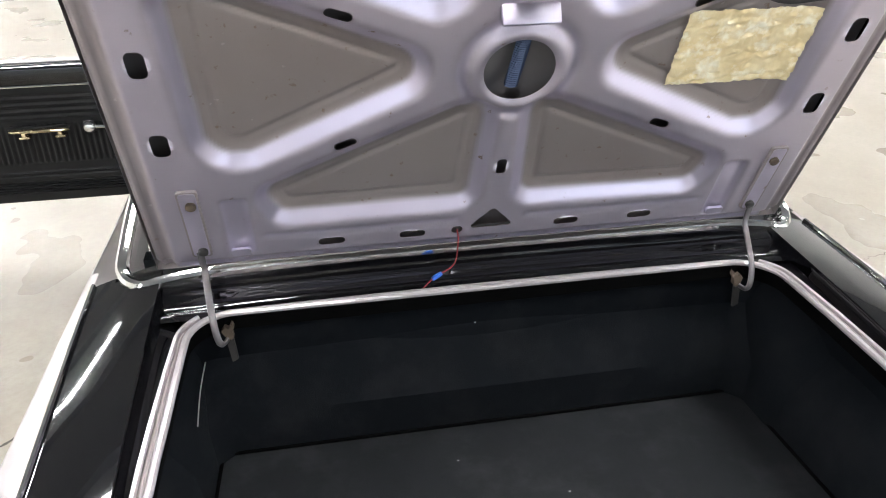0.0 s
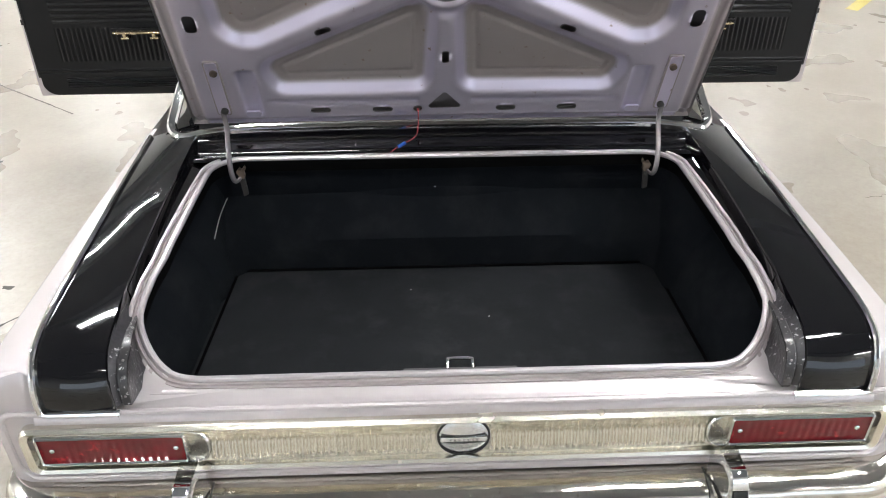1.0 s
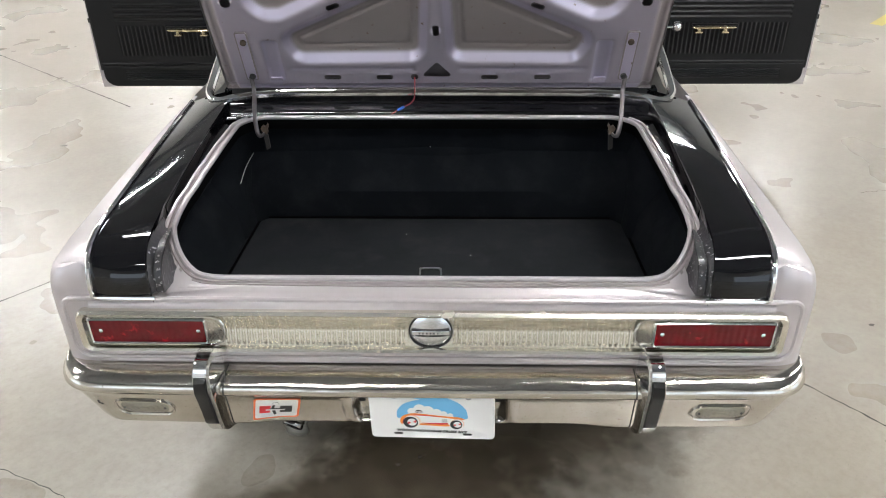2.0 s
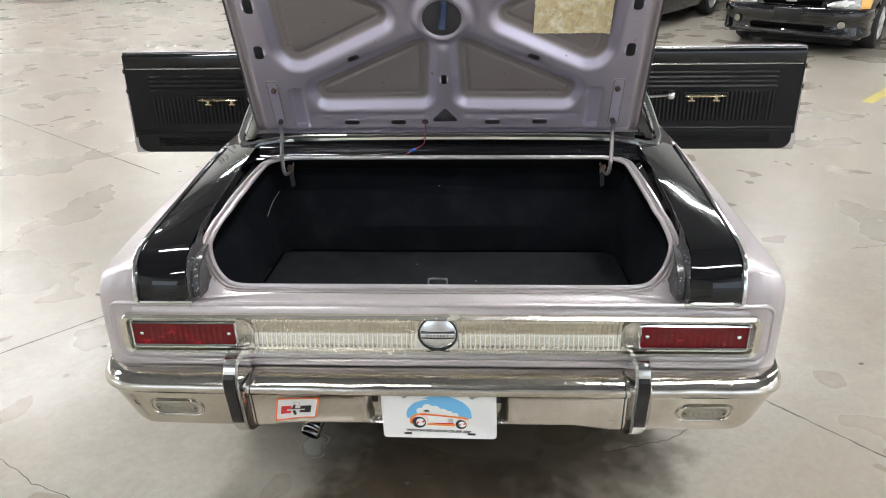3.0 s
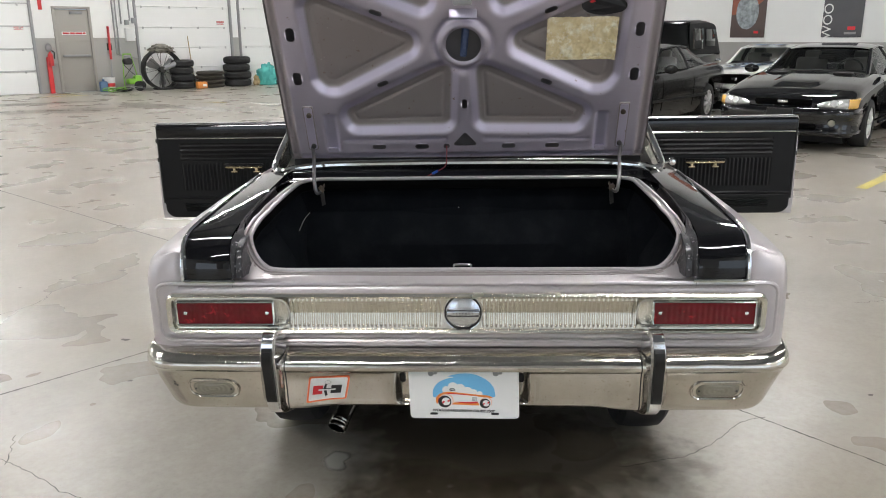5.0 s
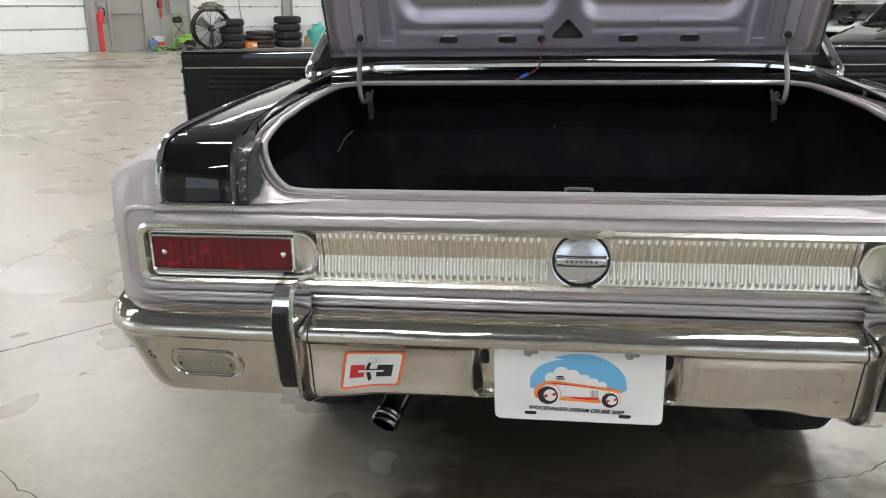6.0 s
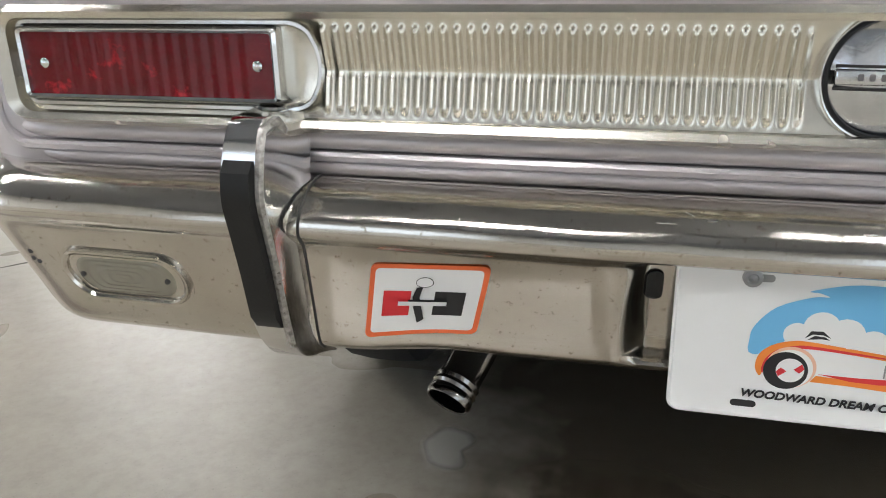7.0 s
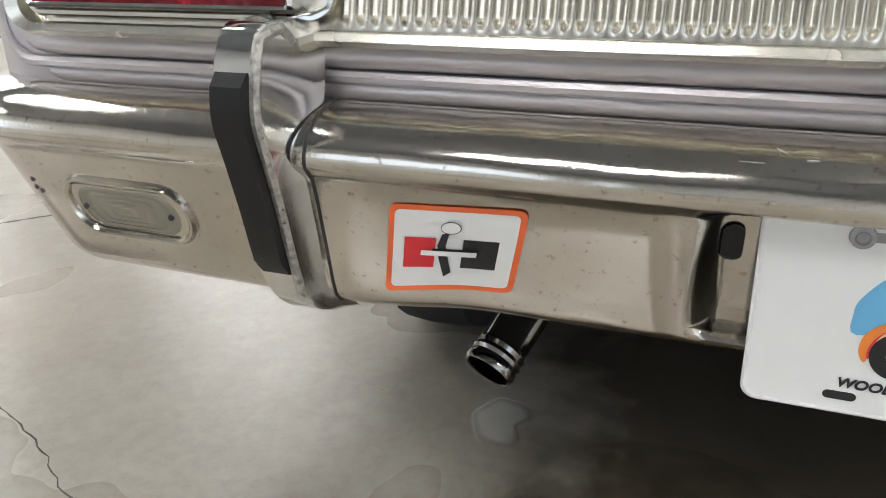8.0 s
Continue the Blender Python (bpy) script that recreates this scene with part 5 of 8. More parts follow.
def curve_outline(points, n=6):
    """A closed smooth outline through a few points."""
    m = len(points)
    out = []
    for i in range(m):
        p0, p1, p2, p3 = (Vector((*points[(i + k) % m], 0)) for k in (-1, 0, 1, 2))
        for j in range(n):
            t = j / n
            q = 0.5 * (2 * p1 + (p2 - p0) * t + (2 * p0 - 5 * p1 + 4 * p2 - p3) * t * t + (3 * p1 - p0 - 3 * p2 + p3) * t ** 3)
            out.append((q.x, q.y))
    return out


art("sky_print", curve_outline([(-0.0392, 0.0024), (-0.0815, -0.011), (-0.0858, 0.0049), (-0.0822, 0.0183), (-0.0667, 0.0362), (-0.0401, 0.0474), (-0.0273, 0.0484), (-0.035, 0.0516), (-0.0427, 0.0528), (-0.0191, 0.0594), (0.0026, 0.0615), (0.0303, 0.0587), (0.0617, 0.0434), (0.0804, 0.023), (0.0853, 0.0061), (0.0811, -0.0105), (0.0245, -0.005)], 4), INK_BLUE)
for k, (cx, cy, r) in enumerate(((-0.0482, 0.0117, 0.0112), (-0.0297, 0.0201, 0.0146), (-0.0101, 0.0154, 0.0146), (0.0111, 0.008, 0.0129), (0.0278, 0.0046, 0.0095), (0.0438, 0.0003, 0.0078))):
    art("cloud_print", oval(cx, cy, r, r, 22), PLATE_WHITE, D + 0.0004 + 0.00012 * k)
art("cloud_print", [(-0.0597, 0.0008), (-0.0537, 0.0122), (-0.0158, 0.0184), (0.0233, 0.009), (0.0517, -0.0028), (0.0248, -0.0097), (-0.036, -0.0036)], PLATE_WHITE, D + 0.0013)
art("roadster_print", [(-0.0719, -0.0174), (-0.0581, -0.0022), (-0.0364, 0.0007), (0.0382, -0.0055), (0.0756, -0.0103), (0.078, -0.0226), (0.0733, -0.0324), (0.0432, -0.0332), (-0.0284, -0.0296), (-0.0335, -0.0347), (-0.0708, -0.0314)], PLATE_WHITE, D + 0.0015)
art("roadster_print", curve_outline([(-0.0786, -0.0233), (-0.0767, -0.01), (-0.067, -0.0002), (-0.0532, 0.005), (-0.0395, 0.0061), (-0.0008, 0.002), (0.038, -0.0024), (0.0656, -0.0048), (0.0779, -0.0107), (0.0745, -0.0129), (0.0384, -0.008), (-0.0004, -0.0036), (-0.0362, -0.0011), (-0.0566, -0.0037), (-0.0694, -0.0151), (-0.0736, -0.031)], 4), INK_ORANGE, D + 0.0019)
art("stripe_print", curve_outline([(-0.0734, -0.0229), (-0.0704, -0.0126), (-0.0621, -0.0038), (-0.0501, 0.0006), (-0.0365, 0.002), (0.0022, -0.0012), (0.0368, -0.0053), (0.0024, -0.0033), (-0.0362, -0.0011), (-0.0525, -0.0037), (-0.0634, -0.0105), (-0.0705, -0.0189), (-0.0719, -0.0284)], 4), INK_RED, D + 0.0023)
art("sill_print", [(-0.0331, -0.0328), (-0.0287, -0.0262), (0.0043, -0.0279), (0.0406, -0.0281), (0.0422, -0.0349), (0.0269, -0.0355), (-0.0007, -0.0336)], INK_ORANGE, D + 0.0021)
art("sill_print", [(-0.0275, -0.0245), (0.0041, -0.0248), (0.0383, -0.0236), (0.0379, -0.0283), (0.021, -0.0297), (-0.0011, -0.029)], INK_RED, D + 0.0023)
for k in range(6):
    x = 0.023 + k * 0.0023
    art("grille_print", [(x, -0.023), (x + 0.0014, -0.023), (x + 0.0014, -0.010), (x, -0.010)], RAIL_GREY, D + 0.0023)
for cx, cy, r in ((-0.0536, -0.0238, 0.0183), (0.0577, -0.0289, 0.0148)):
    art("fender_print", oval(cx + r * 0.22, cy + r * 0.2, r * 1.12, r * 1.1, 32), INK_PEACH, D + 0.0026)
    art("fender_print", oval(cx + r * 0.20, cy + r * 0.12, r * 1.0, r * 1.02, 32), PLATE_WHITE, D + 0.0028)
    art("wheel_print", oval(cx, cy, r, r), INK_BLACK, D + 0.0030)
    art("wheel_print", oval(cx + r * 0.2, cy + r * 0.03, r * 0.63, r * 0.64), PLATE_WHITE, D + 0.0034)
    for side in (-1, 1):
        art("wheel_print", [(cx + r * (0.2 + side * a), cy + r * (0.03 + side * b)) for a, b in ((0.15, 0.06), (0.5, 0.38), (0.62, 0.12), (0.42, -0.12))], INK_RED, D + 0.0038)
art("plume_print", [(-0.042, 0.0091), (-0.0376, 0.0163), (-0.0281, 0.0168), (-0.0215, 0.0107), (-0.0278, 0.0133), (-0.036, 0.0133)], INK_BLACK, D + 0.0027)
art("plume_print", [(-0.0397, 0.008), (-0.0345, 0.0122), (-0.0263, 0.0116), (-0.0219, 0.0088), (-0.0288, 0.0095)], INK_BLACK, D + 0.0027)
art("windscreen_print", [(-0.0091, 0.0023), (-0.0047, 0.0089), (0.0024, 0.0026)], PLATE_WHITE, D + 0.0026)
slant = Matrix(((1, 0.22, 0, 0), (0, 1, 0, 0), (0, 0, 1, 0), (0, 0, 0, 1)))
text_part("lettering", "WOODWARD DREAM CRUISE 2008", 0.0104, PLATE @ Matrix.Translation((-0.0023, -0.0517, D + 0.0008)) @ Matrix.Rotation(radians(-1.1), 4, "Z") @ slant, INK_BLACK, plate, 1.04, 0.0003)
for sx in (-1, 1):
    art("slot_hole", [(sx * 0.085 + u, -0.0612 + v) for u, v in rounded_outline(0.022, 0.007, 0.0034, 4)], INK_BLACK, D + 0.0002)
    art("slot_hole", [(sx * 0.089 + 0.006 + u, 0.062 + v) for u, v in rounded_outline(0.024, 0.007, 0.0034, 4)], RAIL_GREY, D + 0.0002)
    bm = bmesh.new()
    add_lathe(bm, [(0, 0.0085), (0.003, 0.008), (0.0042, 0.005), (0.003, 0.0038), (0.0045, 0.0)], plate_place(sx * 0.089, 0.062, D), plate_place(0, 0, 1) - plate_place(0, 0, 0), 18)
    part("screw", bm, RAIL_GREY, plate, "steel mounting screw")

# ---- square sticker on the bumper ----
def stick_place(u, v, k):
    return Vector(face_point(-0.374 + u * 1.03 + 0.22 * v, 0.594 + (v + 0.065 * u) * 1.06, k + 0.0010))


def stick(name, outline, material, d, parent):
    return slab_part(name, outline, lambda u, v, k: stick_place(u, v, d * 1.4 + k), 0.0001, material, parent)


def stick_sheet(name, w, h, r, c, material, d, parent):
    """A rounded sheet that lies close on the pressed bumper face."""
    rows = []
    for u in w / 2 * np.sin(np.linspace(-math.pi / 2, math.pi / 2, 37)):
        over = max(0.0, abs(u) - (w / 2 - r))
        half = h / 2 - r + math.sqrt(max(0.0, r * r - over * over))
        rows.append([stick_place(c[0] + u, c[1] + half * k, d * 1.4) for k in np.linspace(-1, 1, 17)])
    bm = bmesh.new()
    add_grid(bm, rows)
    return part(name, bm, material, parent, smooth=60)


sticker = stick_sheet("bumper_sticker", 0.112, 0.089, 0.007, (0, 0), INK_EDGE, 0.0, car)
tagged(sticker, "square white sticker with an orange edge on the bumper")
stick_sheet("sticker_face", 0.102, 0.079, 0.005, (0, 0), PLATE_WHITE, 0.0003, sticker)
stick_sheet("mark", 0.027, 0.032, 0.0002, (-0.0275, -0.003), INK_RED, 0.0006, sticker)
stick_sheet("mark", 0.029, 0.032, 0.0002, (0.0235, -0.003), INK_BLACK, 0.0006, sticker)
stick("mark", [(-0.016, -0.006), (0.012, -0.006), (0.012, 0.002), (-0.016, 0.002)], INK_BLACK, 0.001, sticker)
stick("mark", [(-0.009, 0.018), (-0.003, 0.020), (-0.005, 0.005), (-0.001, -0.012), (0.002, -0.024), (-0.004, -0.029), (-0.010, -0.008), (-0.012, 0.006)], INK_BLACK, 0.0014, sticker)
stick("mark", oval(-0.002, 0.025, 0.0085, 0.0062, 24), INK_BLACK, 0.0018, sticker)
stick("mark", oval(-0.002, 0.0252, 0.0078, 0.0055, 24), PLATE_WHITE, 0.0022, sticker)
stick("lettering_bar", [(-0.025, -0.0045), (0.022, -0.0045), (0.022, 0.0008), (-0.025, 0.0008)], PLATE_WHITE, 0.0026, sticker)

# ---- tailpipe ----
bm = bmesh.new()
a, b = Vector((-0.389, 0.112, 0.388)), Vector((-0.340, 0.235, 0.470))
ax = (b - a).normalized()
prof = [(0.02, 0.024), (0.0, 0.0255), (-0.001, 0.0275), (0.004, 0.030), (0.010, 0.0295), (0.014, 0.0275), (0.018, 0.0298), (0.023, 0.0275), (0.028, 0.0295), (0.033, 0.027), (0.06, 0.027), (0.17, 0.026), (0.24, 0.024)]
add_lathe(bm, prof, a, ax, 36)
pipe = part("exhaust_tip", bm, PIPE_CHROME, car, "ringed chrome exhaust tip")
bm = bmesh.new()
add_lathe(bm, [(0.002, 0.0247), (0.02, 0.0232), (0.2, 0.021), (0.2, 0.0)], a, ax, 28)
part("bore", bm, NEAR_BLACK, pipe, "sooty black pipe bore")

# ---- trunk inside ----
bm = bmesh.new()
add_grid(bm, [[(x, y, 0.708 + (0.0 if y > 0.12 else 0.02 * (0.12 - y) / 0.06)) for y in np.linspace(0.03, 0.735, 12)] for x in np.linspace(-0.80, 0.80, 24)])
trunk = part("trunk_floor", bm, LIFTED_LINER, car, "black lined trunk floor")
bm = bmesh.new()
add_grid(bm, [[(x, 0.722 + 0.10 * k, 0.700 + 0.36 * k) for k in np.linspace(0, 1, 8)] for x in np.linspace(-0.565, 0.585, 12)])
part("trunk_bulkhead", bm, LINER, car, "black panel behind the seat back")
bm = bmesh.new()
rows = []
for q in rim + rim[:1]:
    out_ = Vector((q.x, (q.y - 0.4) * 1.7, 0)).normalized()
    out_.y = max(out_.y, -0.08)
    f_ = max(0.0, (q.y - 0.70) / 0.057)
    rows.append([q + Vector((0, 0, -0.03)), q + out_ * 0.05 + Vector((0, 0, -0.05)), q + out_ * (0.07 - 0.02 * f_) + Vector((0, 0, -0.13)),
                 Vector((q.x * 1.02, min(q.y, 0.74) if f_ else q.y, 0.80)), Vector((q.x, min(q.y, 0.725), 0.700))])
add_grid(bm, rows)
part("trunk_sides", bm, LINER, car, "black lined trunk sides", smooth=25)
for sx in (-1, 1):
    bm = bmesh.new()
    rows = []
    for a_ in np.linspace(0, math.pi / 2, 10):
        rows.append([(sx * (0.565 + 0.02 * k), 0.47 + 0.27 * (1 - math.cos(a_)) + 0.0, 0.70 + 0.28 * math.sin(a_) * (1 - 0.25 * k)) for k in (0, 1)])
    add_grid(bm, [[(sx * 0.68, 0.40, 0.70), (sx * 0.575, 0.60, 0.70), (sx * 0.57, 0.735, 0.70)], [(sx * 0.70, 0.42, 0.80), (sx * 0.585, 0.60, 0.82), (sx * 0.58, 0.75, 0.82)],
                  [(sx * 0.72, 0.46, 0.90), (sx * 0.60, 0.63, 0.92), (sx * 0.585, 0.77, 0.93)], [(sx * 0.75, 0.50, 1.00), (sx * 0.62, 0.66, 1.02), (sx * 0.60, 0.80, 1.03)]])
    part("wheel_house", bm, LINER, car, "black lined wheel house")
for line in ([(-0.563, 0.716, 0.711), (0.583, 0.716, 0.711)], [(-0.565, 0.722, 0.705), (-0.568, 0.80, 1.02)], [(0.585, 0.722, 0.705), (0.585, 0.80, 1.02)], [(-0.568, 0.71, 0.709), (-0.595, 0.20, 0.709)], [(0.578, 0.71, 0.709), (0.60, 0.20, 0.709)]):
    tube_part("liner_seam", line, 0.004, NEAR_BLACK, trunk, seg=6)
rng = random.Random(12)
for k in range(8):
    x, y = rng.uniform(-0.5, 0.5), rng.uniform(0.25, 0.68)
    part_at = (x, y, 0.7095) if k % 2 else (x, 0.722 + 0.1 * (y - 0.25) / 0.45 - 0.002, 0.70 + 0.36 * (y - 0.25) / 0.45)
    box_part("lint", (rng.uniform(0.002, 0.005), 0.0012, 0.0012), part_at, WHITE_PLASTIC, trunk, "tiny white lint speck" if k == 0 else "")
# thin pale arc along the left wheel house
tube_part("scratch", smooth_line([(-0.577, 0.768, 0.914), (-0.581, 0.682, 0.906), (-0.582, 0.605, 0.886)], 6), 0.0013, PALE_LINE, trunk, "thin pale arc on the liner", seg=5)
box_part("trunk_back", (1.4, 0.01, 0.22), (0, 0.046, 0.79), LINER, car)
box_part("trunk_roof", (1.2, 0.14, 0.01), (0, 0.845, 1.03), LINER, car)
# latch loop
tube_part("latch_loop", smooth_line([(-0.022, 0.074, 0.896), (-0.022, 0.088, 0.912), (-0.018, 0.093, 0.916), (0.022, 0.093, 0.916), (0.027, 0.088, 0.912), (0.027, 0.074, 0.896)], 5), 0.0035, CHROME, car, "bright wire latch loop", seg=8)
box_part("latch_plate", (0.22, 0.02, 0.006), (0.003, 0.07, 0.903), HINGE_METAL, car, bevel=0.002)

# ---- black deck before the rear window ----
bm = bmesh.new()
prof = smooth_line([(0.726, 1.037, 0), (0.742, 1.042, 0), (0.750, 1.038, 0), (0.778, 1.039, 0), (0.798, 1.054, 0), (0.815, 1.060, 0), (0.86, 1.068, 0), (0.888, 1.070, 0)], 3)
add_grid(bm, [[(x, p.x, p.y + 0.006 * (1 - (x / 0.64) ** 2)) for p in prof] for x in np.linspace(-0.64, 0.64, 31)])
part("rear_deck", bm, BLACK_GLOSS, car, "gloss black panel below the rear window")
tube_part("deck_lip", [(x, 0.733, 1.042 + 0.006 * (1 - (x / 0.6) ** 2)) for x in np.linspace(-0.48, 0.48, 21)], 0.0045, TAUPE, car, "dull grey folded edge", seg=6)
bm = bmesh.new()
add_grid(bm, [[(x, 0.838 + 0.004 * (1 - (x / 0.64) ** 2), 1.070), (x, 0.846, 1.092 + 0.006 * (1 - (x / 0.64) ** 2)), (x, 0.856, 1.108 + 0.006 * (1 - (x / 0.64) ** 2)), (x, 0.880, 1.108)] for x in np.linspace(-0.64, 0.64, 15)])
part("window_gasket", bm, RUBBER, car, "black rubber rear window gasket")
tube_part("window_moulding", smooth_line([(-0.60, 1.42, 1.355), (-0.69, 1.10, 1.20), (-0.728, 0.94, 1.083), (-0.722, 0.882, 1.056), (-0.682, 0.840, 1.054), (-0.62, 0.834, 1.068)] + [(x, 0.829 + 0.004 * (1 - (x / 0.64) ** 2), 1.078 + 0.006 * (1 - (x / 0.64) ** 2)) for x in np.linspace(-0.5, 0.5, 5)]
          + [(0.62, 0.834, 1.068), (0.682, 0.840, 1.054), (0.722, 0.882, 1.056), (0.728, 0.94, 1.083), (0.69, 1.10, 1.20), (0.60, 1.42, 1.355)], 6), 0.014, CHROME, car, "chrome rear window moulding", seg=10)
bm = bmesh.new()
add_grid(bm, [[(x * (0.70 - 0.11 * k), 0.855 + 0.565 * k - 0.05 * (1 - x * x) * 0 , 1.078 + 0.275 * k ** 0.85 + 0.02 * (1 - x * x)) for k in np.linspace(0, 1, 10)] for x in np.linspace(-1, 1, 17)])
part("rear_window", bm, CAR_GLASS, car, "green tinted rear window glass")
bm = bmesh.new()
rows = []
for k in np.linspace(0, 1, 16):
    y = 1.40 + 1.05 * k
    rows.append([(x * (0.62 - 0.01 * k), y, 1.345 + 0.055 * (1 - x ** 4) + 0.02 * math.sin(math.pi * k)) for x in np.linspace(-1, 1, 19)])
add_grid(bm, rows)
part("roof", bm, BLACK_GLOSS, car, "black roof")
for sx in (-1, 1):
    bm = bmesh.new()
    add_grid(bm, [[(sx * (0.725 - 0.125 * k + 0.03 * j), 0.95 + 0.46 * k + 0.30 * j * (1 - 0.6 * k), 1.085 + 0.27 * k - 0.05 * j * (1 - max(k, 0.0)) ) for j in np.linspace(0, 1, 5)] for k in np.linspace(-0.2, 1, 9)])
    part("rear_pillar", bm, BLACK_GLOSS, car, "black rear roof pillar")
    tube_part("front_pillar", smooth_line([(sx * 0.61, 2.45, 1.36), (sx * 0.67, 2.75, 1.18), (sx * 0.70, 2.93, 1.06)], 5), 0.022, LILAC, car)
bm = bmesh.new()
add_grid(bm, [[(x * (0.60 + 0.09 * k), 2.46 + 0.48 * k - 0.06 * (1 - x * x) * 0, 1.365 - 0.30 * k) for k in np.linspace(0, 1, 8)] for x in np.linspace(-1, 1, 13)])
part("windscreen", bm, CAR_GLASS, car, "green tinted windscreen")

# forward body
for sx in (-1, 1):
    arch2 = slot_sdf(3.70, 0.34, 0.68, 0.68, 0.34)
    bm = bmesh.new()
    ys, vs2 = np.linspace(2.93, 4.62, 44), np.linspace(0, 1, 18)
    add_grid(bm, [[(sx * (0.872 - 0.05 * max(0, (y - 4.2) / 0.4) ** 2 - 0.05 * max(0, v - 0.7) / 0.3), y, 0.30 + (0.72 - 0.02 * (y - 2.9)) * v) for v in vs2] for y in ys])
    cut = [f for f in bm.faces if arch2(np.array(f.calc_center_median().y), np.array(f.calc_center_median().z)) < 0]
    bmesh.ops.delete(bm, geom=cut, context="FACES")
    part("front_fender", bm, LILAC, car, "lilac silver front fender")
    box_part("sill", (0.09, 1.15, 0.10), (sx * 0.82, 2.36, 0.32), LILAC, car, bevel=0.012)
bm = bmesh.new()
add_grid(bm, [[(x * (0.825 - 0.04 * k), 2.94 + 1.66 * k, 1.03 - 0.05 * k + 0.04 * (1 - x ** 4)) for k in np.linspace(0, 1, 12)] for x in np.linspace(-1, 1, 19)])
part("hood", bm, LILAC, car, "lilac silver hood")
box_part("front_end", (1.60, 0.08, 0.42), (0, 4.58, 0.76), CHROME, car, "chrome front grille", bevel=0.03)
box_part("front_bumper", (1.74, 0.10, 0.14), (0, 4.66, 0.56), CHROME, car, "chrome front bumper", bevel=0.04)
box_part("floor_pan", (1.60, 3.9, 0.05), (0, 2.6, 0.33), DARK_METAL, car)
box_part("rear_pan", (1.10, 0.62, 0.22), (0, 0.42, 0.57), DARK_METAL, car, "dark fuel tank and trunk pan", bevel=0.05)
# added dark plates, out of sight, that keep stray light from below the tail
for sx in (-1, 1):
    box_part("under_tail_blocker", (0.30, 0.46, 0.02), (sx * 0.70, 0.28, 0.60), DARK_METAL, car)
box_part("seat_bulkhead", (1.40, 0.04, 0.62), (0, 0.98, 0.74), LINER, car)
box_part("dashboard", (1.42, 0.30, 0.22), (0, 2.86, 0.92), VINYL, car, "black dashboard", bevel=0.05)
box_part("fire_wall", (1.50, 0.03, 0.62), (0, 2.98, 0.66), DARK_METAL, car)


def hero_wheel(x, y):
    s = 1 if x > 0 else -1
    zc = 0.052 + 0.322 - math.sin(radians(0.7)) * x - math.sin(radians(0.5)) * y
    bm = bmesh.new()
    add_lathe(bm, [(-0.085, 0.20), (-0.095, 0.25), (-0.09, 0.295), (-0.07, 0.317), (-0.03, 0.322), (0.03, 0.322), (0.07, 0.317), (0.09, 0.295), (0.095, 0.25), (0.085, 0.20)], (x, y, zc), (1, 0, 0), 40)
    t = part("wheel", bm, TYRE, car, "black tyre on a steel wheel")
    bm = bmesh.new()
    add_lathe(bm, [(-0.08, 0.20), (-0.02, 0.19), (0.04 * s, 0.17), (0.06 * s, 0.06), (0.075 * s, 0.0)], (x, y, zc), (1, 0, 0), 32)
    part("rim", bm, RIM, t, "bright wheel rim")


for sx in (-1, 1):
    hero_wheel(sx * 0.655, 0.86)
    hero_wheel(sx * 0.70, 3.70)
tube_part("axle", [(-0.6, 0.86, 0.37), (0.6, 0.86, 0.37)], 0.045, DARK_METAL, car, seg=10)

# ---- trunk lid ----
LID0, LIDS, LIDN = np.array((0, 0.795, 1.11)), np.array((0, -0.407, 0.914)), np.array((0, -0.914, -0.407))


def lid_place(u, v, d):
    u, v, d = (np.asarray(k, float) for k in (u, v, d))
    return LID0 + np.stack([u, 0 * u, 0 * u], -1) + v[..., None] * LIDS + d[..., None] * LIDN


def lid_pt(u, v, d):
    return Vector(lid_place(u, v, d))


SIDE = [(0.092, 0.44), (0.475, 0.614), (0.524, 0.585), (0.510, 0.31), (0.480, 0.268), (0.43, 0.268)]
LOW = [(0.028, 0.362), (0.090, 0.362), (0.440, 0.190), (0.402, 0.112), (0.042, 0.117)]
TOP = [(0.095, 0.525), (0.42, 0.665), (0.42, 0.745), (0.095, 0.745)]
PADS = [(0.452, 0.18), (0.500, 0.18), (0.500, 0.03), (0.452, 0.03)]
lid_holes = [slot_sdf(sx * x, 0.047, 0.050, 0.018, 0.008) for sx in (-1, 1) for x in (0.155, 0.310)]
lid_holes += [slot_sdf(sx * 0.277, 0.298, 0.040, 0.017, 0.008, sx * -22) for sx in (-1, 1)] + [slot_sdf(sx * 0.280, 0.548, 0.042, 0.018, 0.008, sx * 20) for sx in (-1, 1)]
lid_holes += [slot_sdf(sx * 0.567, v, 0.028, 0.047, 0.010) for sx in (-1, 1) for v in (0.321, 0.479, 0.64)]
lid_holes += [slot_sdf(0.0, 0.217, 0.018, 0.036, 0.006), slot_sdf(-0.067, 0.048, 0.022, 0.020, 0.009), slot_sdf(0.0, 0.435, 0.116, 0.116, 0.058)]
tri_in = inset([(-0.048, 0.049), (0.048, 0.049), (0.0, 0.106)], 0.007)
lid_holes += [lambda x, y: poly_sdf(tri_in, x, y) - 0.007]


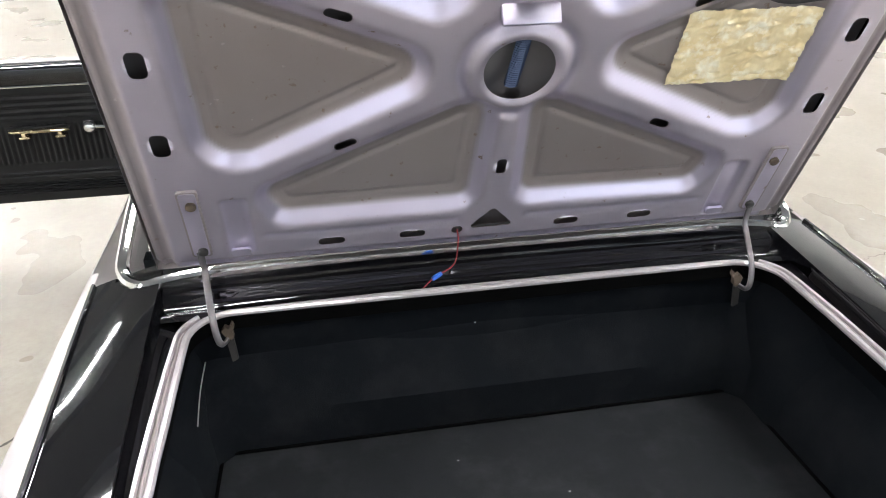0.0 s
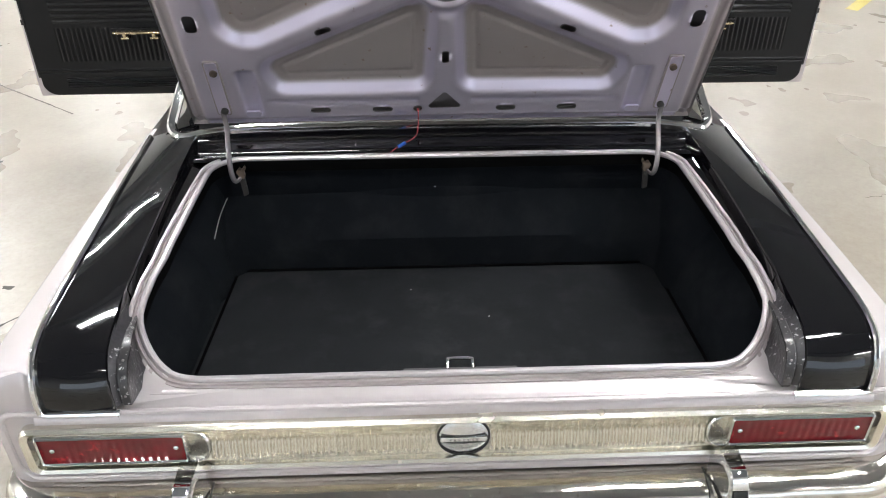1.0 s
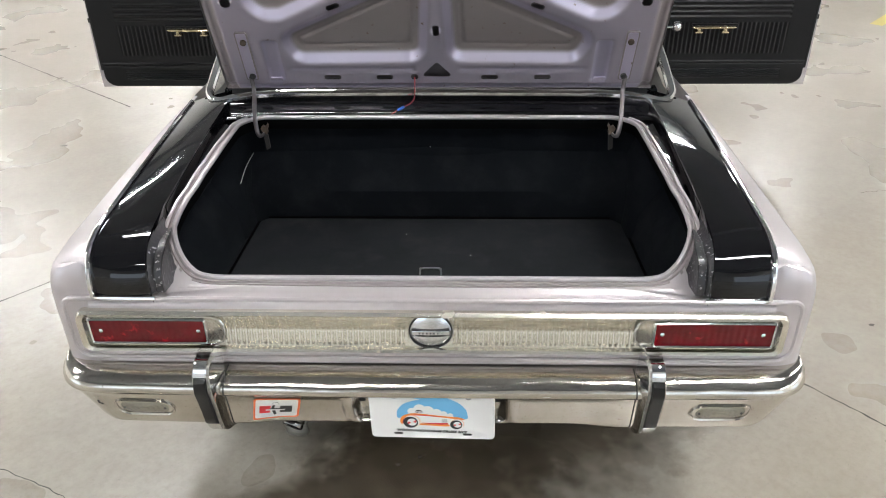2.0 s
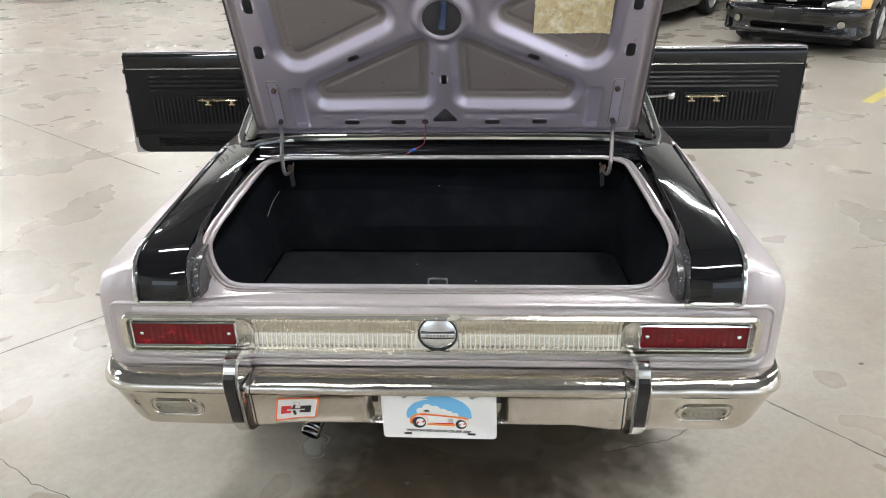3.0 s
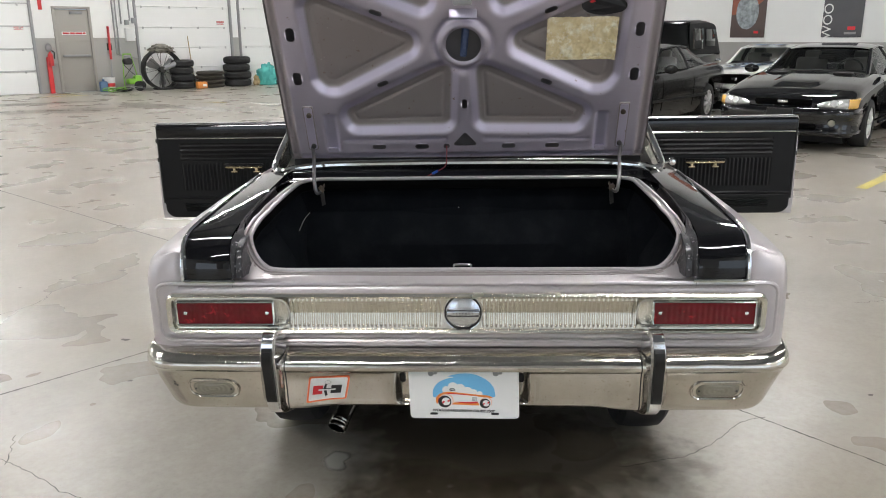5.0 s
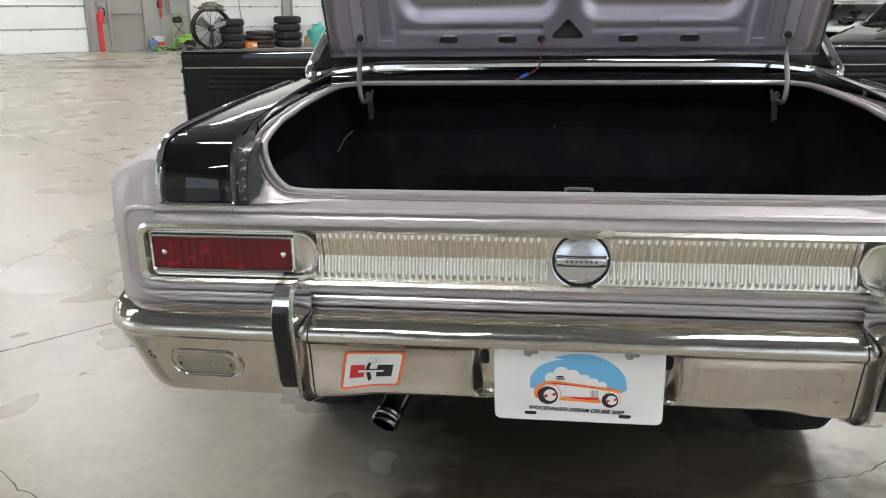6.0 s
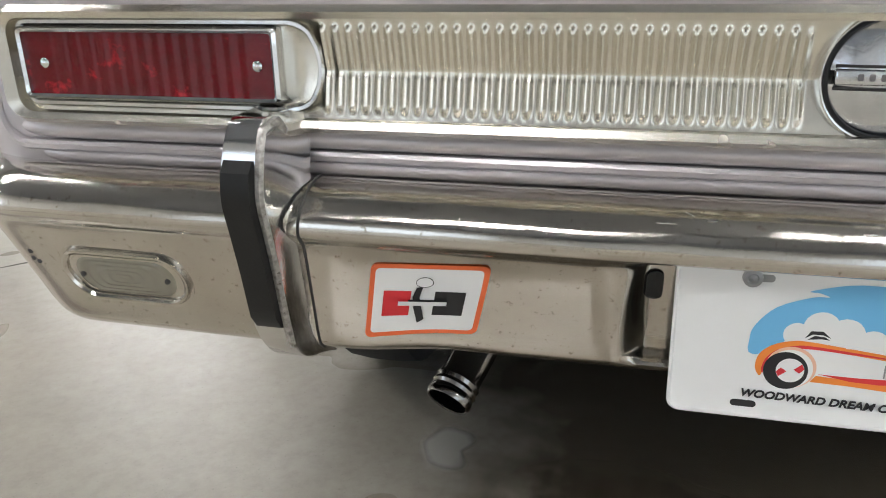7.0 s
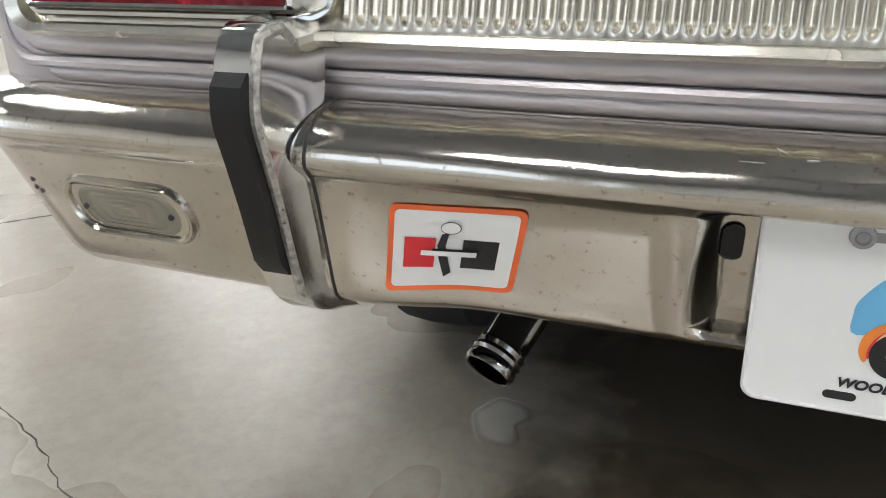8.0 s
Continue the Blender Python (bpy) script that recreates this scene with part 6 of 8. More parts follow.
def lid_height(u, v):
    a = np.abs(u)
    h = np.zeros_like(u)
    for poly, r, deep in ((SIDE, 0.048, 0.026), (LOW, 0.040, 0.025), (TOP, 0.04, 0.025)):
        s = poly_sdf(inset(poly, r), a, v) - r
        h -= deep * step(-s, -0.025, 0.024)
        h -= 0.004 * np.exp(-((s + 0.036) / 0.004) ** 2) * (1 if poly is not TOP else 0)
    r = np.hypot(u, v - 0.435)
    h += 0.007 * np.exp(-((r - 0.069) / 0.010) ** 2) - 0.006 * np.exp(-((r - 0.092) / 0.012) ** 2)
    s = poly_sdf(inset(PADS, 0.01), a, v) - 0.01
    h -= 0.010 * step(-s, -0.006, 0.010)
    h -= 0.012 * step(a, 0.600, 0.612) - 0.005 * np.exp(-((a - 0.626) / 0.003) ** 2)
    h -= 0.010 * (1 - step(v, 0.006, 0.024))
    h += 0.004 * step(v, 0.775, 0.79)
    h -= 0.004 * np.exp(-((v - 0.076) / 0.008) ** 2) * step(a, 0.06, 0.07) * (1 - step(a, 0.42, 0.45))
    return h


mesh = relief(np.linspace(-0.636, 0.636, 266), np.linspace(-0.004, 0.82, 173), lid_height, lid_place, lid_holes)
lid = finish("trunk_lid", mesh, LID_PAINT, car, "raised trunk lid with a pressed lilac inner frame and rust specks", smooth=0)
lid.data.polygons.foreach_set("use_smooth", [True] * len(lid.data.polygons))
bare = lid.data.attributes.new("bare", "FLOAT", "POINT")
deep = np.array([tuple(v.co) for v in lid.data.vertices]) - LID0
sunk = -(deep @ LIDN)
crest = 0.38 * (1 - step(sunk, 0.001, 0.006)) * step(deep @ LIDS, 0.0, 0.03)
bare.data.foreach_set("value", np.maximum.reduce([step(sunk, 0.017, 0.024) * (np.abs(deep[:, 0]) < 0.59), 0.85 * step(np.abs(deep[:, 0]), 0.594, 0.606), crest]).astype(np.float32))
bm = bmesh.new()
rows = [[lid_pt(u, v, -0.058 + 0.010 * (u / 0.64) ** 2 + (0.03 if v > 0.83 else 0.0)) for v in (-0.004, 0.1, 0.3, 0.5, 0.7, 0.82, 0.835)] for u in np.linspace(-0.642, 0.642, 25)]
add_grid(bm, rows)
part("lid_skin", bm, BLACK_GLOSS, lid, "gloss black outer skin")
bm = bmesh.new()
add_grid(bm, [[lid_pt(u, v, -0.046) for v in np.linspace(0.0, 0.81, 6)] for u in np.linspace(-0.62, 0.62, 6)])
part("skin_lining", bm, SKIN_LINING, lid, "dull taupe inside of the skin")
bm = bmesh.new()
edge = [(-0.640, v) for v in np.linspace(0.82, -0.006, 20)] + [(u, -0.006) for u in np.linspace(-0.62, 0.62, 24)] + [(0.640, v) for v in np.linspace(-0.006, 0.82, 20)]
add_grid(bm, [[lid_pt(u, v, d) for d in (-0.048, -0.03, -0.014, -0.009)] for u, v in edge])
part("lid_edge", bm, TAUPE, lid, "folded brownish lid edge", smooth=50)
bm = bmesh.new()
add_grid(bm, [[lid_pt(u, v, d) for v, d in ((0.82, 0.004), (0.835, 0.02), (0.84, 0.075), (0.852, 0.075), (0.85, 0.0), (0.83, -0.05))] for u in np.linspace(-0.64, 0.64, 9)])
part("lid_tip", bm, LILAC, lid, "folded rear edge of the lid")
# spring across the round opening
bm = bmesh.new()
coil = [lid_pt(0.0105 * math.cos(k * 0.9) + 0.004 + 0.012 * (k / 190 - 0.5), 0.385 + 0.115 * k / 190, -0.024 + 0.006 * math.sin(k * 0.9)) for k in range(190)]
add_tube(bm, coil, 0.0027, 5)
part("coil_spring", bm, SPRING_BLUE, lid, "dark coil spring")
# latch at the tip of the lid
box_part("lid_latch", (0.06, 0.03, 0.05), tuple(lid_pt(0.0, 0.60, 0.012)), RAIL_GREY, lid, "steel latch", bevel=0.006)
box_part("latch_base", (0.09, 0.012, 0.04), tuple(lid_pt(0.0, 0.545, 0.004)), LILAC_UNDER, lid, bevel=0.004, m=Matrix.Rotation(radians(-24), 4, "X"))
# paper label
mesh = relief(np.linspace(0.272, 0.499, 60), np.linspace(0.366, 0.514, 40),
              lambda u, v: -0.0215 + 0.0019 * (np.sin(u * 120 + 3 * np.sin(v * 150 + u * 70)) * np.sin(v * 330 + 2.5 * np.sin(u * 130 - v * 60)) + np.sin(u * 90 - v * 170 + 2 * np.sin(v * 110)) * np.sin(v * 120 + u * 60)) + 0.010 * step(u, 0.470, 0.51), lid_place)
finish("paper_label", mesh, LABEL, lid, "crumpled yellowed paper label", smooth=60)
slab_part("oval_sticker", oval(0.448, 0.553, 0.071, 0.034, 40), lambda u, v, d: lid_pt(u, v, -0.0225 + d + 0.012 * float(step(np.array(u), 0.475, 0.52))), 0.0008, INK_BLACK, lid, "black oval sticker with a red arc")
slab_part("sticker_arc", [(0.448 + 0.052 * math.cos(a), 0.556 + 0.020 * math.sin(a)) for a in np.linspace(radians(155), radians(25), 14)] + [(0.448 + 0.046 * math.cos(a), 0.553 + 0.013 * math.sin(a)) for a in np.linspace(radians(25), radians(155), 14)],
          lambda u, v, d: lid_pt(u, v, -0.021 + d + 0.012 * float(step(np.array(u), 0.475, 0.52))), 0.0006, INK_RED, lid)
for sx in (-1, 1):
    slab_part("sealer_dab", rounded_outline(0.036, 0.018, 0.005, 3), lambda u, v, d: lid_pt(sx * 0.479 + u, 0.036 + v, 0.001 - 0.006 + d), 0.006, LILAC_UNDER, lid, "dab of pale sealer")
    # hinge strap, bolted to the lid and reaching into the trunk
    bm = bmesh.new()
    add_slab(bm, [(u, v) for u, v in rounded_outline(0.036, 0.175, 0.006, 3)], lambda u, v, d: lid_pt(sx * 0.548 + u, 0.130 + v, 0.001 + d), 0.006)
    hinge = part("hinge", bm, TAUPE, lid, "bolted steel trunk hinge", smooth=0)
    slab_part("hinge_face", [(u, v) for u, v in rounded_outline(0.029, 0.168, 0.005, 3)], lambda u, v, d: lid_pt(sx * 0.548 + u, 0.130 + v, 0.0068 + d), 0.0012, LILAC_UNDER, hinge, "lilac painted hinge strap")
    arm = [lid_pt(sx * 0.551, 0.056, 0.009), lid_pt(sx * 0.551, 0.036, 0.012), Vector((sx * 0.549, 0.768, 1.112)), Vector((sx * 0.546, 0.742, 1.084)), Vector((sx * 0.540, 0.705, 1.050)), Vector((sx * 0.534, 0.688, 1.016)), Vector((sx * 0.527, 0.690, 1.001)), Vector((sx * 0.518, 0.702, 1.004))]
    tube_part("hinge_arm", smooth_line(arm, 5), 0.0066, HINGE_METAL, hinge, "curved steel hinge arm", seg=10, flat=0.6)
    bm = bmesh.new()
    add_slab(bm, [(-0.016, 0.004), (-0.008, 0.014), (0.001, 0.009), (0.009, 0.021), (0.014, 0.012), (0.009, 0.002), (0.012, -0.010), (0.003, -0.020), (-0.006, -0.012)], lambda u, v, d: (sx * (0.516 - u * 0.8), 0.706 + d + 0.3 * v, 1.014 + v * 0.8), 0.012)
    part("hinge_bracket", bm, RUSTY, hinge, "rust brown hinge bracket under the deck", smooth=0)
    bm = bmesh.new()
    add_slab(bm, [(-0.007, 0.02), (0.007, 0.02), (0.010, -0.024), (-0.002, -0.030)], lambda u, v, d: (sx * 0.514 + u, 0.700 + d, 0.982 + v), 0.006)
    part("hinge_tail", bm, DARK_METAL, hinge, smooth=0)
    for v in (0.060, 0.185):
        bm = bmesh.new()
        add_lathe(bm, [(0, 0.009), (0.006, 0.009), (0.008, 0.006), (0.008, 0.0)], lid_pt(sx * 0.545, v, 0.008), LIDN, 12)
        part("bolt", bm, DARK_METAL if v < 0.1 else RUSTY, hinge)
wire = [lid_pt(-0.067, 0.048, 0.000), lid_pt(-0.066, 0.036, 0.014), Vector((-0.069, 0.770, 1.092)), Vector((-0.080, 0.766, 1.076)), Vector((-0.102, 0.764, 1.064)), Vector((-0.122, 0.757, 1.0555)), Vector((-0.142, 0.742, 1.046))]
cable = tube_part("lamp_wire", smooth_line(wire, 8), 0.0016, WIRE_RED, lid, "thin red wire with a blue connector", seg=6)
tube_part("connector", [(-0.100, 0.7645, 1.065), (-0.120, 0.758, 1.0565)], 0.0045, WIRE_BLUE, cable, "blue crimp connector", seg=8)


# ---- open doors ----
def open_door(sx):
    """A door swung right out, seen from its trimmed inner side."""
    m = Vector((sx * 0.92, 2.86 + (0.01 if sx < 0 else 0.04), 0))
    at = lambda u, v, d: (m.x + sx * u, m.y - d, v)  # noqa: E731   u outwards, v up, d towards the tail
    lo, hi, length = 0.395, 1.005, 1.095
    bm = bmesh.new()
    outline = [(0.0, lo + 0.01), (0.0, hi), (length, hi + 0.004), (length + 0.012, hi - 0.15), (length + 0.018, lo + 0.06), (length + 0.014, lo)]
    add_slab(bm, outline, lambda u, v, d: at(u, v, -0.095 + d), 0.095)
    ob = part("car_door", bm, LILAC, car, "open door with black vinyl inner trim", smooth=30)
    us_, vs_ = np.linspace(0.01, length - 0.012, 330), np.linspace(lo + 0.004, hi - 0.035, 190)

    def pad(u, v):
        s = slot_sdf(length / 2 - 0.10, (lo + hi) / 2 + 0.03, length + 0.19, hi - lo + 0.052, 0.07)(u, v)
        h = 0.012 * step(-s, -0.004, 0.008) - 0.014 * step(s, 0.0, 0.001)
        z = v
        inner = step(u, 0.05, 0.06) * (1 - step(u, 0.945, 0.955))
        h += 0.0040 * np.sin((z - 0.775) / 0.0275 * math.tau) * step(z, 0.770, 0.775) * (1 - step(z, 0.882, 0.887)) * inner
        h += 0.0030 * np.sin(u / 0.0245 * math.tau) * step(z, 0.575, 0.59) * (1 - step(z, 0.748, 0.757)) * inner
        h += 0.0060 * np.exp(-((z - 0.534) / 0.005) ** 2) - 0.004 * np.exp(-((z - 0.524) / 0.004) ** 2)
        h += 0.0034 * np.sin((z - 0.438) / 0.0122 * math.tau) * step(z, 0.438, 0.443) * (1 - step(z, 0.494, 0.499)) * step(u, 0.02, 0.03) * (1 - step(u, 0.95, 0.96))
        return h

    finish("door_trim", relief(us_, vs_, pad, lambda u, v, h: np.stack([m.x + sx * u, m.y - 0.002 - h, v], -1)), VINYL, ob, "pleated black vinyl door trim", smooth=60)
    bm = bmesh.new()
    add_grid(bm, [[at(u, z, d) for d, z in ((0.0, hi - 0.086), (0.016, hi - 0.080), (0.024, hi - 0.052), (0.020, hi - 0.015), (0.006, hi - 0.002), (-0.02, hi + 0.004))] for u in np.linspace(0.0, length - 0.006, 8)])
    part("door_top", bm, BLACK_GLOSS, ob, "gloss black door top")
    tube_part("bright_strip", [at(u, hi - 0.086, 0.017) for u in (0.0, 0.5, length - 0.015)], 0.0048, CHROME, ob, "bright trim strip", seg=6)
    tube_part("bright_strip", [at(u, hi + 0.004, -0.004) for u in (0.0, 0.5, length - 0.002)], 0.005, CHROME, ob, seg=6)
    # pull handle with two feet
    h0 = tube_part("pull_handle", [at(u, 0.735, 0.045) for u in (0.415, 0.43, 0.535, 0.64, 0.655)], [0.005, 0.012, 0.012, 0.012, 0.005], BRASSY, ob, "brass tinted metal arm pull", seg=10, flat=0.7)
    box_part("pad", (0.25, 0.014, 0.012), at(0.535, 0.751, 0.045), VINYL, h0, bevel=0.004)
    for u in (0.455, 0.60):
        box_part("foot", (0.042, 0.04, 0.011), at(u, 0.706, 0.028), BRASSY, h0, bevel=0.004)
        box_part("foot_neck", (0.018, 0.03, 0.024), at(u, 0.718, 0.032), BRASSY, h0, bevel=0.004)
    bm = bmesh.new()
    add_lathe(bm, [(0.0, 0.020), (0.012, 0.029), (0.020, 0.029), (0.022, 0.025), (0.026, 0.025), (0.028, 0.029), (0.036, 0.027), (0.046, 0.016), (0.048, 0.0)], at(0.335, 0.736, 0.010), (0, -1, 0), 20)
    k = part("crank_knob", bm, CHROME, ob, "chrome window crank")
    tube_part("crank_arm", [at(0.335, 0.736, 0.03), at(0.20, 0.729, 0.022)], 0.009, CHROME, k, seg=8)
    for z in (0.90, 0.78):
        box_part("latch_bolt", (0.012, 0.03, 0.026), at(length + 0.010, z, -0.012), DARK_METAL, ob, bevel=0.003)
    tube_part("edge_seal", [at(length - 0.002, z, 0.002) for z in (hi - 0.01, 0.8, 0.6, lo + 0.10)], 0.0075, RUBBER, ob, "black rubber edge seal", seg=6)
    return ob


for sx in (-1, 1):
    open_door(sx)


# ---- other cars in the hall ----
def wheel_under(parent, x, y, r, wide, spokes=5):
    s = 1 if x > 0 else -1
    bm = bmesh.new()
    add_lathe(bm, [(-wide / 2, r * 0.66), (-wide * 0.52, r * 0.82), (-wide * 0.46, r * 0.95), (-wide * 0.3, r), (wide * 0.3, r), (wide * 0.46, r * 0.95), (wide * 0.52, r * 0.82), (wide / 2, r * 0.66)], (x, y, r), (1, 0, 0), 36)
    t = part("wheel", bm, TYRE, parent, "black tyre on an alloy wheel")
    bm = bmesh.new()
    add_lathe(bm, [(-wide * 0.4, r * 0.66), (wide * 0.44 * s, r * 0.67), (wide * 0.47 * s, r * 0.63), (wide * 0.30 * s, r * 0.60), (-wide * 0.2 * s, r * 0.55)], (x, y, r), (1, 0, 0), 32)
    for k in range(spokes):
        a = math.tau * k / spokes
        d = Vector((0, math.sin(a), math.cos(a)))
        add_tube(bm, [Vector((x + s * wide * 0.40, y, r)) + d * r * 0.08, Vector((x + s * wide * 0.38, y, r)) + d * r * 0.62], [r * 0.13, r * 0.085], 6)
    add_cylinder(bm, (x + s * wide * 0.2, y, r), (x + s * wide * 0.46, y, r), r * 0.16, r * 0.12, 12)
    part("rim", bm, RIM, t, "bright spoked alloy rim")
    bm = bmesh.new()
    add_lathe(bm, [(0, r * 0.58), (0, 0.0)], (x - s * 0.01, y, r), (1, 0, 0), 24)
    part("brake_disc", bm, DARK_METAL, t)


def car_body(parent, stations, paint, axles, r, label):
    """A lower body lofted over stations of (y, half width, top z, bottom z), with open wheel arches."""
    arches = [slot_sdf(y, r * 1.02, r * 2.32, r * 2.32, r * 1.16) for y in axles]
    ys = np.linspace(stations[0][0], stations[-1][0], 90)
    tab = np.array(stations)
    bm = bmesh.new()
    rows = []
    for y in ys:
        w, zt, zb = (float(np.interp(y, tab[:, 0], tab[:, k])) for k in (1, 2, 3))
        half = [(0, zt + 0.012), (0.35 * w, zt + 0.010), (0.68 * w, zt), (0.85 * w, zt - 0.012), (0.94 * w, zt - 0.045), (0.985 * w, zt - 0.11), (w, zt - 0.19), (w, zt * 0.62), (0.985 * w, 0.42), (0.97 * w, 0.33), (0.92 * w, zb), (0, zb)]
        dense = []
        for a, b in zip(half, half[1:]):
            n = 3
            dense += [(a[0] + (b[0] - a[0]) * k / n, a[1] + (b[1] - a[1]) * k / n) for k in range(n)]
        half = dense + [half[-1]]
        rows.append([(x, y, z) for x, z in half] + [(-x, y, z) for x, z in half[-2:0:-1]])
    g = add_grid(bm, rows, close_v=True)
    bm.faces.new(g[0])
    bm.faces.new(g[-1])
    cut = [f for f in bm.faces if abs(f.calc_center_median().x) > 0.5 and any(d(np.array(f.calc_center_median().y), np.array(f.calc_center_median().z)) < 0 for d in arches) and len(f.verts) == 4]
    bmesh.ops.delete(bm, geom=cut, context="FACES")
    ob = part("body", bm, paint, parent, label, smooth=40)
    for y in axles:
        box_part("wheel_well", (1.3, r * 2.3, r * 1.9), (0, y, r * 1.15), DARK_METAL, ob)
    return ob


def door_seam(parent, stations, y, s):
    """The upright gap beside a door, along the body's side."""
    tab = np.array(stations)
    w, zt = float(np.interp(y, tab[:, 0], tab[:, 1])), float(np.interp(y, tab[:, 0], tab[:, 2]))
    tube_part("door_seam", [(s * w * k, y, z) for k, z in ((0.975, zt - 0.09), (1.0, zt - 0.19), (1.0, zt * 0.62), (0.985, 0.42), (0.972, 0.34))], 0.006, NEAR_BLACK, parent, seg=6)


def greenhouse(parent, spec, paint, glass=None):
    """Cabin over stations of (y, roof z, roof half width, base half width, base z) from the screen's foot to the rear glass, with panes, seats and a wheel inside."""
    glass = glass or CAR_GLASS
    tab = np.array(spec)
    y0, y1, y3, y4 = tab[0, 0], tab[1, 0], tab[-2, 0], tab[-1, 0]

    def at(y, f, side=0, off=0.0):
        z, wr, wb, zb = (float(np.interp(-y, -tab[:, 0], tab[:, k])) for k in (1, 2, 3, 4))
        if side:
            return Vector((side * (wb + (wr - wb) * f + 0.025 * math.sin(math.pi * f) + off), y, zb + (z - 0.02 - zb) * f))
        return Vector((f * wr, y, z + 0.014 - 0.034 * abs(f) ** 4 + off))

    bm = bmesh.new()
    add_grid(bm, [[at(y, f, 0, 0.012) for f in np.linspace(-1, 1, 17)] for y in np.linspace(y1 + 0.03, y3 - 0.03, 14)])
    for s in (-1, 1):
        # the pillars behind the side windows
        add_grid(bm, [[at(y, f, s) for f in np.linspace(0, 1, 7)] for y in np.linspace(y3 + 0.10, y4, 9)])
        add_tube(bm, [at(y, s, 0, -0.004) for y in np.linspace(y0, y1, 8)], 0.030, 8, flat=0.8)
        add_tube(bm, [at(y, 1.0, s, 0.004) for y in np.linspace(y1, y3, 10)], 0.024, 8)
        add_tube(bm, [at(y, s * 0.97, 0, -0.004) for y in np.linspace(y3, y4, 6)], 0.022, 8)
    cab = part("cabin", bm, paint, parent, "roof and pillars", smooth=45)
    for nm, a, b in (("windscreen", y0, y1 + 0.03), ("rear_window", y3 - 0.03, y4)):
        bm = bmesh.new()
        add_grid(bm, [[at(y, f, 0, -0.004) for f in np.linspace(-0.97, 0.97, 13)] for y in np.linspace(a, b, 10)])
        part(nm, bm, glass, parent, "green tinted glass")
    bm = bmesh.new()
    add_tube(bm, [at(y0 - 0.01, f, 0, 0.006) for f in np.linspace(-1, 1, 9)], 0.014, 6)
    part("cowl", bm, DARK_METAL, parent)
    mid = (y1 + y3) / 2 - 0.15
    for s in (-1, 1):
        bm = bmesh.new()
        add_grid(bm, [[at((y0 - 0.10) * (1 - k) + mid * k - (0.5 * (y0 - y1) * f * (1 - k)), 0.04 + 0.92 * f, s) for f in np.linspace(0, 1, 6)] for k in np.linspace(0, 1, 9)])
        part("side_window", bm, glass, parent, "green tinted glass")
        bm = bmesh.new()
        add_grid(bm, [[at(mid * (1 - k) + (y3 + 0.08) * k, 0.06 + 0.9 * f, s) for f in np.linspace(0, 1, 5)] for k in np.linspace(0, 1, 5)])
        part("quarter_window", bm, glass, parent)
        tube_part("door_pillar", [at(mid, f, s, -0.01) for f in np.linspace(0, 1, 5)], 0.028, RUBBER, parent, seg=6)
        zb = tab[0, 4]
        seat = box_part("seat", (0.46, 0.14, 0.30), (s * 0.36, mid + 0.05, zb + 0.06), GREY_SEAT, parent, "grey front seat", bevel=0.05, m=Matrix.Rotation(radians(12), 4, "X"))
        box_part("headrest", (0.24, 0.09, 0.13), (s * 0.36, mid - 0.01, zb + 0.25), GREY_SEAT, seat, bevel=0.035)
    zb = tab[0, 4]
    box_part("dashboard", (1.30, 0.30, 0.07), (0, y0 - 0.28, zb + 0.02), RUBBER, parent, "black dashboard", bevel=0.03)
    bm = bmesh.new()
    add_tube(bm, [(-0.36 + 0.18 * math.cos(k), y0 - 0.52 - 0.06 * math.sin(k), zb + 0.04 + 0.16 * math.sin(k)) for k in np.linspace(0, math.tau, 24)[:-1]], 0.014, 6, closed=True)
    part("steering_wheel", bm, RUBBER, parent, "black steering wheel")
    box_part("rear_mirror", (0.22, 0.03, 0.07), (0, y1 + 0.12, at(y1 + 0.12, 0).z - 0.09), RUBBER, parent, "black rear view mirror", bevel=0.015)
    return cab


def lamp_strip(name, curve, s, z0, z1, material, parent, label, thin=0.0):
    """A lens that follows the corner of the nose; curve holds (x, y) from the middle outwards."""
    bm = bmesh.new()
    rows = []
    n = len(curve)
    for i, (x, y) in enumerate(curve):
        k = i / (n - 1)
        top, low = z1 - thin * (1 - k) ** 2, z0 + 0.25 * thin * (1 - k) ** 2
        h = (top - low)
        rows.append([(s * x, y - 0.14, low), (s * x, y, low), (s * (x + 0.006), y + 0.012, low + 0.2 * h), (s * (x + 0.006), y + 0.008, low + 0.6 * h), (s * x, y - 0.012, top), (s * x, y - 0.14, top + 0.01)])
    g = add_grid(bm, rows)
    bm.faces.new(g[0])
    bm.faces.new(g[-1])
    return part(name, bm, material, parent, label, smooth=50)


def blob(bm, c, r, turn=0.0, seg=14):
    res = bmesh.ops.create_uvsphere(bm, u_segments=seg * 2, v_segments=seg, radius=1.0)
    bmesh.ops.transform(bm, matrix=pose(*c, 0, 0, turn) @ Matrix.Diagonal((*r, 1)), verts=res["verts"])


def blob_part(name, c, r, material, parent, label="", turn=0.0):
    bm = bmesh.new()
    blob(bm, c, r, turn)
    return part(name, bm, material, parent, label)


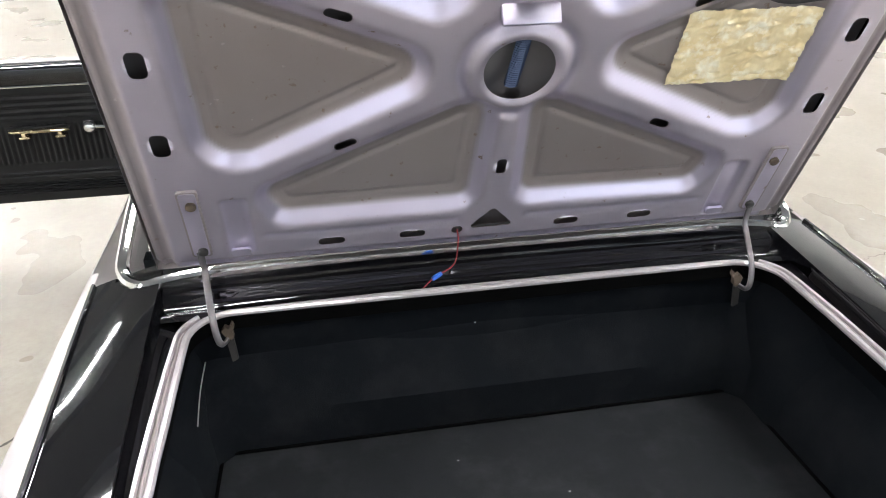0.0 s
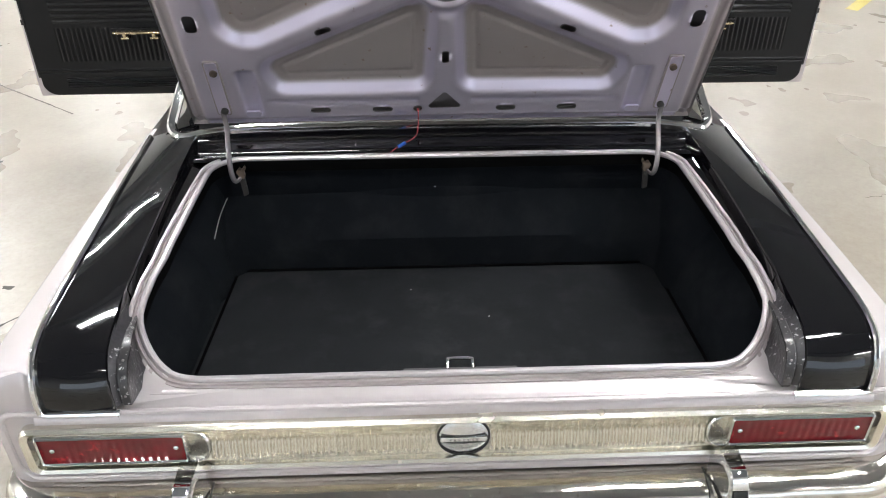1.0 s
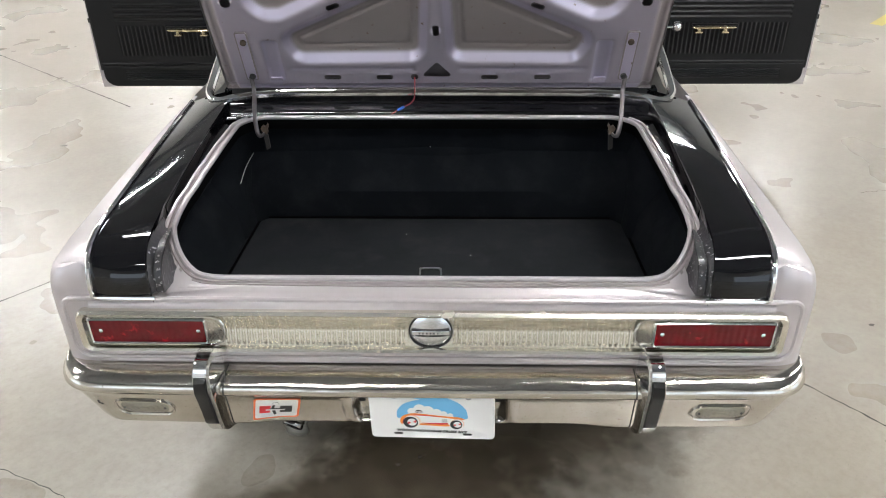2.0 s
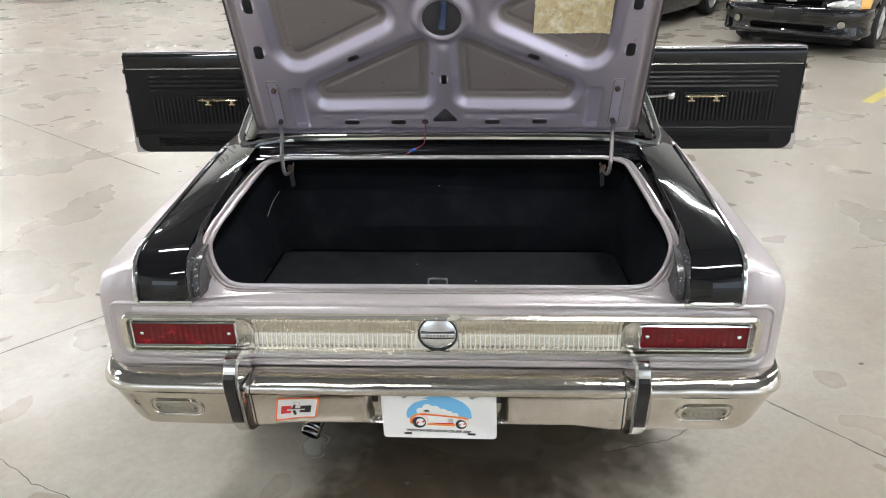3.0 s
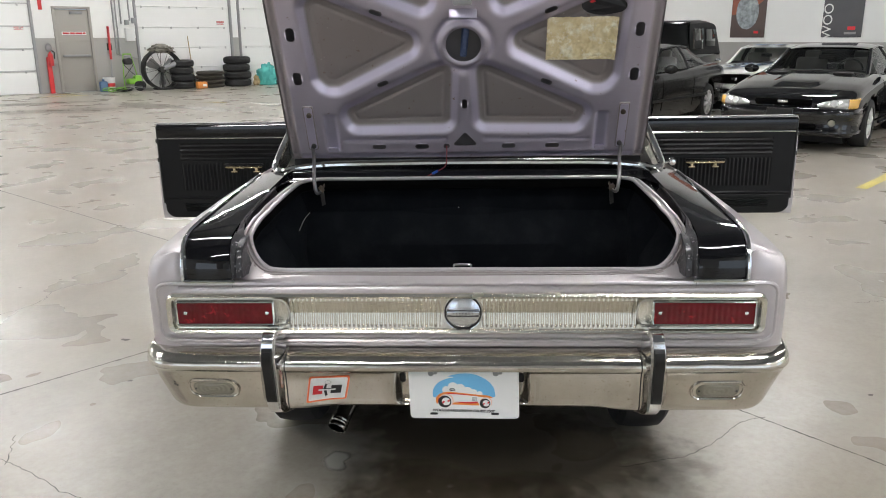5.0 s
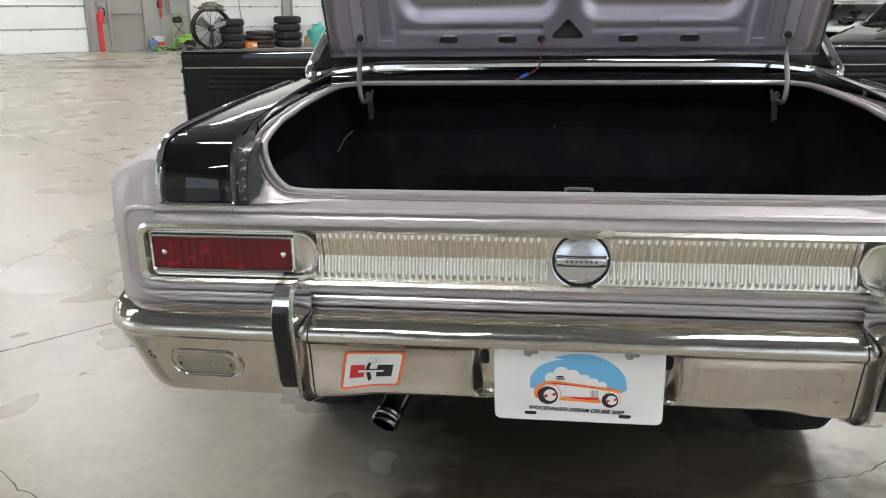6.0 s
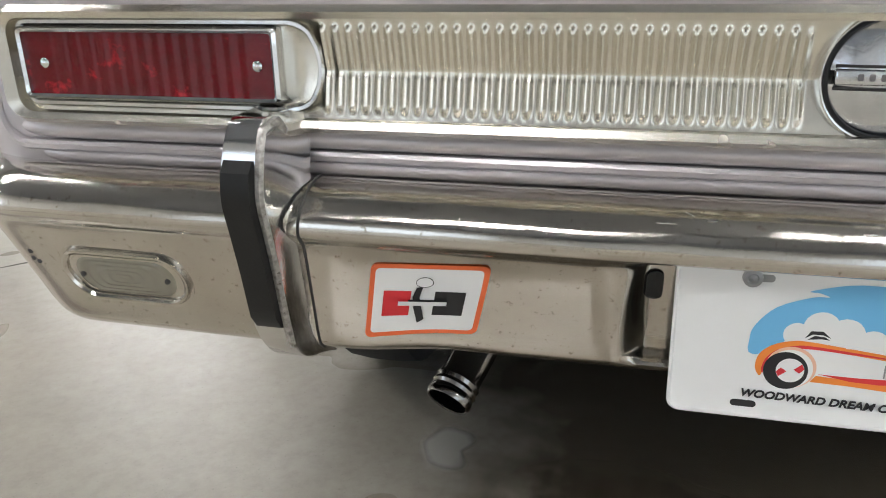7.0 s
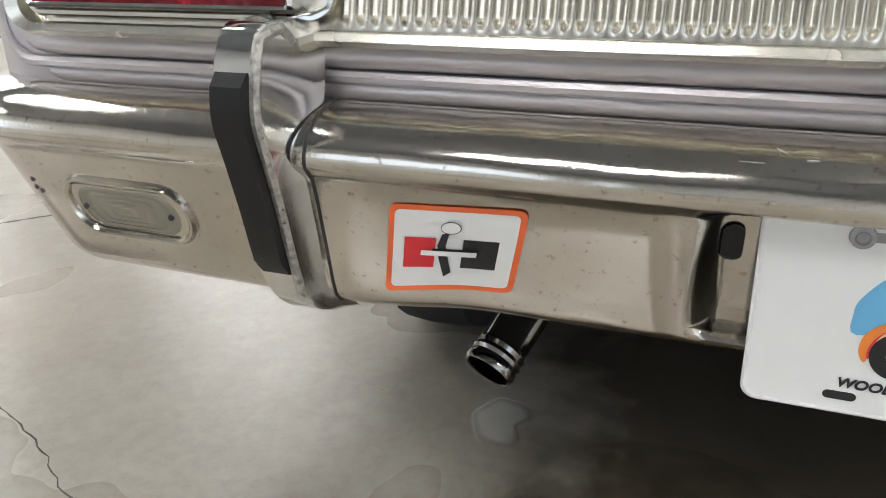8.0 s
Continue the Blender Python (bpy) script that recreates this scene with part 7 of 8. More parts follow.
def black_coupe(m, label):
    """A rounded sports coupe."""
    c = thing("sports_coupe", label, "car", m, "parked cars")
    st = [(-2.30, 0.72, 0.86, 0.36), (-2.22, 0.80, 0.98, 0.28), (-1.9, 0.88, 1.02, 0.24), (-1.2, 0.91, 1.00, 0.22), (0.0, 0.91, 0.96, 0.20), (0.75, 0.91, 0.97, 0.20), (1.2, 0.90, 0.93, 0.20), (1.7, 0.885, 0.86, 0.20), (2.0, 0.885, 0.80, 0.20), (2.14, 0.875, 0.765, 0.20), (2.24, 0.83, 0.735, 0.20), (2.30, 0.74, 0.71, 0.22), (2.335, 0.62, 0.69, 0.26), (2.36, 0.42, 0.66, 0.30)]
    b = car_body(c, st, BLACK_CAR, (1.36, -1.21), 0.325, "glossy black rounded body")
    greenhouse(c, [(0.86, 0.955, 0.70, 0.80, 0.94), (0.10, 1.30, 0.575, 0.79, 0.94), (-0.35, 1.345, 0.57, 0.78, 0.95), (-0.85, 1.325, 0.555, 0.77, 0.97), (-1.62, 1.02, 0.62, 0.72, 0.98)], BLACK_CAR)
    for s in (-1, 1):
        for y in (1.36, -1.21):
            wheel_under(c, s * 0.78, y, 0.325, 0.235)
        lamp_strip("headlight", [(0.42, 2.375), (0.48, 2.372), (0.55, 2.358), (0.63, 2.340), (0.70, 2.322), (0.775, 2.290)], s, 0.578, 0.698, HEAD_LENS, c, "clear headlight lens", 0.075)
        lamp_strip("turn_lamp", [(0.778, 2.287), (0.815, 2.258), (0.848, 2.222), (0.868, 2.175)], s, 0.582, 0.692, AMBER, c, "amber turn lamp")
        bm = bmesh.new()
        add_lathe(bm, [(0, 0.045), (0.004, 0.03), (0.002, 0.0)], (s * 0.62, 2.352, 0.638), (s * 0.2, 1, 0), 20)
        part("reflector", bm, RIM, c)
        blob_part("mirror", (s * 0.97, 0.60, 1.00), (0.11, 0.06, 0.065), BLACK_CAR, c, "black door mirror")
        bm = bmesh.new()
        add_lathe(bm, [(0, 0.045), (0.008, 0.04), (0.004, 0.03), (0.01, 0)], (s * 0.63, 2.425, 0.395), (s * 0.35, 1, 0), 20)
        part("fog_lamp", bm, CLEAR_LENS, c, "round fog lamp")
        box_part("hood_scoop", (0.24, 0.16, 0.025), (s * 0.42, 1.0, 0.965), DARK_METAL, c, bevel=0.01)
        tube_part("wiper", [(s * 0.02 + 0.2, 0.88, 0.985), (s * 0.4 + 0.1, 0.84, 1.01)], 0.008, DARK_METAL, c, seg=5)
        bm = bmesh.new()
        add_tube(bm, [(s * 0.915, 0.85, 0.30), (s * 0.918, 0.0, 0.29), (s * 0.915, -0.75, 0.30)], 0.02, 6)
        part("side_skirt", bm, BLACK_CAR, c)
        for y in (0.72, -0.42):
            door_seam(c, st, y, s)
        box_part("door_handle", (0.02, 0.12, 0.03), (s * 0.915, -0.30, 0.80), BLACK_CAR, c, bevel=0.008)
    box_part("grille", (0.74, 0.12, 0.11), (0, 2.311, 0.635), NEAR_BLACK, c, "dark grille opening", bevel=0.04)
    box_part("emblem", (0.13, 0.02, 0.04), (0, 2.382, 0.650), CHROME, c, "small chrome emblem", bevel=0.012)
    box_part("intake", (0.90, 0.06, 0.075), (0, 2.452, 0.345), NEAR_BLACK, c, "dark lower intake", bevel=0.03)
    box_part("plate_holder", (0.33, 0.03, 0.15), (0.0, 2.485, 0.490), RUBBER, c, "blank black plate holder", bevel=0.008)
    # rounded bumper skin that stands out below the lamps
    plan = smooth_line([(-0.893, 1.90, 0), (-0.893, 2.06, 0), (-0.875, 2.18, 0), (-0.81, 2.31, 0), (-0.66, 2.405, 0), (-0.40, 2.455, 0), (0, 2.475, 0), (0.40, 2.455, 0), (0.66, 2.405, 0), (0.81, 2.31, 0), (0.875, 2.18, 0), (0.893, 2.06, 0), (0.893, 1.90, 0)], 4)
    rows = []
    for k, q in enumerate(plan):
        d = (plan[min(k + 1, len(plan) - 1)] - plan[max(k - 1, 0)]).normalized()
        n = Vector((-d.y, d.x, 0))
        rows.append([Vector((q.x, q.y, 0)) + n * o + Vector((0, 0, z)) for o, z in ((-0.14, 0.595), (-0.05, 0.582), (-0.012, 0.566), (0.0, 0.545), (0.004, 0.50), (0.0, 0.455), (-0.012, 0.435), (-0.012, 0.40), (-0.018, 0.30), (-0.004, 0.275), (-0.012, 0.245), (-0.10, 0.225))])
    bm = bmesh.new()
    add_grid(bm, rows)
    part("front_bumper", bm, BLACK_CAR, c, "glossy black rounded bumper", smooth=50)
    tab = np.array(st)
    bm = bmesh.new()
    add_grid(bm, [[(u, y, float(np.interp(y, tab[:, 0], tab[:, 2])) + 0.002 + 0.030 * float((1 - step(np.array(abs(u)), 0.22, 0.40)) * step(np.array(2.25 - y), 0.0, 0.7) * step(np.array(y), 0.78, 0.95))) for u in np.linspace(-0.42, 0.42, 29)] for y in np.linspace(0.8, 2.25, 30)])
    part("power_dome", bm, BLACK_CAR, c, "raised middle of the hood", smooth=80)
    return c


HEAD = 144.8
black_coupe(pose(5.41, 10.50, 0, 0, 0, HEAD), "glossy black sports coupe parked in the hall")


def grey_coupe(m):
    c = thing("touring_coupe", "dusty dark grey two-door coupe parked in the hall", "car", m, "parked cars")
    st = [(-2.45, 0.70, 0.84, 0.40), (-2.38, 0.80, 0.98, 0.32), (-2.0, 0.88, 1.02, 0.26), (-1.2, 0.915, 1.00, 0.22), (0.0, 0.92, 0.95, 0.20), (0.9, 0.91, 0.94, 0.20), (1.7, 0.89, 0.86, 0.20), (2.2, 0.84, 0.76, 0.22), (2.42, 0.70, 0.66, 0.28)]
    car_body(c, st, DULL_CAR, (1.45, -1.35), 0.335, "dusty dark body")
    greenhouse(c, [(0.95, 0.945, 0.70, 0.82, 0.93), (0.15, 1.29, 0.58, 0.81, 0.93), (-0.4, 1.34, 0.575, 0.80, 0.94), (-0.95, 1.31, 0.56, 0.79, 0.96), (-1.75, 1.03, 0.62, 0.74, 0.99)], DULL_CAR)
    for s in (-1, 1):
        for y in (1.45, -1.35):
            wheel_under(c, s * 0.79, y, 0.335, 0.225, 7)
        blob_part("mirror", (s * 0.99, 0.70, 0.98), (0.11, 0.07, 0.07), DULL_CAR, c, "door mirror")
        box_part("rub_strip", (0.02, 2.4, 0.045), (s * 0.925, 0.0, 0.50), RUBBER, c, "black side rub strip", bevel=0.006)
        for y in (0.75, -0.55):
            door_seam(c, st, y, s)
        box_part("tail_lamp", (0.5, 0.06, 0.12), (s * 0.45, -2.40, 0.80), RED_LENS, c, bevel=0.02)
        blob_part("headlight", (s * 0.58, 2.22, 0.63), (0.22, 0.12, 0.06), HEAD_LENS, c, turn=-s * 15)
    return c


def white_coupe(m):
    c = thing("classic_coupe", "white classic coupe with dark stripes parked in the hall", "car", m, "parked cars")
    st = [(-2.28, 0.80, 0.84, 0.40), (-2.2, 0.85, 0.92, 0.32), (-1.2, 0.88, 0.93, 0.24), (0.0, 0.88, 0.92, 0.22), (0.8, 0.88, 0.93, 0.22), (1.6, 0.87, 0.91, 0.22), (2.15, 0.85, 0.86, 0.26), (2.30, 0.80, 0.80, 0.34)]
    car_body(c, st, WHITE_CAR, (1.45, -1.3), 0.32, "white body")
    greenhouse(c, [(0.75, 0.93, 0.66, 0.76, 0.92), (0.22, 1.24, 0.57, 0.75, 0.92), (-0.3, 1.29, 0.565, 0.74, 0.92), (-0.75, 1.27, 0.555, 0.73, 0.92), (-1.75, 0.96, 0.58, 0.70, 0.92)], WHITE_CAR)
    for s in (-1, 1):
        for y in (1.45, -1.3):
            wheel_under(c, s * 0.77, y, 0.32, 0.2)
        box_part("stripe", (0.20, 1.5, 0.006), (s * 0.17, 1.45, 0.935), BLUE_STRIPE, c, "dark stripe over the hood", m=Matrix.Rotation(radians(-1.0), 4, "X"))
        box_part("stripe", (0.20, 0.95, 0.006), (s * 0.17, -0.27, 1.303), BLUE_STRIPE, c)
        bm = bmesh.new()
        add_lathe(bm, [(0, 0.10), (0.03, 0.09), (0.04, 0.0)], (s * 0.66, 2.29, 0.70), (0, 1, 0), 20)
        part("headlight", bm, HEAD_LENS, c, "round headlight")
        blob_part("mirror", (s * 0.93, 0.55, 0.98), (0.07, 0.04, 0.05), CHROME, c)
    box_part("grille", (0.62, 0.05, 0.17), (0, 2.285, 0.69), NEAR_BLACK, c, "dark grille with a chrome surround", bevel=0.02)
    bm = bmesh.new()
    add_tube(bm, [(u, 2.315, 0.69 + v) for u, v in rounded_outline(0.62, 0.17, 0.04)], 0.010, 6, closed=True)
    part("grille_frame", bm, CHROME, c)
    box_part("emblem", (0.12, 0.02, 0.06), (0, 2.318, 0.69), CHROME, c, "chrome emblem", bevel=0.01)
    box_part("bumper", (1.70, 0.12, 0.11), (0, 2.34, 0.46), CHROME, c, "chrome bumper", bevel=0.03)
    return c


def jeep(m):
    c = thing("off_roader", "black open off-road vehicle with a canvas soft top", "off-road vehicle", m, "parked cars")
    box_part("tub", (1.50, 2.05, 0.50), (0, -0.57, 0.85), BLACK_CAR, c, bevel=0.05)
    box_part("hood", (1.20, 1.25, 0.36), (0, 1.05, 0.92), BLACK_CAR, c, bevel=0.06)
    box_part("grille", (1.10, 0.06, 0.40), (0, 1.69, 0.86), BLACK_CAR, c, bevel=0.02)
    bm = bmesh.new()
    add_grid(bm, [[(x * w, y, z) for x in (-1, 1)] for y, z, w in ((0.40, 1.10, 0.70), (0.28, 1.74, 0.63))])
    part("windscreen", bm, CAR_GLASS, c)
    bm = bmesh.new()
    add_tube(bm, [(-0.72, 0.43, 1.08), (-0.65, 0.29, 1.76), (0.65, 0.29, 1.76), (0.72, 0.43, 1.08)], 0.035, 8, closed=True)
    part("screen_frame", bm, BLACK_CAR, c)
    bm = bmesh.new()
    rows = []
    for y, zt, w in ((0.28, 1.78, 0.66), (-0.6, 1.83, 0.68), (-1.15, 1.80, 0.68), (-1.30, 1.74, 0.68), (-1.50, 1.10, 0.74)):
        rows.append([(-w - 0.06, y, 1.10), (-w - 0.02, y, 0.6 * zt + 0.44), (-w, y, zt - 0.05), (-w * 0.8, y, zt), (w * 0.8, y, zt), (w, y, zt - 0.05), (w + 0.02, y, 0.6 * zt + 0.44), (w + 0.06, y, 1.10)])
    add_grid(bm, rows)
    part("soft_top", bm, SOFT_TOP, c, "black canvas soft top", smooth=30)
    for s in (-1, 1):
        for y in (1.15, -1.05):
            wheel_under(c, s * 0.74, y, 0.36, 0.25)
        box_part("fender", (0.28, 0.95, 0.06), (s * 0.74, 1.15, 0.88), RUBBER, c, bevel=0.02)
        box_part("door_window", (0.01, 0.60, 0.44), (s * 0.745, -0.06, 1.42), CAR_GLASS, c, "clear door window", bevel=0.004, m=Matrix.Rotation(radians(-s * 3), 4, "Y"))
        box_part("side_window", (0.01, 0.60, 0.38), (s * 0.735, -0.86, 1.45), DARK_GLASS, c, bevel=0.004, m=Matrix.Rotation(radians(-s * 3), 4, "Y"))
        box_part("mirror", (0.16, 0.06, 0.2), (s * 0.90, 0.34, 1.30), RUBBER, c, "black door mirror", bevel=0.02)
    box_part("under_frame", (1.0, 3.2, 0.15), (0, -0.1, 0.55), DARK_METAL, c)
    return c


DULL_CAR = node_mat("dusty_dark_paint", (0.011, 0.0105, 0.0105), 0.20, 0.0, 0.35, scale=5, fine=400, rough_var=0.05, bump=0.01, dark=(0.024, 0.023, 0.022), coat_rough=0.08, spec=0.1)
grey_coupe(pose(2.62, 11.71, 0, 0, 0, HEAD))
grey_coupe(pose(8.7, 13.7, 0, 0, 0, HEAD))
white_coupe(pose(6.20, 15.17, 0, 0, 0, HEAD))
jeep(pose(4.20, 16.30, 0, 0, 0, HEAD))


# ---- things along the door wall ----
def by_wall(s, out):
    """A place s metres along the door wall and so far out from it."""
    return ROOM @ pose(s - 13.10, -out, 0)


def tyre_stack(s, n, r, h, worn=False):
    for k in range(n):
        t = thing("stacked_tyre", "worn brown-black tyre lying in a low stack" if worn else "black tyre lying in a stack by the wall", "tyre", by_wall(s + 0.02 * math.sin(k * 2.3), 0.55) @ pose(0, 0, k * h), "stacked tyres")
        bm = bmesh.new()
        add_lathe(bm, [(0.01, r * 0.62), (0.0, r * 0.72), (h * 0.08, r * 0.92), (h * 0.25, r), (h * 0.75, r), (h * 0.92, r * 0.92), (h, r * 0.72), (h - 0.01, r * 0.62)], (0, 0, 0), (0, 0, 1), 36)
        part("casing", bm, TYRE_BROWN if worn else TYRE, t)
        for z in (h * 0.36, h * 0.5, h * 0.64):
            bm = bmesh.new()
            add_tube(bm, [(r * math.cos(a), r * math.sin(a), z) for a in np.linspace(0, math.tau, 33)[:-1]], 0.008, 4, closed=True)
            part("tread_rib", bm, TYRE_BROWN if worn else TYRE, t)


tyre_stack(3.74, 4, 0.35, 0.215)
tyre_stack(4.62, 4, 0.43, 0.125, True)
tyre_stack(5.55, 4, 0.42, 0.232)

fan = thing("drum_fan", "large black drum fan with wire guard and cloth", "fan", by_wall(3.10, 0.60))
bm = bmesh.new()
add_lathe(bm, [(-0.16, 0.55), (-0.16, 0.58), (0.16, 0.58), (0.16, 0.55)], (0, 0, 0.59), (0, 1, 0), 48)
part("drum", bm, RUBBER, fan, "black round drum")
for y in (-0.16, 0.15):
    bm = bmesh.new()
    add_tube(bm, [(0.55 * math.cos(a), y, 0.59 + 0.55 * math.sin(a)) for a in np.linspace(0, math.tau, 41)[:-1]], 0.012, 5, closed=True)
    part("guard_ring", bm, DARK_METAL, fan)
    for k in range(10):
        a = math.tau * k / 10 + (0.2 if y > 0 else 0)
        tube_part("guard_wire", [(0.06 * math.cos(a), y * 0.6, 0.59 + 0.06 * math.sin(a)), (0.56 * math.cos(a), y, 0.59 + 0.56 * math.sin(a))], 0.0055, DARK_METAL, fan, seg=4)
tube_part("stay", [(0.02, -0.05, 0.60), (0.50, -0.12, 0.80)], 0.075, RAIL_GREY, fan, "grey motor stay", seg=10)
tube_part("stay", [(0.0, -0.02, 0.56), (-0.05, -0.1, 0.06)], 0.04, DARK_METAL, fan, seg=8)
for k in range(3):
    a = math.tau * k / 3 + 0.5
    bm = bmesh.new()
    add_grid(bm, [[(r * math.cos(a + w * t), 0.02 + 0.07 * t, 0.59 + r * math.sin(a + w * t)) for t in (-1, -0.5, 0, 0.5, 1)] for r, w in ((0.08, 0.5), (0.2, 0.42), (0.36, 0.36), (0.46, 0.30))])
    part("blade", bm, RAIL_GREY, fan, "grey metal fan blade", smooth=60)
bm = bmesh.new()
add_cylinder(bm, (0, -0.12, 0.59), (0, 0.12, 0.59), 0.09)
part("motor", bm, DARK_METAL, fan)
bm = bmesh.new()
bmesh.ops.create_icosphere(bm, subdivisions=4, radius=1.0)
for v in bm.verts:
    n = noise.fractal(v.co * 2.0 + Vector((4, 0, 0)), 0.6, 2.0, 5)
    q = v.co * (1 + 0.35 * n)
    v.co = Vector((0.04 + 0.34 * q.x, 0.24 * q.y, 1.20 + 0.13 * q.z - 0.5 * (0.34 * q.x) ** 2))
part("cloth", bm, node_mat("grey_cloth", (0.20, 0.19, 0.16), 0.85, fine=80, bump=0.3), fan, "crumpled grey cloth over the drum", smooth=60)
box_part("foot", (0.5, 0.4, 0.05), (0, 0, 0.025), RUBBER, fan, bevel=0.01)

ext = thing("fire_extinguisher_stand", "red fire extinguisher on a red stand", "fire extinguisher", by_wall(0.12, 0.12))
box_part("stand", (0.12, 0.08, 1.0), (0, 0, 0.5), RED_PAINT, ext, bevel=0.015)
bm = bmesh.new()
add_lathe(bm, [(0, 0.07), (0.3, 0.07), (0.36, 0.03), (0.40, 0.03)], (0.04, -0.06, 0.76), (0, 0, 1), 20)
part("cylinder", bm, RED_PAINT, ext)
blob_part("valve", (0.02, -0.05, 1.25), (0.09, 0.08, 0.12), RAIL_GREY, ext, "steel valve head")
tube_part("hose", [(0.06, -0.06, 1.2), (0.15, -0.07, 1.12), (0.13, -0.07, 0.95)], 0.02, RUBBER, ext, seg=6)

bucket = thing("white_bucket", "white plastic bucket with red print", "bucket", by_wall(1.60, 0.40))
bm = bmesh.new()
add_lathe(bm, [(0, 0.0), (0.0, 0.14), (0.38, 0.165), (0.40, 0.172), (0.40, 0.15), (0.05, 0.13)], (0, 0, 0), (0, 0, 1), 24)
part("pail", bm, WHITE_PLASTIC, bucket)
bm = bmesh.new()
add_lathe(bm, [(0.14, 0.1505), (0.17, 0.1525), (0.22, 0.1555), (0.24, 0.157)], (0, 0, 0), (0, 0, 1), 24)
part("print_band", bm, RED_PAINT, bucket)
jug = thing("blue_jug", "blue plastic jug on the floor", "jug", by_wall(1.40, 0.5))
box_part("jug_body", (0.22, 0.16, 0.30), (0, 0, 0.15), BLUE_PLASTIC, jug, bevel=0.04)
bm = bmesh.new()
add_cylinder(bm, (0, 0, 0.29), (0, 0, 0.36), 0.035)
part("cap", bm, BLUE_PLASTIC, jug)
broom = thing("long_brush", "long brush with a red handle leaning on the wall", "brush", by_wall(1.80, 0.16))
tube_part("handle", [(0.0, 0.0, 0.9), (0.04, 0.12, 1.83)], 0.035, RED_PAINT, broom, seg=8)
tube_part("pole", [(-0.10, -0.12, 0.0), (0.0, 0.0, 0.92)], 0.02, RAIL_GREY, broom, seg=8)
broom = thing("wooden_pole", "thin wooden pole leaning on the garage door", "pole", by_wall(4.25, 0.12))
tube_part("pole", [(0, -0.1, 0), (-0.05, 0.05, 1.55)], 0.014, PAPER, broom, seg=6)

washer = thing("pressure_washer", "lime green pressure washer with black wheels and engine", "pressure washer", by_wall(2.18, 0.5))
bm = bmesh.new()
add_box(bm, (0.40, 0.30, 0.16), (0.10, 0, 0.27), 0.05)
add_box(bm, (0.22, 0.26, 0.12), (0.20, 0, 0.38), 0.05)
part("housing", bm, LIME, washer)
box_part("motor", (0.26, 0.22, 0.17), (-0.02, 0.05, 0.84), DARK_METAL, washer, "dark engine block", bevel=0.05)
bm = bmesh.new()
add_cylinder(bm, (-0.02, -0.10, 0.86), (-0.02, -0.02, 0.86), 0.085, 0.06, 18)
part("recoil_cover", bm, DARK_METAL, washer)
for s in (-1, 1):
    tube_part("frame_tube", smooth_line([(s * 0.22, -0.12, 0.05), (s * 0.19, -0.02, 0.45), (s * 0.13, 0.08, 0.92), (s * 0.10, 0.1, 1.05)], 4), 0.014, LIME, washer, seg=6)
    tube_part("brace", [(s * 0.20, -0.05, 0.36), (-s * 0.15, 0.05, 0.76)], 0.010, DARK_METAL, washer, seg=5)
    bm = bmesh.new()
    add_lathe(bm, [(-0.04, 0.08), (-0.045, 0.13), (-0.03, 0.145), (0.03, 0.145), (0.045, 0.13), (0.04, 0.08), (0.04, 0.0)], (0.34 if s > 0 else 0.16, -0.05 + 0.2 * s, 0.145), (0, 1, 0), 24)
    part("wheel", bm, TYRE, washer, "black wheel")
tube_part("handle", [(-0.12, 0.1, 1.05), (0.12, 0.1, 1.05)], 0.02, LIME, washer, seg=6)
hose = thing("coiled_hose", "tangled dark hose coiled on the floor", "hose", by_wall(1.9, 0.75))
rng = random.Random(44)
for k in range(6):
    bm = bmesh.new()
    cx, cy, rx, ry, ph = rng.uniform(-0.35, 0.35), rng.uniform(-0.08, 0.08), rng.uniform(0.16, 0.34), rng.uniform(0.10, 0.18), rng.uniform(0, 6)
    add_tube(bm, [(rx * math.cos(a) + cx, ry * math.sin(a) + cy, 0.016 + 0.012 * k + 0.03 * (1 + math.sin(2 * a + ph))) for a in np.linspace(0, math.tau, 33)[:-1]], 0.013, 5, closed=True)
    part("coil", bm, (RUBBER, LIME, RAIL_GREY)[k % 3], hose)

carton = thing("small_carton", "orange cardboard carton on the floor", "carton", by_wall(4.15, 0.95))
box_part("box", (0.30, 0.2, 0.20), (0, 0, 0.10), CARTON, carton, bevel=0.008)
box_part("print", (0.12, 0.002, 0.07), (0.06, -0.102, 0.1), WHITE_PLASTIC, carton)


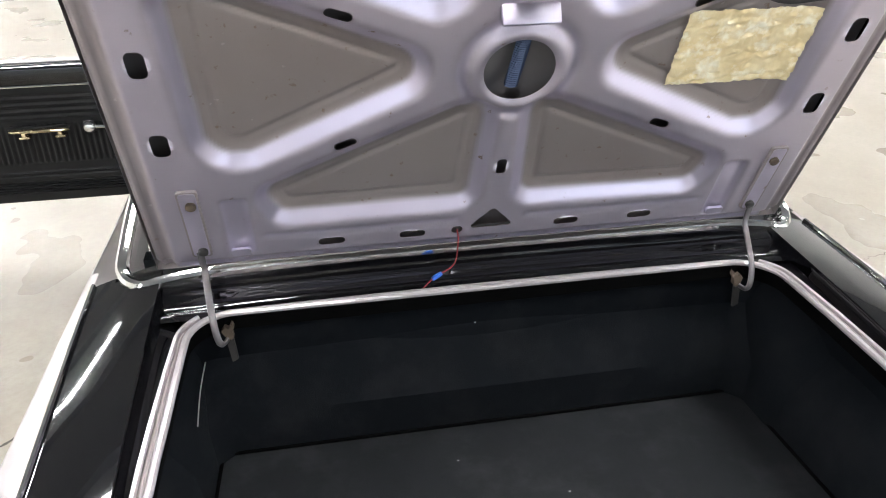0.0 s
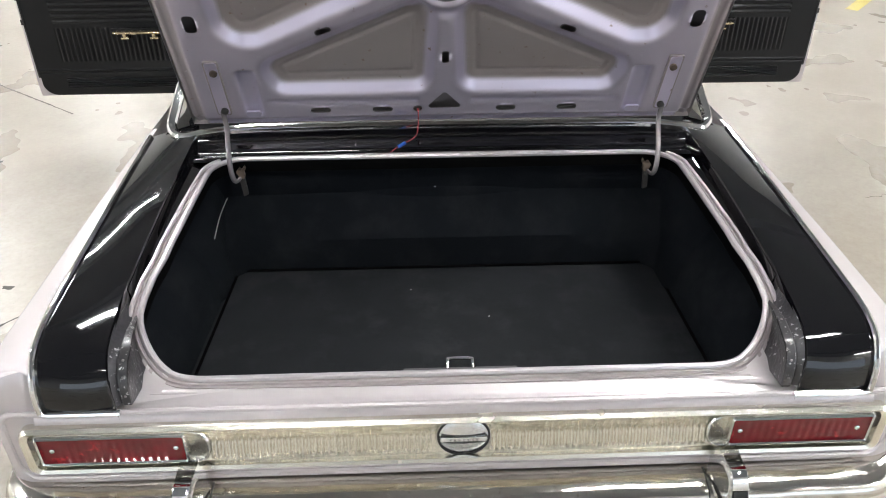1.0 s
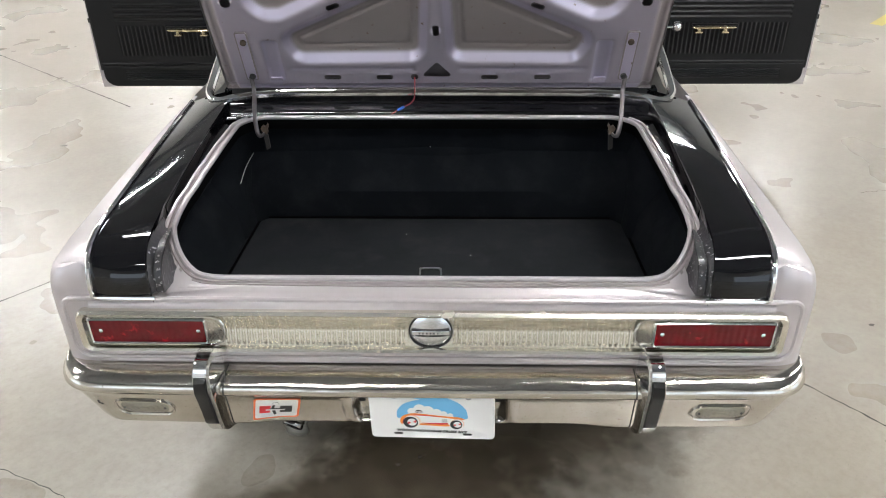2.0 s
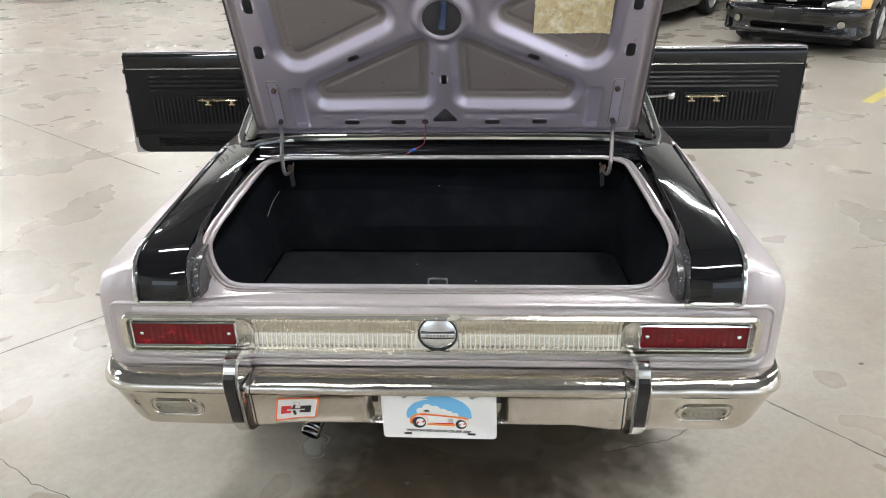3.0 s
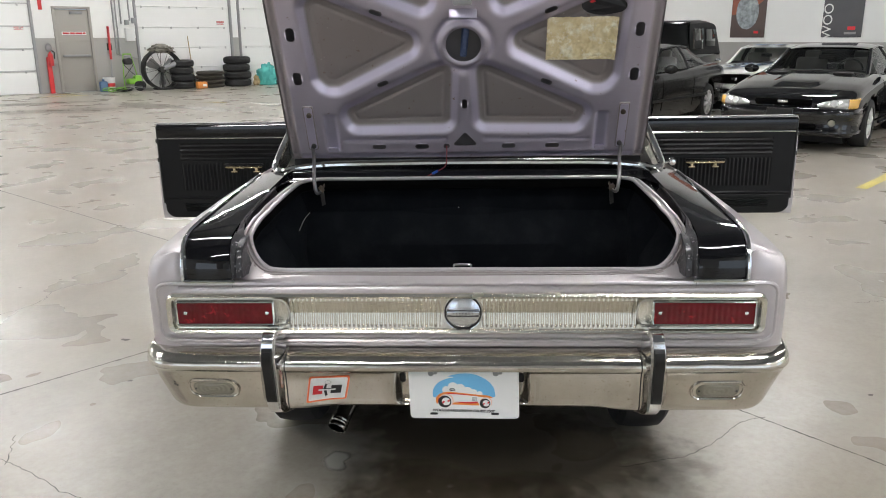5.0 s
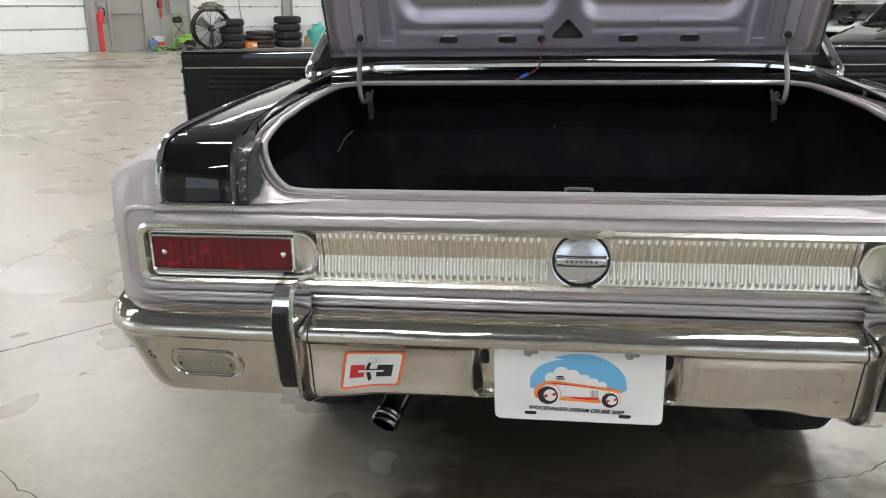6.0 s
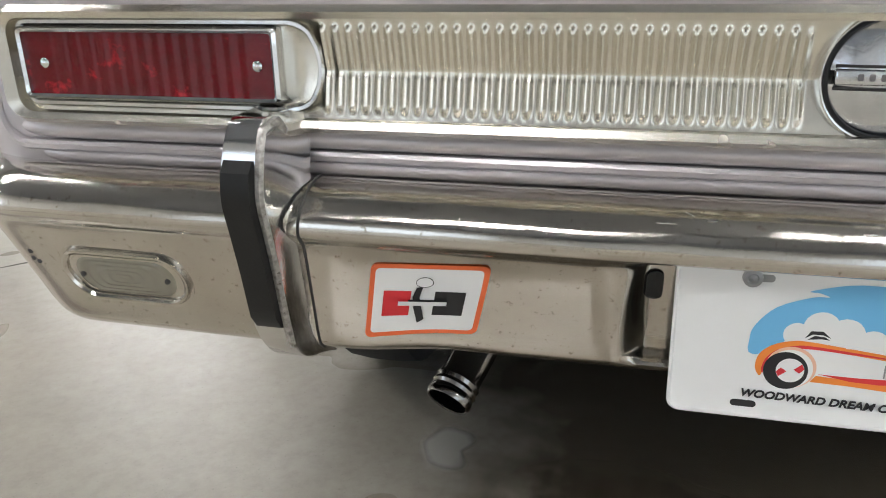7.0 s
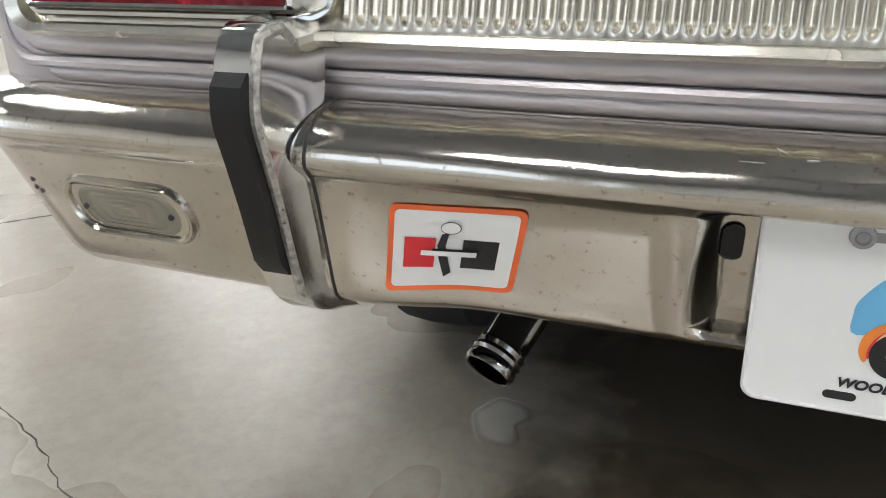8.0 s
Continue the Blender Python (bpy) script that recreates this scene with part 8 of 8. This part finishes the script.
def heap(name, label, category, s, out, r, material, seed):
    """A crumpled soft heap."""
    ob = thing(name, label, category, by_wall(s, out))
    rng = random.Random(seed)
    bm = bmesh.new()
    bmesh.ops.create_icosphere(bm, subdivisions=4, radius=1.0)
    for v in bm.verts:
        n = noise.fractal(v.co * 2.2 + Vector((seed, 0, 0)), 0.6, 2.0, 5)
        v.co *= 1 + 0.30 * n
        v.co = Vector((v.co.x * r[0], v.co.y * r[1], max(0.0, v.co.z + 0.55) * r[2] / 1.5))
    part("folds", bm, material, ob, smooth=60)
    return ob


heap("teal_cloth", "heap of teal cloth by the wall", "cloth", 6.62, 0.55, (0.36, 0.3, 0.62), TEAL, 3)
heap("black_bag", "black plastic bag lying by the wall", "bag", 7.12, 0.6, (0.5, 0.3, 0.22), RUBBER, 5)
heap("paper_bag", "brown paper bag by the wall", "bag", 6.20, 0.5, (0.14, 0.14, 0.30), PAPER, 7)
heap("white_bag", "white plastic bag by the wall", "bag", 6.06, 0.45, (0.12, 0.12, 0.42), WHITE_PLASTIC, 9)

panel_box = thing("fuse_box", "white electrical box with conduits on the wall", "electrical box", by_wall(2.44, 0.08))
box_part("cabinet", (0.26, 0.12, 0.36), (0, 0, 1.60), WHITE_PLASTIC, panel_box, bevel=0.01)
box_part("switch", (0.12, 0.08, 0.14), (-0.05, 0.02, 1.95), RAIL_GREY, panel_box, bevel=0.01)
box_part("switch", (0.12, 0.08, 0.16), (0.16, 0.02, 2.0), RAIL_GREY, panel_box, bevel=0.01)
for x, z0 in ((-0.42, 1.05), (-0.33, 1.05), (-0.2, 1.9), (0.05, 2.0)):
    tube_part("conduit", [(x, 0.04, z0), (x, 0.04, 4.5)], 0.022, RAIL_GREY, panel_box, seg=8)
tube_part("conduit", [(-0.42, 0.04, 1.05), (-0.2, 0.02, 0.98), (0.2, 0.02, 0.92)], 0.018, RAIL_GREY, panel_box, seg=6)
box_part("outlet_box", (0.12, 0.08, 0.2), (-0.62, 0.02, 1.26), RUBBER, panel_box, bevel=0.008)
sign = thing("exit_sign", "red lettered exit sign above the door", "sign", by_wall(0.92, 0.05))
box_part("sign_body", (0.36, 0.06, 0.2), (0, 0, 2.72), RED_PAINT, sign, bevel=0.01)
sign = thing("wall_sign", "small red fire notice on the wall", "sign", by_wall(0.10, 0.012))
box_part("sheet", (0.1, 0.006, 0.3), (0, 0, 2.42), RED_PAINT, sign)
